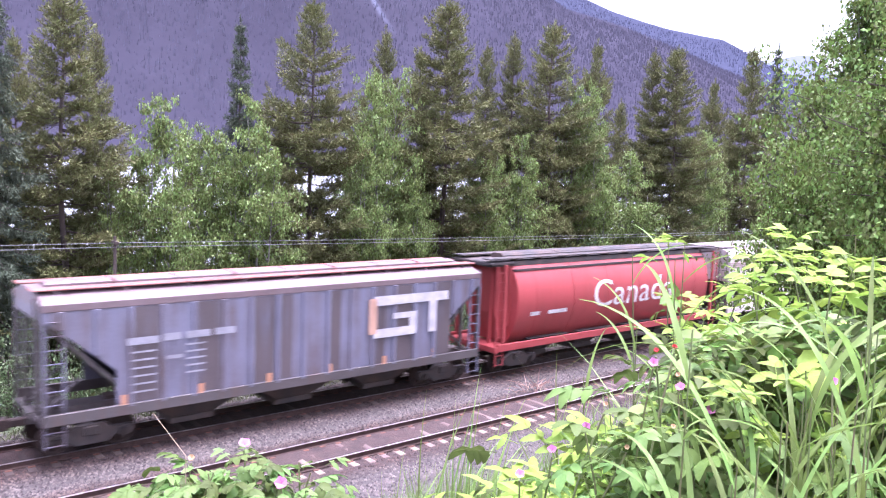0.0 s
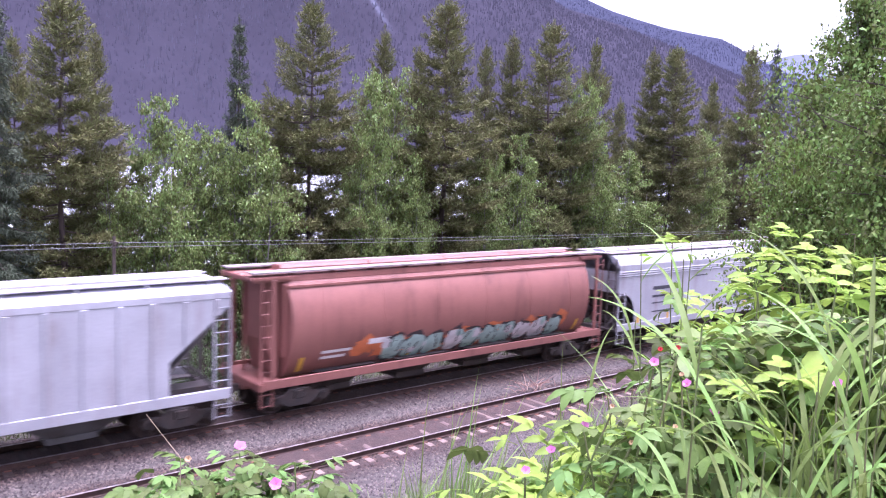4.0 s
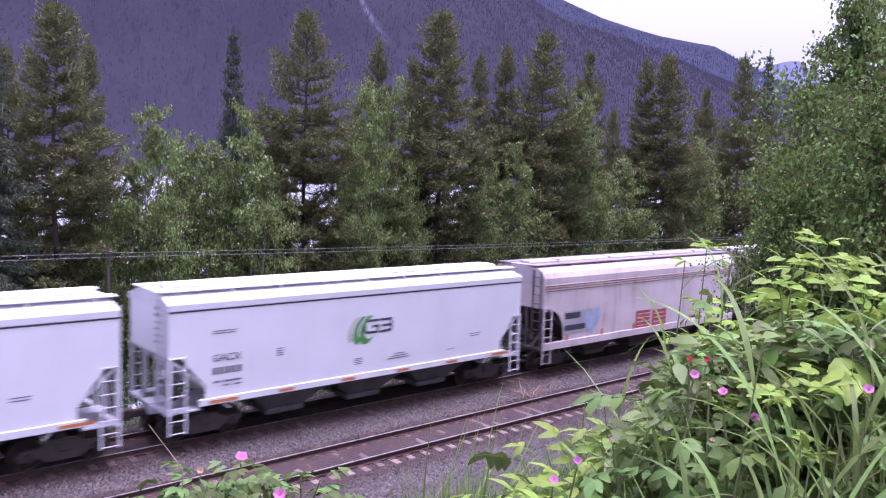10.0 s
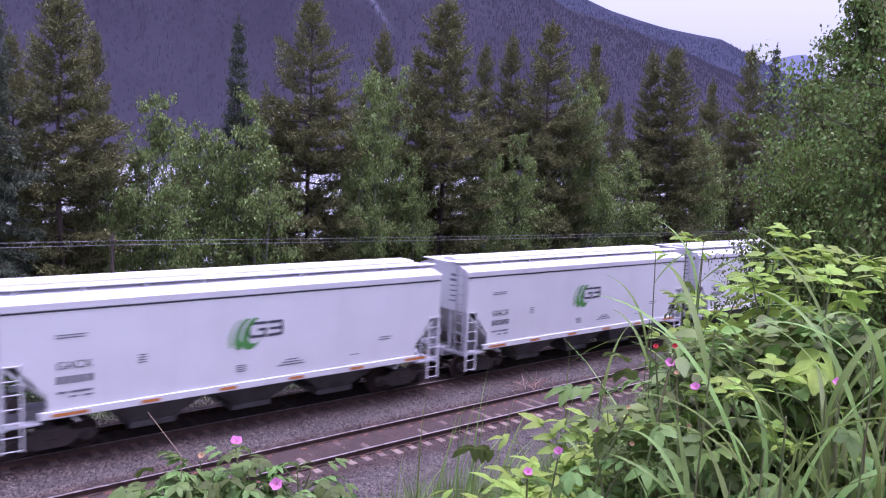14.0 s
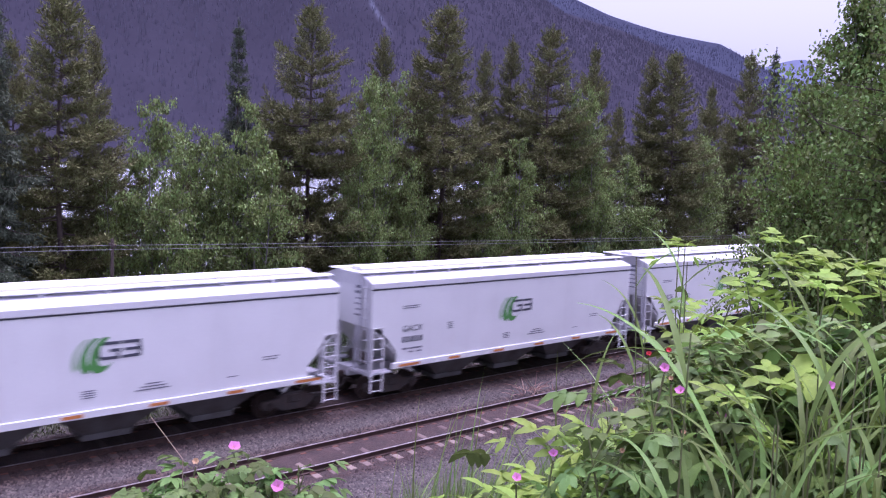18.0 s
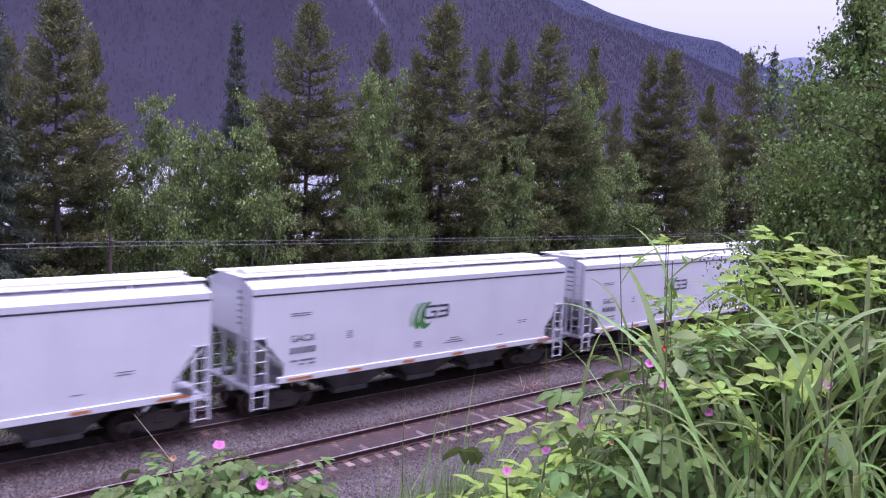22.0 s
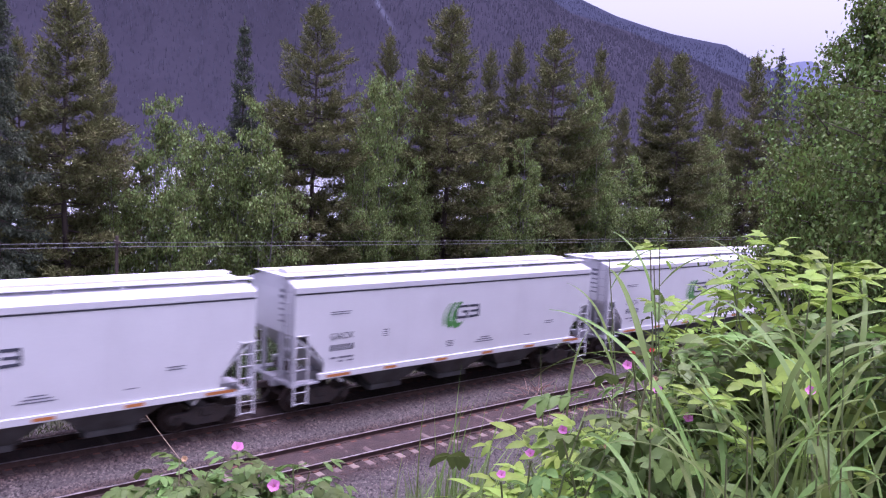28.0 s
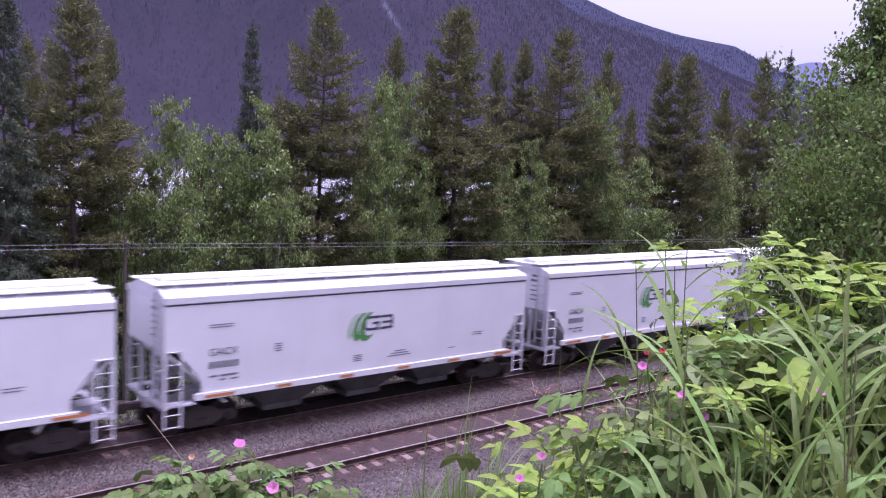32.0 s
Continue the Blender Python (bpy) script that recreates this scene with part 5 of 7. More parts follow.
def limb_mesh(name, limbs, sides=5):
    """Tapering limbs, each (list of points, radius at the base)."""
    bm = bmesh.new()
    for pts, r in limbs:
        tube(bm, pts, r, sides, max(0.006, r * 0.12))
    me = bpy.data.meshes.new(name)
    bm.to_mesh(me)
    bm.free()
    me.shade_smooth()
    return me


def conifer(seed, height, radius, base, gap, droop, lift, ragged, tuft, dense=1.0, taper=0.17, hang=0.0, dead=0.2, lean=0.0, bare=0.25):
    """Meshes of trunk, limbs, needle tufts and dead inner twigs of a conifer at the origin. Whorls of limbs carry side twigs with brushes of needles."""
    rng = np.random.default_rng(seed)
    trunk = [(lean * (k / 8) ** 2 + 0.10 * math.sin(k * 1.3 + seed), 0.08 * math.sin(k * 0.9 + 2 * seed), height * k / 8) for k in range(9)]

    def stem(z):
        k = min(7.999, max(0, z / height * 8))
        a, b, u = trunk[int(k)], trunk[int(k) + 1], k - int(k)
        return np.array([a[0] + (b[0] - a[0]) * u, a[1] + (b[1] - a[1]) * u, z])

    limbs, org, way, length, width, dorg, dway, dlen = [], [], [], [], [], [], [], []
    rise_up = np.array([0, 0, 1.0])

    def brush(points, d, size, count):
        m = len(points)
        for _ in range(count):
            org.append(points + rng.normal(0, size * 0.16, (m, 3)))
            way.append(unit(d * 0.75 + rng.normal(0, 0.55, (m, 3)) + rise_up * (0.35 - 0.9 * hang)))
            length.append(size * rng.uniform(0.55, 1.1, m))
            width.append(size * rng.uniform(0.13, 0.24, m))

    z = base
    while z < height * 0.975:
        v = 1 - z / height
        reach = radius * (1 - math.exp(-v / taper)) ** 1.2 * (0.62 + 0.38 * smooth(0.0, bare, z / height - base / height))
        reach = max(0.16, reach * (1 + ragged * 1.5 * noise.noise((seed * 3.1, z * 0.5, 0.2))))
        turn, n = rng.uniform(0, 6.28), int(rng.integers(4, 7))
        for b in range(n):
            if rng.uniform() < 0.05 + 0.10 * ragged:
                continue
            a = turn + 2 * math.pi * b / n + rng.normal(0, 0.25)
            r = reach * rng.uniform(0.62, 1.12) * (1.3 if rng.uniform() < 0.07 else 1.0)
            d, p0 = np.array([math.cos(a), math.sin(a), 0]), stem(z + rng.normal(0, 0.2) * min(1.0, v * 3))
            side = np.array([-d[1], d[0], 0])
            slope = 0.75 * max(0.0, 1 - v / 0.28) - droop * min(1.0, v / 0.45)

            def limb(q):
                return p0 + d * (r * q) + rise_up * (r * (slope * q + lift * q ** 2.4))

            limbs.append(([tuple(limb(q)) for q in (0, 0.35, 0.7, 1.0)], 0.010 + 0.014 * r))
            low = z / height - base / height
            twigs = max(3, int((2.5 + 5.0 * r) * (0.6 + 0.45 * smooth(0, bare, low))))
            first = 0.22 if low < 0.12 else 0.16 if r > 0.8 else 0.08
            for k in range(twigs + 1):
                q = 1.0 if k == twigs else first + (0.97 - first) * (k + rng.uniform(0, 0.8)) / twigs
                bl = (0.30 * r * (1.15 - 0.7 * q) + 0.16) * rng.uniform(0.65, 1.25)
                bd = d * 0.8 + side * ((1 if k % 2 else -1) * rng.uniform(0.35, 1.0) if k < twigs else 0) + rise_up * (0.22 + slope * 0.5 - hang * rng.uniform(0.5, 1.6) + rng.normal(0, 0.16))
                bd = bd / np.linalg.norm(bd)
                m = max(2, int(bl / 0.115 * dense))
                along = np.linspace(0.15, 1, m)[:, None]
                brush(limb(q) + along * bl * bd + rise_up * (0.12 * bl) * along ** 2, bd, tuft, 6)
            if v > 0.3 and rng.uniform() < dead:
                m = max(3, int(r * 9))
                al = rng.uniform(0.1, 0.7, m)
                dorg.append(np.array([limb(q) for q in al]) + rng.normal(0, 0.05, (m, 3)))
                dway.append(unit(d + rng.normal(0, 0.7, (m, 3))))
                dlen.append(rng.uniform(0.2, 0.5, m))
        z += gap * rng.uniform(0.75, 1.25) * (0.62 + 0.38 * min(1.0, v / 0.4))
    top = stem(height * 0.975) + np.outer(np.linspace(-0.3, 0.55, 16), (0, 0, 1))
    brush(top, rise_up[None] * 0.6, tuft * 0.8, 6)
    org, way, length, width = np.concatenate(org), np.concatenate(way), np.concatenate(length), np.concatenate(width)
    out = {"trunk": limb_mesh("trunk", [(trunk, 0.010 * height + 0.02)], 8), "branchwork": limb_mesh("branchwork", limbs, 4),
           "crown": sheet(*blades(org, way, length, width, rng), "crown")}
    if dorg:
        dorg, dway, dlen = np.concatenate(dorg), np.concatenate(dway), np.concatenate(dlen)
        out["dead_tangle"] = sheet(*blades(dorg, dway, dlen, dlen * 0.07, rng, 0.2), "dead_tangle")
    return out


def broadleaf(seed, height, radius, base, boughs, leaves, leaf, stems=1, upright=0.6, shrub=False):
    """Meshes of stems, limbs and leaves of an aspen, birch or bush at the origin."""
    rng = np.random.default_rng(seed)
    limbs, org = [], []
    trunks = []
    for s in range(stems):
        off = rng.normal(0, 0.16 * radius, 2) * (1 if stems > 1 else 0.3)
        foot = rng.normal(0, 0.12 * radius, 2) * (1 if stems > 1 else 0)
        hh = height * rng.uniform(0.78, 1.0) if s else height
        trunks.append([(foot[0] + off[0] * 2.2 * (k / 7) + 0.1 * math.sin(k + s), foot[1] + off[1] * 2.2 * (k / 7) + 0.1 * math.cos(k * 1.3 + s), hh * 0.97 * k / 7) for k in range(8)])
    for s, tr in enumerate(trunks):
        t = np.array(tr)
        for b in range(boughs // stems):
            u = rng.uniform(0, 1) ** 0.85
            z = base + (t[-1, 2] - base) * u
            k = min(6.999, z / t[-1, 2] * 7)
            p0 = t[int(k)] + (t[int(k) + 1] - t[int(k)]) * (k - int(k))
            a = rng.uniform(0, 2 * math.pi)
            env = math.sin(min(1.0, 0.12 + (1 - u) * 1.25) * math.pi / 2) * (0.65 + 0.35 * math.sin(min(1, u * 3 + 0.25) * math.pi / 2))
            r = radius * env * rng.uniform(0.35, 1.1)
            tip = p0 + np.array([math.cos(a) * r, math.sin(a) * r, upright * r * rng.uniform(0.3, 1.1)])
            mid = (p0 + tip) / 2 + np.array([0, 0, 0.08 * r])
            limbs.append(([tuple(p0), tuple(mid), tuple(tip)], 0.008 + 0.013 * r))
            n = max(12, int(leaves * (0.4 + r)))
            clumps = max(3, int(4 + 2.5 * r))
            ca = rng.uniform(0.35, 1.05, clumps)
            cc = p0 + np.outer(ca, tip - p0) + rng.normal(0, 1, (clumps, 3)) * (0.06 + 0.16 * r * ca)[:, None]
            pick = rng.integers(0, clumps, n)
            c = cc[pick] + rng.normal(0, 1, (n, 3)) * (0.08 + 0.045 * r) * np.array([1.2, 1.2, 0.7])
            org.append(c)
    org = np.concatenate(org)
    n = len(org)
    way = unit(rng.normal(0, 1, (n, 3)) + np.array([0, 0, -0.45]))
    length = leaf * rng.uniform(0.6, 1.25, n)
    v, f = blades(org, way, length, length * rng.uniform(0.6, 0.85, n), rng, 0.1)
    return {"trunk": limb_mesh("trunk", [(t, 0.007 * height + 0.015) for t in trunks], 7), "branchwork": limb_mesh("branchwork", limbs, 4), "crown": sheet(v, f, "crown")}


def plant_tree(name, label, category, meshes, mats, x, y, height, own, turn=0.0, wide=1.0, group="trees beside the track", z=None):
    tree = thing(name, label, category, Matrix.Translation((x, y, ground_z(x, y) - 0.15 if z is None else z)) @ Matrix.Rotation(turn, 4, "Z"), group)
    k = height / own
    tree.scale = (k * wide, k * wide, k)
    for part_name, me in meshes.items():
        ob = part_of(part_name, me, mats[part_name], tree)
        if part_name in ("branchwork", "dead_tangle", "crown"):
            tagged(ob, kind="stuff")
    return tree


PINE_MATS = {"trunk": BARK, "branchwork": BARK, "crown": PINE, "dead_tangle": DEADWOOD}
SPRUCE_MATS = {"trunk": BARK, "branchwork": BARK, "crown": SPRUCE, "dead_tangle": DEADWOOD}
LEAF_MATS = {"trunk": PALEBARK, "branchwork": PALEBARK, "crown": ASPEN}
BUSH_MATS = {"trunk": BARK, "branchwork": BARK, "crown": SHRUB}

PINES = [conifer(11, 18, 3.5, 1.2, 0.44, 0.22, 0.34, 0.22, 0.27, 1.15, taper=0.30, bare=0.16), conifer(12, 18, 3.4, 1.4, 0.46, 0.18, 0.30, 0.32, 0.27, 1.15, taper=0.26, bare=0.16),
         conifer(13, 18, 3.5, 1.2, 0.42, 0.20, 0.30, 0.22, 0.26, 1.15, taper=0.38, bare=0.16), conifer(14, 18, 3.4, 1.6, 0.48, 0.12, 0.36, 0.36, 0.28, 1.15, taper=0.33, lean=0.4, bare=0.16)]
SPRUCES = [conifer(21, 18, 3.4, 0.8, 0.50, 0.40, 0.30, 0.25, 0.28, 1.5, 0.7, 0.30, 0.1), conifer(22, 18, 2.6, 0.6, 0.42, 0.48, 0.26, 0.25, 0.30, 1.0, 0.30, 0.45, 0.1)]
ASPENS = [broadleaf(31, 12, 2.4, 2.2, 130, 100, 0.15, 4), broadleaf(32, 12, 2.4, 2.4, 120, 100, 0.14, 3, 0.8), broadleaf(33, 12, 2.4, 2.0, 130, 96, 0.15, 5, 0.5)]
BUSHES = [broadleaf(41, 3.5, 1.6, 0.2, 40, 60, 0.11, 5, 0.5), broadleaf(42, 3.5, 1.3, 0.2, 38, 60, 0.10, 6, 0.8), broadleaf(43, 3.5, 1.8, 0.1, 38, 60, 0.12, 5, 0.4)]

PINE_LABEL = "tall lodgepole pine with olive needles and bare lower trunk"
# x, y, top, kind, width
for i, (x, y, top, kind, wide) in enumerate([
        (9.2, 12, 15.1, 0, 0.95), (11.5, 15, 14.2, 2, 0.52), (8.4, 16, 13.7, 3, 0.58), (21.8, 13, 16.9, 1, 0.85), (28.7, 16, 16.7, 2, 0.61), (30.3, 12, 18.0, 0, 0.96),
        (30.6, 15, 15.6, 3, 0.6), (38.1, 17, 17.1, 2, 0.58), (39.7, 16, 17.9, 2, 0.63), (40.4, 13, 18.4, 1, 0.89), (49.7, 17, 18.8, 3, 0.57), (56.0, 19, 14.8, 2, 0.63),
        (53.3, 14, 18.3, 2, 0.66), (53.5, 12, 18.3, 0, 0.85), (71.6, 20, 18.2, 3, 0.6), (68.2, 14, 20.3, 1, 0.63), (70.4, 17, 14.4, 2, 0.75), (87.2, 17, 19.6, 0, 1.0),
        (92.0, 15, 21.8, 2, 1.0), (28.5, 18, 13.0, 3, 0.61), (22.9, 18, 11.0, 2, 0.64), (17.7, 19, 9.2, 3, 0.7),
        (10.4, 18, 6.5, 2, 0.9), (13.8, 18, 7.0, 3, 0.9), (20.0, 17, 7.5, 0, 0.9), (25.4, 18, 7.0, 2, 0.9), (32.6, 18, 8.0, 3, 0.9), (35.0, 17, 8.0, 0, 0.9), (46.0, 18, 8.5, 2, 0.9), (59.0, 18, 8.5, 0, 0.9), (63.0, 17, 9.0, 3, 0.9)]):
    z0 = ground_z(x, y) - 0.15
    plant_tree("pine_tree", PINE_LABEL, "tree", PINES[kind], PINE_MATS, x, y, top - z0, 18, i * 1.7, wide * 1.05)
for i, (x, y, top, kind, wide) in enumerate([(6.3, 10.5, 14.6, 1, 0.72), (18.1, 14, 15.5, 0, 0.62), (76.7, 16, 21.8, 0, 0.59), (43.0, 16, 13.0, 1, 0.83)]):
    z0 = ground_z(x, y) - 0.15
    plant_tree("spruce_tree", "dark green spruce with drooping layered branches", "tree", SPRUCES[kind], SPRUCE_MATS, x, y, top - z0, 18, i * 2.1, wide)
for i, (x, y, top, kind, wide) in enumerate([
        (12.7, 11, 11.3, 0, 0.6), (15.3, 12.5, 10.6, 1, 0.58), (17.3, 10.5, 11.8, 2, 0.65), (16.5, 11.5, 9.4, 1, 0.5), (25.7, 12, 14.3, 1, 0.56), (23.4, 10.5, 10.1, 0, 0.51), (42.6, 12, 15.5, 1, 0.45),
        (43.6, 11, 11.0, 0, 0.64), (35.6, 10.5, 11.0, 2, 0.6), (32.4, 10.5, 9.7, 1, 0.6), (47.4, 11.5, 10.4, 0, 0.81), (27.0, 10.5, 9.3, 2, 0.55), (58.0, 12, 12.7, 1, 0.68), (11.0, 11, 8.2, 2, 0.5)]):
    z0 = ground_z(x, y) - 0.15
    plant_tree("aspen_tree", "young aspen with pale stems and fresh green leaves", "tree", ASPENS[kind], LEAF_MATS, x, y, top - z0, 12, i * 1.3, wide)
rnd = random.Random(8)
for i in range(96):
    x = 2 + (i % 52) * 1.55 + rnd.uniform(-0.6, 0.6)
    y = rnd.choice((5.6, 6.6, 8.0)) + rnd.uniform(-0.4, 0.4) if i < 52 else rnd.uniform(9.0, 12.5)
    plant_tree("bush", "leafy green undergrowth bush below the trees", "bush", BUSHES[i % 3], BUSH_MATS, x, y, rnd.uniform(2.4, 3.7) if i < 52 else rnd.uniform(4.2, 6.5) * (0.8 if x < 22 else 1.1), 3.5, rnd.uniform(0, 6), rnd.uniform(0.75, 1.0), "bushes behind the track")

# ---- trees on the near bank, wires, ballast, debris ----
POPLAR = material("poplar_leaves", (0.14, 0.20, 0.045), 0.55, vary=0.3, scale=0.8, fine=6, bump=0, second=(0.08, 0.125, 0.03), per=0.6, island=True, through_light=0.3, gloss=0.25)
POPLAR_MATS = {"trunk": PALEBARK, "branchwork": BARK, "crown": POPLAR}
POPLARS = [broadleaf(51, 9, 2.6, 1.2, 190, 105, 0.105, 3, 0.45), broadleaf(52, 6.5, 2.2, 0.6, 150, 105, 0.10, 4, 0.5)]
for i, (x, y, top, kind, own, wide) in enumerate([(18.9, -17.6, 14.0, 0, 9, 0.85), (20.6, -14.6, 9.9, 1, 6.5, 0.74), (24.9, -14.2, 10.3, 1, 6.5, 0.72), (28.5, -12.2, 15.8, 0, 9, 0.75),
                                                  (22.4, -16.0, 15.0, 0, 9, 0.8), (38.0, -11.2, 13.6, 0, 9, 0.66), (26.0, -15.6, 11.0, 1, 6.5, 0.9)]):
    z0 = ground_z(x, y) - 0.15
    plant_tree("poplar_tree", "bright green poplar on the near bank, leaves turned by the wind", "tree", POPLARS[kind], POPLAR_MATS, x, y, top - z0, own, i * 1.9 + 0.4, wide, "poplars on the near bank")

for x, top in ((9.4, 5.45), (58.0, 4.9), (110.0, 4.6)):
    pole = thing("utility_pole", "thin weathered wooden wire pole behind the track", "pole", pose(x, 6.0, 0))
    bm = bmesh.new()
    tube(bm, [(0, 0, ground_z(x, 6.0) - 0.5), (0, 0, top)], 0.075, 8, 0.055)
    part("post", bm, BARK, pole)
    bm = bmesh.new()
    box(bm, -0.04, 0.04, -0.3, 0.3, top - 0.28, top - 0.18)
    part("crossarm", bm, BARK, pole)
for drop in (0.0, 0.14):
    bm = bmesh.new()
    ends = [(-40, 5.8), (9.4, 5.2), (58.0, 4.66), (110, 4.4), (200, 4.2)]
    path = []
    for (xa, za), (xb, zb) in zip(ends, ends[1:]):
        for k in range(8):
            u = k / 8
            path.append((xa + (xb - xa) * u, 6.0 - drop, za + (zb - za) * u - 0.35 * u * (1 - u) - drop))
    tube(bm, path, 0.011, 5)
    wire = new("overhead_wire", mesh_of("overhead_wire", bm))
    wire.data.materials.append(material("dull_wire", (0.22, 0.22, 0.22), 0.5, 0.6, vary=0.2))
    tagged(wire, "thin grey wire strung along the track", "wire", "wires along the track")


def scatter_ballast():
    """Loose ballast stones over the visible bed: small uneven wedges, thinner towards the bank."""
    rng = np.random.default_rng(77)
    n = 120000
    x = 2.5 + 48 * rng.uniform(0, 1, n) ** 1.35
    y = rng.uniform(-9.0, 2.6, n)
    off_near, off_far = np.abs(y - TRACK_NEAR), np.abs(y - TRACK_FAR)
    keep = (y > -7.6) | (rng.uniform(0, 1, n) < 0.35)
    keep &= ~(((off_near < 0.7) | (off_far < 0.7)) & (rng.uniform(0, 1, n) < 0.6))
    x, y = x[keep], y[keep]
    n = len(x)
    z = np.array([ground_z(a, b) for a, b in zip(x, y)])
    phase = np.abs(((x - 1.0) / TIE_STEP + 0.5) % 1 - 0.5) * TIE_STEP
    between = (np.minimum(np.abs(y - TRACK_NEAR), np.abs(y - TRACK_FAR)) < 1.32)
    z = np.where(between, -0.215, z)
    ok = ~(between & (phase < 0.13))
    x, y, z = x[ok], y[ok], z[ok]
    n = len(x)
    size = rng.uniform(0.022, 0.066, n)
    corner = np.array([(1, 0, 0), (-0.3, 0.9, 0.1), (-0.8, -0.5, 0), (0.2, -0.9, 0.15), (0.1, 0.1, 0.85)])
    turn = rng.uniform(0, 6.28, n)
    c, s = np.cos(turn), np.sin(turn)
    shape = corner[None] * rng.uniform(0.6, 1.3, (n, 5, 3))
    v = np.stack([shape[..., 0] * c[:, None] - shape[..., 1] * s[:, None], shape[..., 0] * s[:, None] + shape[..., 1] * c[:, None], shape[..., 2]], -1)
    v = v * size[:, None, None] + np.stack([x, y, z], 1)[:, None]
    base = (np.arange(n) * 5)[:, None, None]
    f = (np.array([(0, 1, 4), (1, 2, 4), (2, 3, 4), (3, 0, 4)])[None] + base).reshape(-1, 3)
    ob = new("ballast", sheet(v.reshape(-1, 3), f, "ballast"))
    ob.data.materials.append(GRAVEL)
    tagged(ob, "loose grey crushed stone ballast", "ballast", kind="stuff")


scatter_ballast()

pile = thing("brush_pile", "heap of dry reddish twigs lying on the siding", "debris", pose(22.6, TRACK_NEAR + 1.35, -0.12))
TWIG = material("dry_twig", (0.34, 0.22, 0.17), 0.9, vary=0.4, second=(0.16, 0.09, 0.07), per=0.3)
rnd = random.Random(19)
for k in range(34):
    bm = bmesh.new()
    a, r = rnd.uniform(0, 6.28), rnd.uniform(0.1, 0.9)
    p = Vector((r * 1.3 * math.cos(a), 0.6 * r * math.sin(a), 0.03))
    d = Vector((rnd.uniform(-1, 1), rnd.uniform(-0.7, 0.7), rnd.uniform(0.02, 0.5))).normalized() * rnd.uniform(0.4, 0.95)
    tube(bm, [p, p + d * 0.5 + Vector((0, 0, 0.05)), p + d], 0.016, 4, 0.006)
    part("twig", bm, TWIG, pile)


# ---- plants on the camera's bank ----
WEED = material("bank_grass", (0.10, 0.14, 0.05), 0.7, vary=0.35, scale=0.5, fine=5, bump=0, second=(0.17, 0.15, 0.085), per=0.45, island=True, through_light=0.3)
LEAF_BRIGHT = material("young_raspberry_leaf", (0.225, 0.345, 0.058), 0.5, vary=0.25, scale=10, fine=90, bump=0.1, second=(0.33, 0.45, 0.075), per=0.22, gloss=0.2, through_light=0.4)
LEAF_DEEP = material("raspberry_leaf", (0.14, 0.22, 0.042), 0.5, vary=0.3, scale=10, fine=90, bump=0.12, second=(0.095, 0.155, 0.033), per=0.5, gloss=0.3, through_light=0.35)
LEAF_ROSE = material("rose_leaf", (0.135, 0.21, 0.052), 0.5, vary=0.25, scale=12, fine=90, bump=0.1, second=(0.09, 0.155, 0.045), per=0.5, gloss=0.2, through_light=0.35)
STEM = material("green_stem", (0.12, 0.16, 0.05), 0.6, vary=0.3, scale=8, second=(0.13, 0.10, 0.05))
GRASS = material("tall_grass", (0.145, 0.235, 0.05), 0.5, vary=0.25, scale=4, fine=40, bump=0.05, second=(0.21, 0.30, 0.085), per=0.4, gloss=0.25, through_light=0.4)
TALL = material("edge_grass", (0.17, 0.25, 0.065), 0.5, vary=0.25, scale=4, fine=40, bump=0, second=(0.22, 0.29, 0.10), per=0.45, island=True, gloss=0.25, through_light=0.35)
STRAW = material("dry_straw", (0.27, 0.20, 0.15), 0.8, vary=0.3, scale=6, second=(0.28, 0.2, 0.12))
PETAL = material("pink_petal", (0.62, 0.23, 0.46), 0.55, vary=0.2, scale=20, fine=80, bump=0.05, second=(0.70, 0.22, 0.52), through_light=0.35)
REDPETAL = material("red_petal", (0.55, 0.05, 0.06), 0.5, vary=0.2, scale=20, through_light=0.3)
WITHERED = material("withered_petal", (0.40, 0.27, 0.15), 0.8, vary=0.3, scale=20, second=(0.42, 0.24, 0.12))
POLLEN = material("yellow_stamen", (0.65, 0.42, 0.06), 0.7, vary=0.2)


def leaflet(bm, m, length, width, fold=0.25, curl=0.35, teeth=True, n=6):
    """One toothed oval leaflet along +x of the pose m, folded along its midrib and curling down."""
    spine, lo, hi = [], [], []
    for k in range(n + 1):
        u = k / n
        w = width / 2 * math.sin(math.pi * (u * 0.94 + 0.03)) ** 0.75 * (1 - 0.25 * u)
        if teeth and 0 < k < n:
            w *= 1.0 + (0.10 if k % 2 else -0.06)
        z = -curl * length * u * u
        spine.append(bm.verts.new(m @ Vector((length * u, 0, z))))
        lo.append(bm.verts.new(m @ Vector((length * (u - 0.03), -w, z + fold * w))))
        hi.append(bm.verts.new(m @ Vector((length * (u - 0.03), w, z + fold * w))))
    for k in range(n):
        bm.faces.new((spine[k], spine[k + 1], lo[k + 1], lo[k]))
        bm.faces.new((spine[k + 1], spine[k], hi[k], hi[k + 1]))


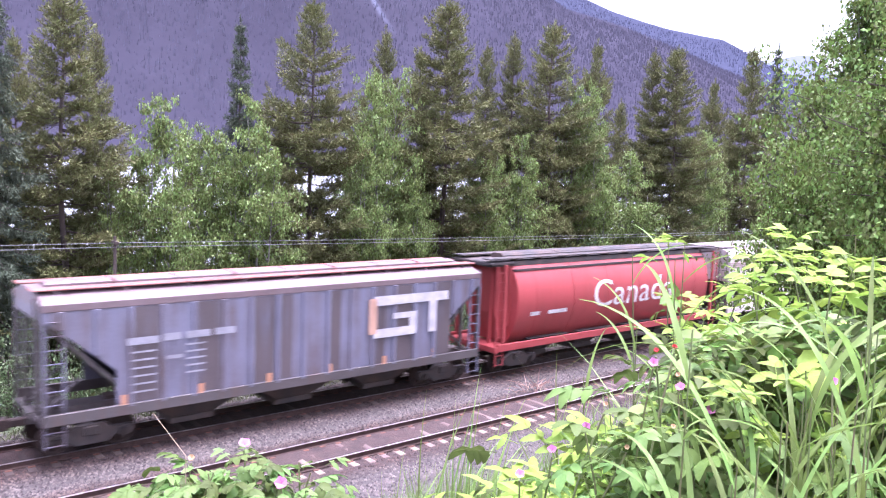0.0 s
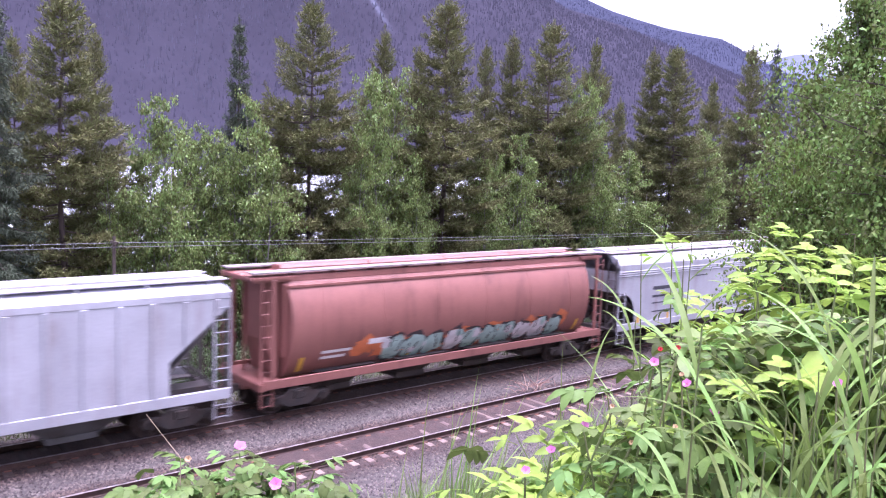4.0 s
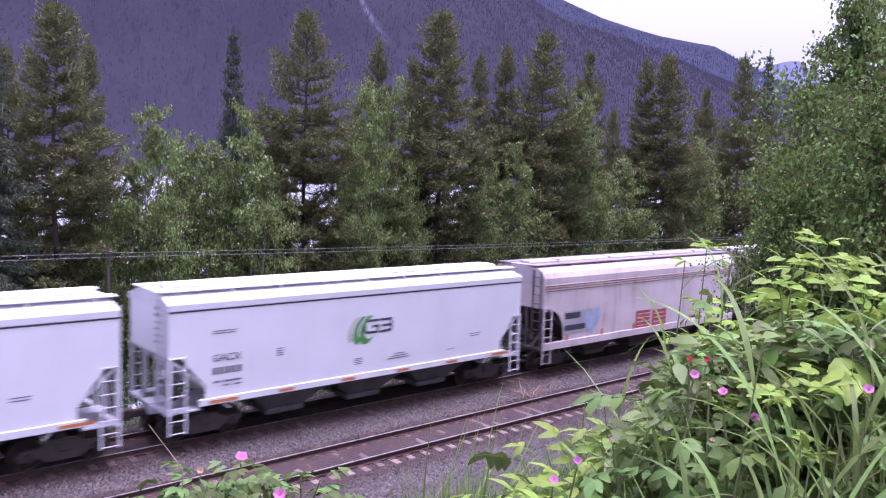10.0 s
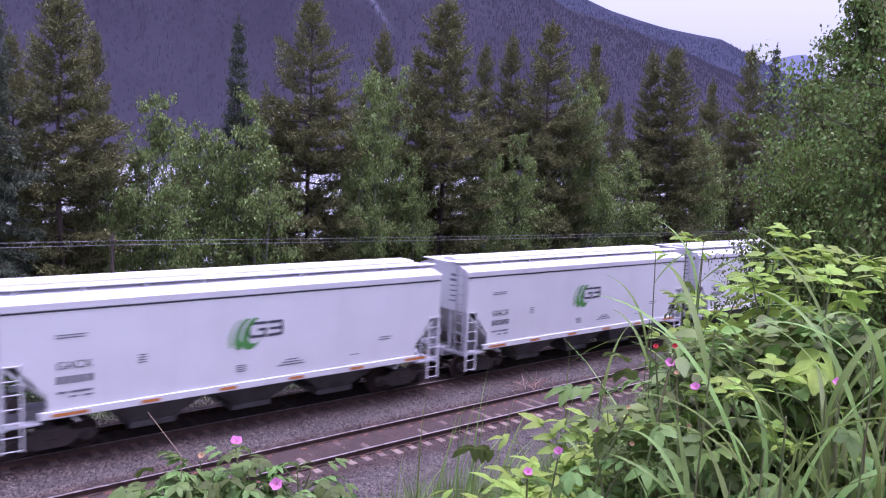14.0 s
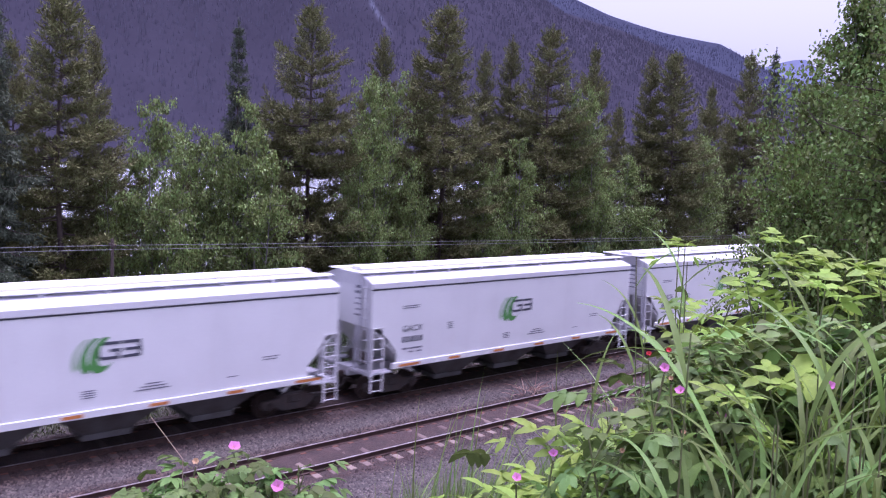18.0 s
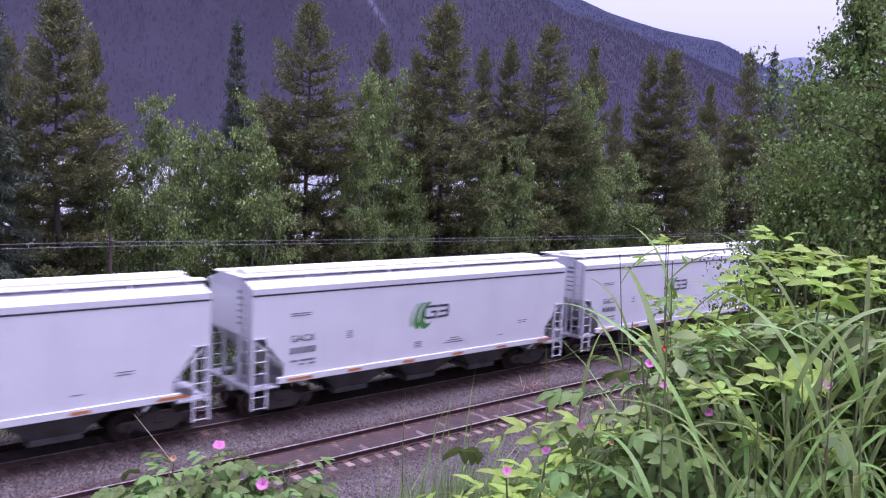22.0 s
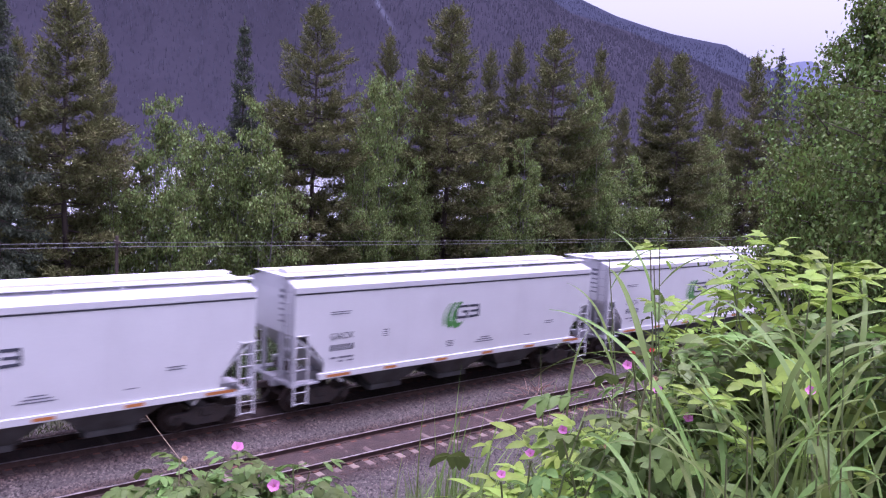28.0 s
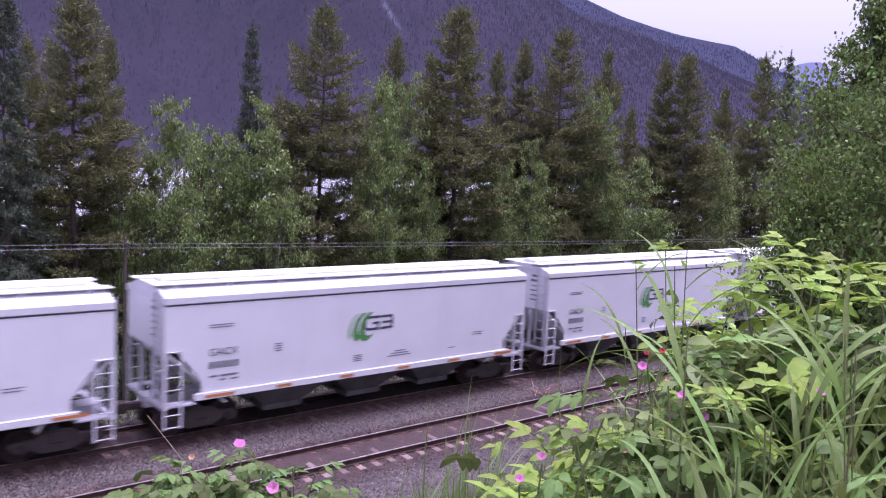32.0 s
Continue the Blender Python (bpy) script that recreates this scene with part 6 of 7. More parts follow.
def compound(seed, size, pairs, ratio):
    """A compound leaf: a stalk, a leaflet at its end and pairs along it."""
    rnd = random.Random(seed)
    bm = bmesh.new()
    L = size * (0.7 + 0.35 * pairs)
    tube(bm, [(0, 0, 0), (L * 0.5, 0, 0.06 * L), (L, 0, 0.03 * L)], size * 0.022, 4, size * 0.012)
    leaflet(bm, Matrix.Translation((L, 0, 0.03 * L)) @ pose(0, 0, 0, rnd.uniform(-8, 8), 8, rnd.uniform(-8, 8)), size, size * ratio, 0.25, rnd.uniform(0.15, 0.4))
    for p in range(pairs):
        u = 0.42 + 0.48 * p / max(1, pairs - 1) if pairs > 1 else 0.75
        for s in (-1, 1):
            m = Matrix.Translation((L * u, 0, 0.05 * L)) @ pose(0, 0, 0, s * rnd.uniform(-12, 20), rnd.uniform(0, 18), s * rnd.uniform(48, 68))
            leaflet(bm, m, size * rnd.uniform(0.75, 0.95), size * ratio * rnd.uniform(0.8, 0.95), 0.25, rnd.uniform(0.15, 0.45))
    me = mesh_of("leaf", right(bm))
    me.shade_smooth()
    return me


BERRY_LEAVES = [compound(k, 0.075, 1 + k % 2, 0.62) for k in range(4)]
ROSE_LEAVES = [compound(10 + k, 0.040, 2 + k % 2, 0.62) for k in range(3)]
YOUNG_LEAVES = [compound(20 + k, 0.050, 1 + k % 2, 0.50) for k in range(3)]
for group_of, mat in ((BERRY_LEAVES, LEAF_DEEP), (ROSE_LEAVES, LEAF_ROSE), (YOUNG_LEAVES, LEAF_BRIGHT)):
    for me in group_of:
        me.materials.append(mat)
BERRY_BRIGHT = [me.copy() for me in BERRY_LEAVES]
for me in BERRY_BRIGHT:
    me.materials.clear()
    me.materials.append(LEAF_BRIGHT)


def flower_mesh(r, petals, mat, droop=0.25):
    bm = bmesh.new()
    for k in range(petals):
        a = 2 * math.pi * k / petals
        m = Matrix.Rotation(a, 4, "Z") @ pose(0, 0, 0, 0, -droop * 57, 0)
        n = 5
        mid = [bm.verts.new(m @ Vector((r * u, 0, 0.16 * r * math.sin(u * 3)))) for u in (j / n for j in range(n + 1))]
        for s in (-1, 1):
            edge = [bm.verts.new(m @ Vector((r * u * 0.97, s * r * 0.62 * math.sin(min(1, u * 1.15) * math.pi * 0.62) ** 1.2, 0.1 * r + 0.05 * r * u))) for u in (j / n for j in range(n + 1))]
            for j in range(n):
                bm.faces.new((mid[j], mid[j + 1], edge[j + 1], edge[j]))
    me = mesh_of("flower", right(bm))
    me.materials.append(mat)
    me.shade_smooth()
    return me


ROSE_FLOWER, RED_FLOWER, OLD_FLOWER = flower_mesh(0.024, 5, PETAL, 0.75), flower_mesh(0.016, 5, REDPETAL, 1.0), flower_mesh(0.015, 6, WITHERED, 0.95)
bm = bmesh.new()
for k in range(14):
    a = k * 2.4
    tube(bm, [(0, 0, 0), (0.006 * math.cos(a), 0.006 * math.sin(a), 0.009)], 0.0012, 3)
STAMENS = mesh_of("stamens", bm)
STAMENS.materials.append(POLLEN)
SWAYING = []
LEVEL = Matrix(((0.999973, 0.006458, -0.003521), (-0.006382, 0.999759, 0.021023), (0.003656, -0.021, 0.999773)))


def spot(turn, tilt, away):
    """A place seen from the eye: degrees from the straight view across the tracks, degrees up, metres."""
    a, b = radians(turn), radians(tilt)
    return EYE + LEVEL @ Vector((math.sin(a) * math.cos(b), math.cos(a) * math.cos(b), math.sin(b))) * away


def flower_on(plant, at, mesh, facing, name="flower", label="", scale=1.0):
    q = facing.to_track_quat("Z", "Y").to_matrix().to_4x4()
    ob = part_of(name, mesh, None, plant, label, Matrix.Translation(at) @ q @ Matrix.Diagonal((scale, scale, scale, 1)))
    if mesh is ROSE_FLOWER:
        part_of("stamens", STAMENS, None, ob, "yellow stamens")
    return ob


def cane(name, label, category, tip, base, leaves, count, seed, bright=0.3, scale=1.0, group="", top_young=True, sway=1.0, spread=1.0, start=0.22):
    """A leafy cane from the ground to its tip, one stem with single leaves as parts."""
    rnd = random.Random(seed)
    plant = thing(name, label, category, Matrix.Translation(base), group)
    d = tip - base
    bow = Vector((rnd.uniform(-0.08, 0.08), rnd.uniform(-0.08, 0.08), 0.05))
    def at(u):
        return d * u + bow * (4 * u * (1 - u))
    bm = bmesh.new()
    tube(bm, [at(k / 7) for k in range(8)], 0.0045 * scale, 6, 0.0022)
    part("stem", bm, STEM, plant)
    for k in range(count):
        u = start + (0.98 - start) * (k + rnd.uniform(-0.3, 0.3)) / count
        u = min(0.99, max(0.1, u))
        young = u > 0.90 and top_young
        a = k * 2.4 + rnd.uniform(-0.5, 0.5)
        lift = rnd.uniform(-0.1, 0.55) + (0.6 if young else 0)
        x = Vector((math.cos(a), math.sin(a), lift)).normalized()
        z = (Vector((0, 0, 1)) - x * x.z).normalized()
        y = z.cross(x)
        m = Matrix((x, y, z)).transposed().to_4x4() @ pose(0, 0, 0, rnd.uniform(-40, 40), rnd.uniform(0, 48), 0)
        s = scale * rnd.uniform(0.75, 1.2) * (1.05 if young else 1.0)
        if young:
            me = rnd.choice(YOUNG_LEAVES)
        elif leaves is BERRY_LEAVES and rnd.random() < bright * (0.3 + u):
            me = rnd.choice(BERRY_BRIGHT)
        else:
            me = rnd.choice(leaves)
        out = x * rnd.uniform(0.0, 0.07) * spread
        part_of("leaf", me, None, plant, m=Matrix.Translation(at(u) + out) @ m @ Matrix.Diagonal((s, s, s, 1)))
    if top_young:
        for k in range(4):
            a = k * 1.57 + rnd.uniform(0, 1)
            x = Vector((math.cos(a), math.sin(a), 0.75)).normalized()
            z = (Vector((0, 0, 1)) - x * x.z).normalized()
            m = Matrix((x, z.cross(x), z)).transposed().to_4x4()
            part_of("leaf", rnd.choice(YOUNG_LEAVES), None, plant, m=Matrix.Translation(at(0.985)) @ m @ Matrix.Diagonal((scale * 1.15, scale * 1.15, scale * 1.15, 1)))
    SWAYING.append((plant, base.copy(), sway, d.length, rnd.uniform(0, 6.28), "bush"))
    return plant


def foot(p, back=0.0):
    return Vector((p.x, p.y, ground_z(p.x, p.y) - 0.02))


def crest(turn):
    """How high the bush reaches, in degrees from the eye, along its width."""
    pts = [(46, -24), (49.5, -19), (51, -15.5), (53.5, -12.5), (55.5, -8.0), (57.5, -7.0), (60, -6.5), (62.5, -5.0), (64, -5.2), (68, -5.6), (80, -6)]
    for (a, u), (b, v) in zip(pts, pts[1:]):
        if a <= turn <= b:
            return u + (v - u) * (turn - a) / (b - a)
    return -24 if turn < 46 else -6


BERRY = "raspberry cane with toothed green leaves and pale young tips"
rnd = random.Random(33)
spots = [(56.2, -3.9, 3.0, 0.8), (63.2, -3.4, 2.6, 0.9), (62.0, -5.0, 2.5, 1.0), (65.0, -4.9, 2.4, 1.0), (67.2, -5.0, 2.4, 1.0), (69.0, -5.4, 2.3, 1.0), (60.4, -7.2, 2.7, 1.0), (58.4, -9.0, 2.8, 1.0), (57.0, -10.4, 2.8, 0.95), (66.0, -6.4, 2.2, 1.0), (61.2, -6.4, 2.4, 1.0)]
for k in range(30):
    turn = 52.0 + 19.0 * (k + rnd.random()) / 30
    low = rnd.choice((1.0, 4.0, 8.0, 12.0, 16.0))
    away = rnd.uniform(2.0, 3.2) if low < 6 else rnd.uniform(1.9, 2.6)
    spots.append((turn, crest(turn) - low, away, rnd.uniform(0.85, 1.1) if low < 6 else rnd.uniform(0.65, 0.95)))
for k, (turn, tilt, away, size) in enumerate(spots):
    tip = spot(turn, tilt, away)
    base = foot(tip + Vector((rnd.uniform(-0.15, 0.15), rnd.uniform(-0.15, 0.15), 0)))
    if tip.z - base.z < 0.3:
        continue
    cane("raspberry_bush", BERRY, "bush", tip, base, BERRY_LEAVES, 24 if k < 11 else 20, 100 + k, 0.3 if k < 11 else 0.04, size * 1.0, "raspberry canes on the bank", sway=1.0)

ROSE = "wild rose with small leaves and pink blossoms"
roses = [  # turn, tilt, distance, size, leaves, blossom (r: rose, o: withered, d: red, n: none)
    (24.0, -19.3, 2.6, 0.85, 30, "r"), (21.0, -19.9, 2.6, 0.85, 30, "o"), (18.8, -20.6, 2.55, 0.85, 24, "n"), (22.3, -20.6, 2.5, 0.85, 30, "n"), (20.0, -21.2, 2.5, 0.85, 28, "n"), (23.4, -21.5, 2.5, 0.85, 28, "n"), (29.6, -20.3, 2.6, 0.9, 20, "n"), (28.2, -22.0, 2.5, 1.0, 20, "r"), (30.6, -20.9, 2.6, 0.9, 18, "n"), (27.6, -22.6, 2.5, 1.0, 18, "n"), (19.6, -21.0, 2.55, 0.8, 26, "n"), (21.6, -20.6, 2.55, 0.8, 26, "n"), (24.6, -20.6, 2.55, 0.8, 26, "n"), (25.4, -22.0, 2.5, 0.8, 24, "n"), (20.8, -22.5, 2.45, 0.8, 26, "n"), (22.8, -22.6, 2.45, 0.8, 26, "n"),
    (45.0, -22.5, 2.4, 1.0, 16, "n"), (46.8, -21.8, 2.5, 1.0, 16, "n"), (48.0, -21.0, 2.5, 1.0, 16, "n"), (49.2, -19.6, 2.6, 1.0, 16, "n"), (50.2, -18.8, 2.6, 1.0, 16, "n"), (52.0, -18.0, 2.6, 1.0, 16, "n"), (44.0, -24.3, 2.3, 1.0, 16, "n"),
    (31.4, -21.6, 2.6, 1.0, 9, "n"), (55.4, -12.8, 2.7, 1.0, 14, "r"), (57.3, -14.3, 2.6, 1.0, 14, "r"), (66.6, -13.0, 2.3, 1.0, 14, "r"), (46.0, -21.0, 2.4, 1.0, 14, "r"), (48.2, -19.4, 2.5, 1.0, 12, "r"),
    (50.6, -17.6, 2.7, 1.0, 14, "r"), (59.5, -15.6, 2.4, 1.0, 14, "r"), (55.0, -11.9, 2.8, 1.0, 12, "d"), (56.3, -11.6, 2.8, 1.0, 12, "d"), (56.6, -13.5, 2.6, 1.0, 12, "o"), (57.0, -17.0, 2.5, 1.0, 12, "o"),
    (52.5, -16.0, 2.7, 1.0, 12, "o"), (53.5, -18.5, 2.6, 1.0, 14, "o"), (58.5, -17.0, 2.20, 0.72, 26, "n"), (60.2, -19.0, 2.10, 0.72, 26, "n"), (61.8, -16.5, 2.10, 0.72, 26, "n"), (63.0, -19.5, 2.00, 0.72, 26, "n"), (64.4, -17.5, 2.00, 0.72, 26, "n"), (65.6, -20.5, 1.95, 0.72, 26, "n"), (66.8, -18.0, 2.00, 0.72, 26, "n"), (68.0, -16.0, 2.05, 0.72, 26, "n"), (68.6, -20.0, 1.95, 0.72, 26, "n"), (62.4, -21.5, 1.95, 0.72, 26, "n"), (57.2, -20.5, 2.20, 0.72, 26, "n"), (59.2, -22.0, 2.10, 0.72, 26, "n"), (51.5, -21.0, 2.5, 1.0, 14, "n"), (49.4, -22.5, 2.4, 1.1, 14, "n"), (47.2, -23.5, 2.3, 1.1, 14, "n"), (54.6, -21.5, 2.3, 1.1, 14, "n")]
for k, (turn, tilt, away, size, count, kind) in enumerate(roses):
    tip = spot(turn + (1.4 if turn < 27 else 0), tilt + (0.25 if turn < 35 else 0), away if kind == "n" or turn < 44 else 1.95)
    base = foot(tip + Vector((rnd.uniform(-0.12, 0.12), rnd.uniform(-0.1, 0.12), 0)))
    count = int(count * 1.4) if turn < 35 else count
    plant = cane("rose_bush", ROSE if kind == "r" else "wild rose with small toothed green leaves", "bush", tip, base, ROSE_LEAVES, count, 300 + k, 0, size * (1.28 if turn < 35 else 1.25), "wild roses on the bank", kind == "n" and 40 < turn < 56, 1.0, 1.3 if turn < 35 else 2.2, 0.70 if turn < 35 else 0.45)
    if turn < 35:
        SWAYING[-1] = (*SWAYING[-1][:5], "left")
    facing = (EYE - tip).normalized() * 1.1 + Vector((rnd.uniform(-0.5, 0.5), rnd.uniform(-0.5, 0.5), rnd.uniform(0.6, 1.0)))
    if kind != "n":
        mesh = {"r": ROSE_FLOWER, "o": OLD_FLOWER, "d": RED_FLOWER}[kind]
        flower_on(plant, tip - base + Vector((0, 0, 0.012)), mesh, facing, "blossom", {"r": "pink rose blossom", "o": "withered peach blossom", "d": "small red blossom"}[kind], 1.0 if turn < 44 else 0.6)

# tall grass: single blades that arch over
def blade_mesh(seed, length, width, arch):
    rnd = random.Random(seed)
    bm = bmesh.new()
    n, rows = 9, []
    for k in range(n + 1):
        u = k / n
        x, z = arch * length * u ** 2.2, length * (u - 0.55 * arch * u ** 3)
        w = width / 2 * (1 - u ** 2.5) * (0.7 + 0.3 * math.sin(u * 3))
        t = 0.5 * math.sin(u * 2 + seed)
        rows.append([bm.verts.new((x + w * s * math.sin(t) * 0.4, w * s * math.cos(t), z + (0.25 * w if s else 0))) for s in (-1, 0, 1)])
    for a, b in zip(rows, rows[1:]):
        for i in range(2):
            bm.faces.new((a[i], a[i + 1], b[i + 1], b[i]))
    me = mesh_of("blade", right(bm))
    me.materials.append(GRASS)
    me.shade_smooth()
    return me


BLADES = [blade_mesh(k, 1.0, (0.016, 0.021, 0.024, 0.012, 0.018, 0.026)[k], (0.28, 0.6, 0.85, 0.12, 0.42, 1.05)[k]) for k in range(6)]
tufts = [(43.0, -16.4, 3.2, 9, 0.5), (39.4, -17.6, 3.2, 8, 0.45), (41.5, -19.5, 3.0, 10, 0.4), (36.8, -20.5, 3.1, 8, 0.4), (45.2, -19.5, 2.9, 9, 0.4), (50.2, -14.5, 3.0, 8, 0.7), (48.4, -16.5, 3.1, 7, 0.6),
         (42.2, -23.0, 2.6, 9, 0.4), (38.5, -23.5, 2.7, 8, 0.35), (45.5, -24.0, 2.4, 8, 0.4)]
for k, (turn, tilt, away, count, size) in enumerate(tufts):
    tip = spot(turn, tilt, away)
    base = foot(tip)
    high = max(0.35, tip.z - base.z)
    tuft = thing("grass_tuft", "tuft of tall fresh green grass on the bank", "grass", Matrix.Translation(base), "grass tufts on the bank")
    for j in range(count + 13):
        g = high * rnd.uniform(0.95, 1.25)
        part_of("blade", rnd.choice([BLADES[0], BLADES[3], BLADES[3], BLADES[4]]), None, tuft, m=pose(rnd.uniform(-0.07, 0.07), rnd.uniform(-0.07, 0.07), 0, rnd.uniform(-12, 12), rnd.uniform(-6, 10), rnd.uniform(-95, 20)) @ Matrix.Diagonal((g, 0.55 + 0.45 * g, g, 1)))
    SWAYING.append((tuft, base.copy(), 1.15, high, rnd.uniform(0, 6.28), "bush" if turn > 40 else "left"))

def leaf_blade(seed, length, width, rise, bend):
    """A broad grass leaf that leaves its stalk steeply, arches over and hangs at its tip."""
    q = random.Random(seed)
    bm = bmesh.new()
    n, rows, x, z = 14, [], 0.0, 0.0
    for k in range(n + 1):
        u = k / n
        a = radians(rise - bend * u ** 1.4)
        w = width / 2 * min(1.0, 0.45 + 2.2 * u) * (1 - u ** 2.2) + 0.0006
        t = q.uniform(-0.25, 0.25) * 0.4 + 0.9 * u * math.sin(seed * 1.7)
        rows.append([bm.verts.new((x - e * w * math.sin(t) * math.sin(a), e * w * math.cos(t), z + e * w * math.sin(t) * math.cos(a) + (0.22 * w if e else 0))) for e in (-1, 0, 1)])
        x, z = x + length / n * math.cos(a), z + length / n * math.sin(a)
    for a, b in zip(rows, rows[1:]):
        for i in range(2):
            bm.faces.new((a[i], a[i + 1], b[i + 1], b[i]))
    me = mesh_of("leaf_blade", right(bm))
    me.materials.append(GRASS)
    me.shade_smooth()
    return me


STALK_LEAVES = [leaf_blade(k, (0.42, 0.36, 0.50, 0.32, 0.45, 0.55, 0.38, 0.48)[k], (0.012, 0.014, 0.013, 0.010, 0.016, 0.014, 0.011, 0.012)[k], (62, 70, 74, 55, 66, 78, 48, 72)[k], (95, 130, 105, 60, 150, 120, 80, 70)[k]) for k in range(8)]


def grass_stalk(tip, lean, leaves, seed, kinds=STALK_LEAVES, long=1.0):
    """One stalk of tall grass with broad leaves that arch out of it at its joints."""
    q = random.Random(seed)
    base = foot(tip)
    stalk = thing("grass_stalk", "tall stalk of green grass with broad arching leaves", "grass", Matrix.Translation(base), "grass stalks on the bank")
    d = tip - base + Vector((lean * q.uniform(0.02, 0.12), q.uniform(-0.05, 0.05), 0))
    bm = bmesh.new()
    tube(bm, [d * (k / 5) for k in range(6)], 0.0032, 5, 0.0016)
    part("stem", bm, STEM, stalk)
    turn = q.uniform(0, 360)
    for k in range(leaves):
        u = 0.45 + 0.55 * (k + q.uniform(0, 0.6)) / leaves
        g = long * q.uniform(0.75, 1.15)
        turn += 180 + q.uniform(-60, 60)
        part_of("leaf_blade", q.choice(kinds), None, stalk, m=Matrix.Translation(d * min(1.0, u)) @ pose(0, 0, 0, q.uniform(-8, 8), q.uniform(-10, 12), turn) @ Matrix.Diagonal((g, 1, g, 1)))
    SWAYING.append((stalk, base.copy(), 1.15, d.length, q.uniform(0, 6.28), "bush"))


for k in range(28):
    turn = 57.5 + 13.5 * ((k * 0.618) % 1.0) ** 0.8
    grass_stalk(spot(turn, crest(turn) - 2.5 - 13.0 * ((k * 0.379) % 1.0), 1.55 + 0.75 * ((k * 0.27) % 1.0)), rnd.choice((-1, 1)), 5 + k % 3, 700 + k, STALK_LEAVES if turn > 61 else [STALK_LEAVES[3], STALK_LEAVES[6], STALK_LEAVES[7]], 1.0 if turn > 61 else 0.75)
for k, (turn, tilt, away) in enumerate([(55.8, -4.8, 2.5), (57.2, -3.8, 2.5), (57.9, -5.0, 2.6), (54.4, -9.5, 2.6), (51.6, -13.5, 2.8), (68.8, -3.0, 2.7)]):
    grass_stalk(spot(turn, tilt, away), -1, 4, 800 + k, [STALK_LEAVES[3], STALK_LEAVES[6], STALK_LEAVES[7]], 0.7)

for turn0, tilt0, turn1, tilt1, away, label in ((19.4, -16.2, 21.6, -19.2, 2.5, "dry brown flower stalk"),):
    a, c = spot(turn0, tilt0, away), spot(turn1, tilt1, away)
    stalk = thing("dry_stalk", label + " standing among the green plants", "stalk", Matrix.Translation(foot(c)), "dry stalks on the bank")
    o = foot(c)
    bm = bmesh.new()
    tube(bm, [Vector((0, 0, 0)), (c - o) * 0.6, c - o, (a + c) / 2 - o, a - o], 0.0019, 5, 0.001)
    part("stem", bm, STRAW, stalk)
    SWAYING.append((stalk, o, 0.7, 1.2, turn0, "left" if turn0 < 30 else "bush"))


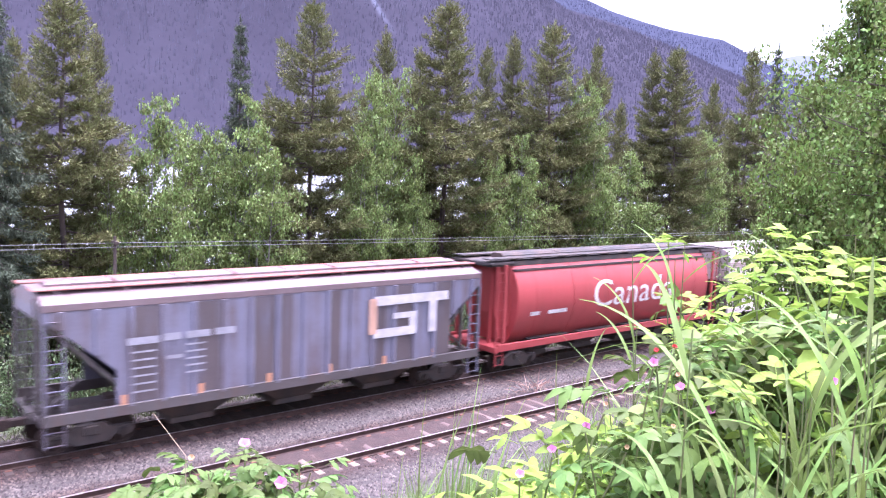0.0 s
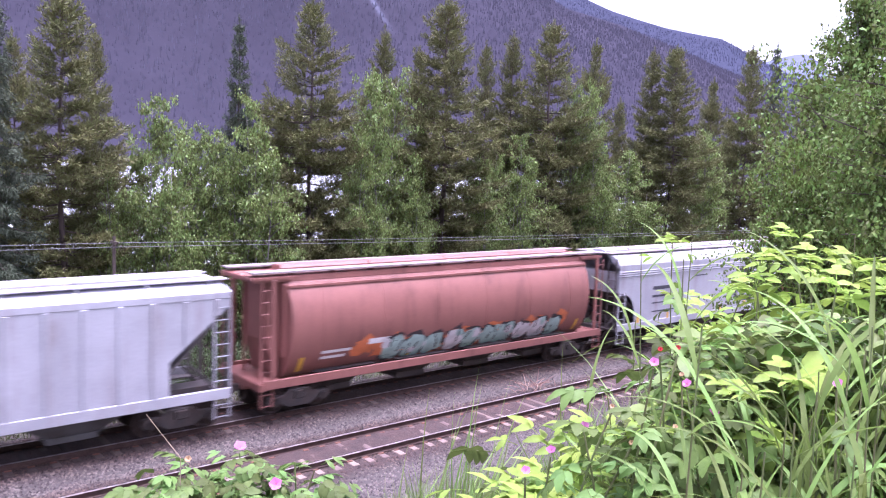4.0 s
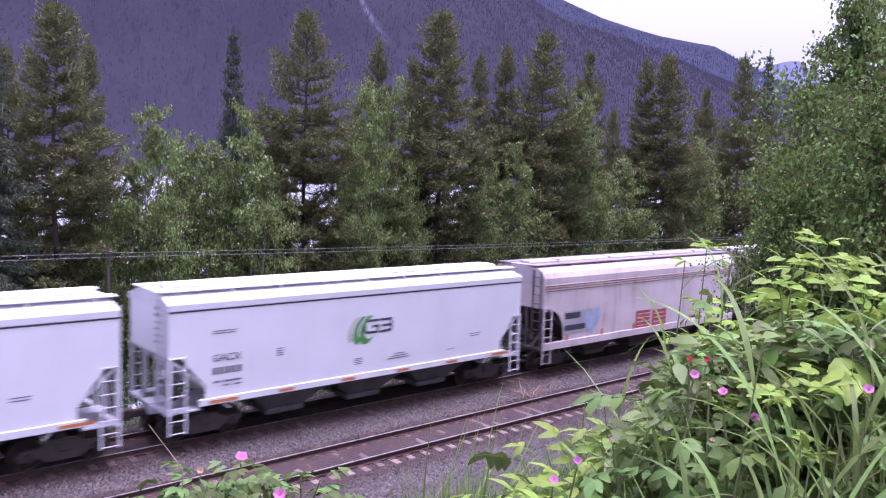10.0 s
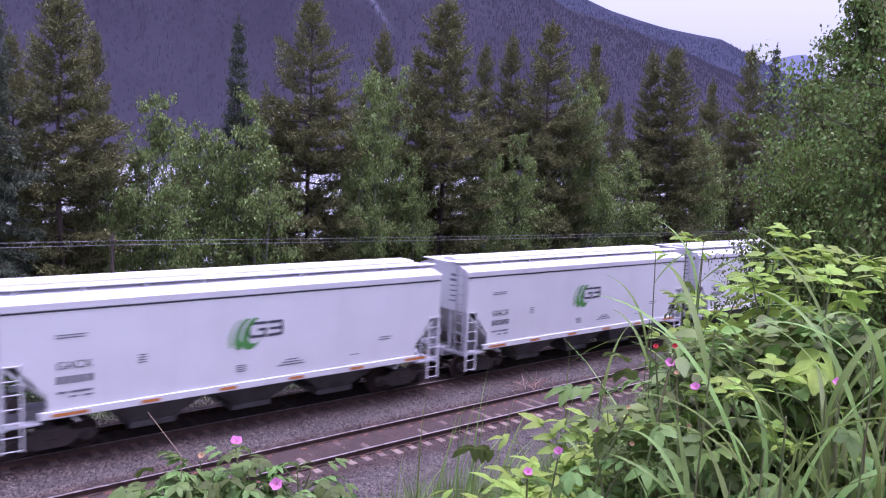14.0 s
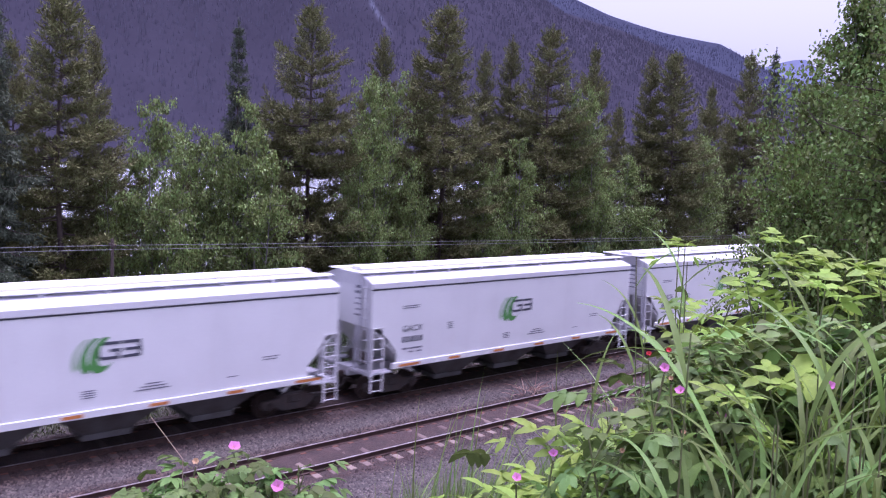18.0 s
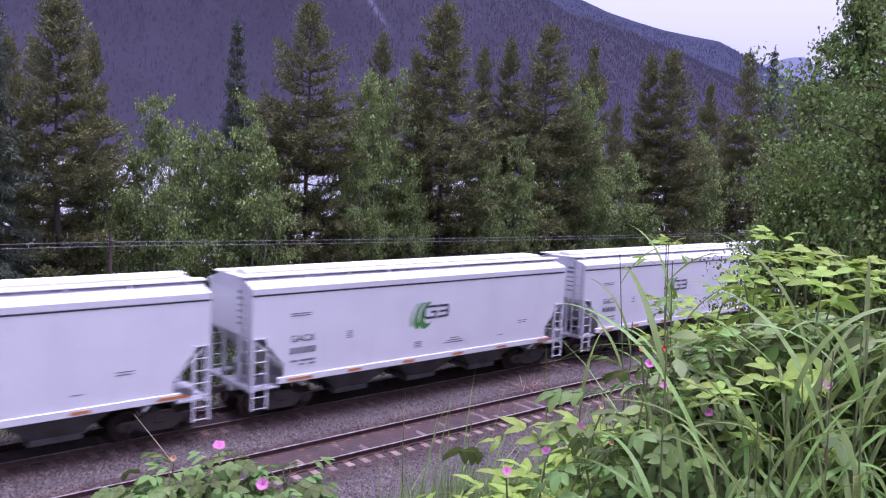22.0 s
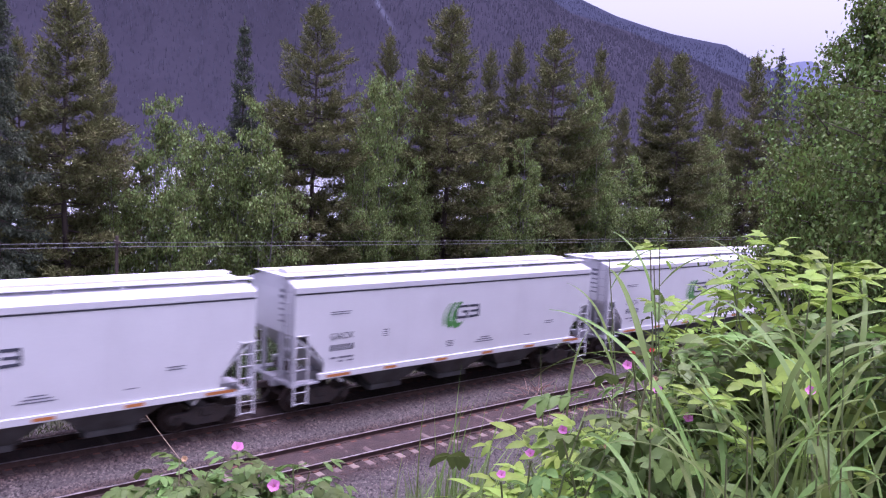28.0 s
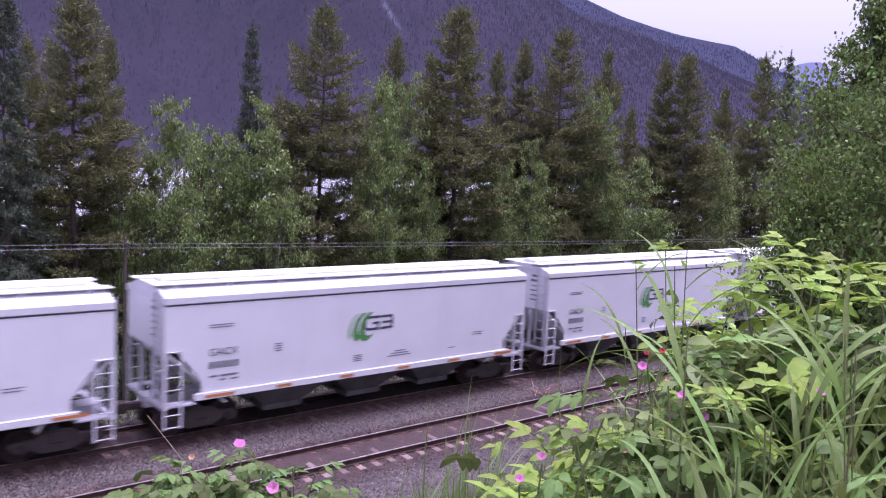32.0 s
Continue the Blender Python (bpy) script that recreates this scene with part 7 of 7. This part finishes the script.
def undergrowth():
    """Low leaves and grass that fill the bank between the single plants."""
    rng = np.random.default_rng(5)
    bm = bmesh.new()
    leaflet(bm, Matrix(), 1.0, 0.62, 0.25, 0.3, False, 3)
    bm.verts.index_update()
    shape = np.array([v.co[:] for v in bm.verts])
    quads = np.array([[v.index for v in f.verts] for f in bm.faces])
    bm.free()
    n = 28000
    turn = np.radians(rng.uniform(45, 84, n))
    away = rng.uniform(2.1, 3.8, n)
    x, y = EYE.x + np.sin(turn) * away, EYE.y + np.cos(turn) * away
    top = np.array([EYE.z + a * math.tan(radians(crest(math.degrees(t) - 2.2) - 3.4)) for t, a in zip(turn, away)])
    g = np.array([ground_z(a, b) for a, b in zip(x, y)])
    height = np.maximum(0.1, np.minimum(top - g, 2.4))
    z = g + height * rng.uniform(0.05, 1.0, n) ** 0.75
    ax = unit(rng.normal(0, 1, (n, 3)) * np.array([1, 1, 0.35]))
    az = unit(np.cross(np.cross(ax, np.array([0, 0, 1.0]) + rng.normal(0, 0.35, (n, 3))), ax))
    ay = np.cross(az, ax)
    size = rng.uniform(0.025, 0.075, n)[:, None, None]
    v = (shape[None, :, :1] * ax[:, None] + shape[None, :, 1:2] * ay[:, None] + shape[None, :, 2:] * az[:, None]) * size + np.stack([x, y, z], 1)[:, None]
    f = (quads[None] + (np.arange(n) * len(shape))[:, None, None]).reshape(-1, 4)
    ob = new("undergrowth", sheet(v.reshape(-1, 3), f, "undergrowth", True))
    ob.data.materials.append(SHRUB_NEAR)
    tagged(ob, "dense leafy undergrowth between the canes", "undergrowth", kind="stuff")
    # long blades that arch out of the bush
    n = 420
    a = rng.uniform(55.5, 76, n)
    away = rng.uniform(1.7, 2.35, n)
    x, y = EYE.x + np.sin(np.radians(a)) * away, EYE.y + np.cos(np.radians(a)) * away
    g = np.array([ground_z(p, q) for p, q in zip(x, y)])
    top = EYE.z + away * np.tan(np.radians([crest(q) for q in a] - rng.uniform(0.0, 14.0, n)))
    tall = np.maximum(0.3, top - g)
    turn = np.where(rng.uniform(0, 1, n) < 0.62, rng.normal(0.2, 0.7, n), rng.normal(2.9, 0.6, n))
    arch, w = tall * rng.uniform(0.15, 0.95, n), rng.uniform(0.009, 0.023, n)
    arch = np.where(np.abs(turn) > 1.3, arch * 0.3, arch)
    u = np.linspace(0, 1, 9)[None]
    run = arch[:, None] * u ** 2.3
    high = tall[:, None] * (1.02 * u - rng.uniform(0.1, 0.75, n)[:, None] * u ** 4)
    line = np.stack([x[:, None] + np.cos(turn)[:, None] * run, y[:, None] + np.sin(turn)[:, None] * run, g[:, None] + high], -1)
    across = np.stack([-np.sin(turn), np.cos(turn), rng.normal(0, 0.3, n)], -1)[:, None] * (w[:, None] * (1 - u ** 2.6) * (0.55 + 0.45 * np.sin(u * 3)))[..., None] / 2
    twist = rng.uniform(-0.9, 0.9, n)[:, None] * u
    across = across + np.stack([np.cos(turn), np.sin(turn), 0 * turn], -1)[:, None] * (np.sin(twist) * w[:, None] * (1 - u ** 2.6) / 2)[..., None]
    v = np.stack([line - across, line + across], 2).reshape(-1, 3)
    k = (np.arange(n) * 18)[:, None] + (np.arange(8) * 2)[None]
    f = np.stack([k, k + 1, k + 3, k + 2], -1).reshape(-1, 4)
    ob = new("long_grass", sheet(v, f, "long_grass", True))
    ob.data.materials.append(TALL)
    tagged(ob, "long green grass blades arching out of the bush", "grass", kind="stuff")
    # dense tall grass at the edge of the bush
    n = 5200
    a = rng.uniform(35.5, 56, n)
    away = rng.uniform(2.3, 3.6, n)
    x, y = EYE.x + np.sin(np.radians(a)) * away, EYE.y + np.cos(np.radians(a)) * away
    g = np.array([ground_z(p, q) for p, q in zip(x, y)])
    limit = np.interp(a, [35.5, 37, 40, 42.5, 44.5, 46, 49, 52, 56], [-28.5, -24, -21.5, -19.4, -21.3, -22, -20.5, -18, -13])
    clump = np.array([noise.noise((p * 3.0, q * 3.0, 4.0)) for p, q in zip(x, y)])
    length = (EYE.z + away * np.tan(np.radians(limit + rng.uniform(-3.5, 0.4, n))) - g) * 1.12
    keep = (length > 0.15) & (clump > rng.uniform(-0.45, 0.1, n))
    x, y, g, length = x[keep], y[keep], g[keep], length[keep]
    n = len(x)
    way = unit(rng.normal(0, 0.13, (n, 3)) + np.array([0.05, -0.02, 1.0]))
    v, f = blades(np.stack([x, y, g - 0.02], 1), way, length, rng.uniform(0.009, 0.017, n), rng, 0.16)
    ob = new("tall_grass", sheet(v, f, "tall_grass"))
    ob.data.materials.append(TALL)
    tagged(ob, "dense fresh green grass at the edge of the bush", "grass", kind="stuff")
    # grass and weeds down the slope and at the foot of the bank
    n = 60000
    x = rng.uniform(-6, 42, n)
    y = -7.2 - 15.0 * rng.uniform(0, 1, n) ** 1.2
    dense = np.array([noise.noise((a * 0.45, b * 0.45, 9.0)) for a, b in zip(x, y)])
    keep = dense + 0.10 * (-9.0 - y) + 0.018 * (x - 12) > rng.uniform(-0.15, 0.5, n)
    x, y = x[keep], y[keep]
    n = len(x)
    z = np.array([ground_z(a, b) for a, b in zip(x, y)]) - 0.01
    way = unit(rng.normal(0, 0.45, (n, 3)) + np.array([0, 0, 1.0]))
    length = rng.uniform(0.08, 0.32, n) * np.where(y > -9.5, 0.6, np.where(y < -17, 1.35, 1.0))
    v, f = blades(np.stack([x, y, z], 1), way, length, rng.uniform(0.012, 0.035, n), rng, 0.25)
    m = 26000
    x, y = rng.uniform(2, 60, m), 1.75 + 4.4 * rng.uniform(0, 1, m)
    z = np.array([ground_z(a, b) for a, b in zip(x, y)]) - 0.01
    way = unit(rng.normal(0, 0.45, (m, 3)) + np.array([0, 0, 1.0]))
    v2, f2 = blades(np.stack([x, y, z], 1), way, rng.uniform(0.1, 0.42, m), rng.uniform(0.02, 0.05, m), rng, 0.25)
    v, f = np.concatenate([v, v2]), np.concatenate([f, f2 + len(v)])
    ob = new("bank_grass", sheet(v, f, "bank_grass"))
    ob.data.materials.append(WEED)
    tagged(ob, "short grass and weeds on the gravel bank", "grass", kind="stuff")


SHRUB_NEAR = material("undergrowth_leaves", (0.175, 0.25, 0.055), 0.5, vary=0.3, scale=4, fine=30, bump=0, second=(0.09, 0.145, 0.036), per=0.65, gloss=0.35, island=True, through_light=0.3)
undergrowth()


# ---- everything that moves ----
def wind(t, kind, phase):
    """How far the plants lean to the camera's right, and towards the track, in metres at a metre's height."""
    if kind == "left":
        rows = [(0, 0), (7, 0), (7.5, 0.03), (8, 0), (8.5, -0.05), (9, -0.13), (9.5, 0.03), (10, 0.03), (11.5, -0.01), (13.5, 0.04), (14, 0.01), (14.5, 0.04), (17, 0), (19, 0), (20, -0.03), (20.5, 0.01),
                (21.5, -0.08), (22, -0.04), (22.5, 0.04), (23, -0.06), (23.5, 0.01), (24, -0.04), (24.5, -0.05), (25, 0.0), (28, -0.01), (32, -0.02)]
    else:
        rows = [(0, 0), (3, 0), (5.5, 0.02), (6.5, 0.03), (7.5, 0.05), (8, 0.08), (8.5, 0.17), (9, 0.24), (9.5, 0.16), (10, 0.09), (10.5, 0.05), (12, 0.05), (14, 0.03), (17, 0.02), (19, 0.0), (20, -0.02), (21, 0.01),
                (22, -0.01), (23, 0.01), (24, 0), (25, 0), (28, -0.05), (30, -0.01), (32, -0.03)]
    for (a, u), (b, v) in zip(rows, rows[1:]):
        if a <= t <= b:
            lean = u + (v - u) * (t - a) / (b - a)
            break
    return lean + 0.012 * math.sin(t * 2.9 + phase), 0.012 * math.sin(t * 2.1 + phase * 1.7)


def motions():
    for car, s in TRAIN:
        walk(car, [(t, pose(s + SPEED * t, 0, 0)) for t in (0.0, 8.0, 16.0, 24.0, 32.0)])
        # the wheels roll while the car passes the camera
        start, stop = frame((-6.0 - s) / SPEED), frame((36.0 - s) / SPEED)
        for truck in car.children:
            if not truck.name.startswith("truck"):
                continue
            for wheel in truck.children:
                if wheel.name.startswith("wheelset"):
                    at = wheel.location.copy()
                    first, last = max(1, start), min(frame(32.0), stop)
                    step = math.degrees(SPEED / 0.46 / FPS)
                    rows = [((k - 1) / FPS, pose(at.x, at.y, at.z, 0, ((k - first) * step) % 360, 0)) for k in range(first, last + 1)]
                    if rows and first > 1:
                        rows = [(0.0, rows[0][1])] + rows
                    if rows and last < frame(32.0):
                        rows = rows + [(32.0, rows[-1][1])]
                    if rows:
                        walk(wheel, rows)
    across, over = Vector((0.763, -0.646, 0)), Vector((0.646, 0.763, 0))
    for plant, base, sway, high, phase, kind in SWAYING:
        rows = []
        for k in range(65):
            t = k * 0.5
            a, b = wind(t, kind, phase)
            way = across * a * sway + over * b * sway
            axis = Vector((0, 0, 1)).cross(way)
            rows.append((t, Matrix.Translation(base) @ (Matrix.Rotation(math.atan(way.length), 4, axis) if way.length > 1e-6 else Matrix())))
        walk(plant, rows)


motions()
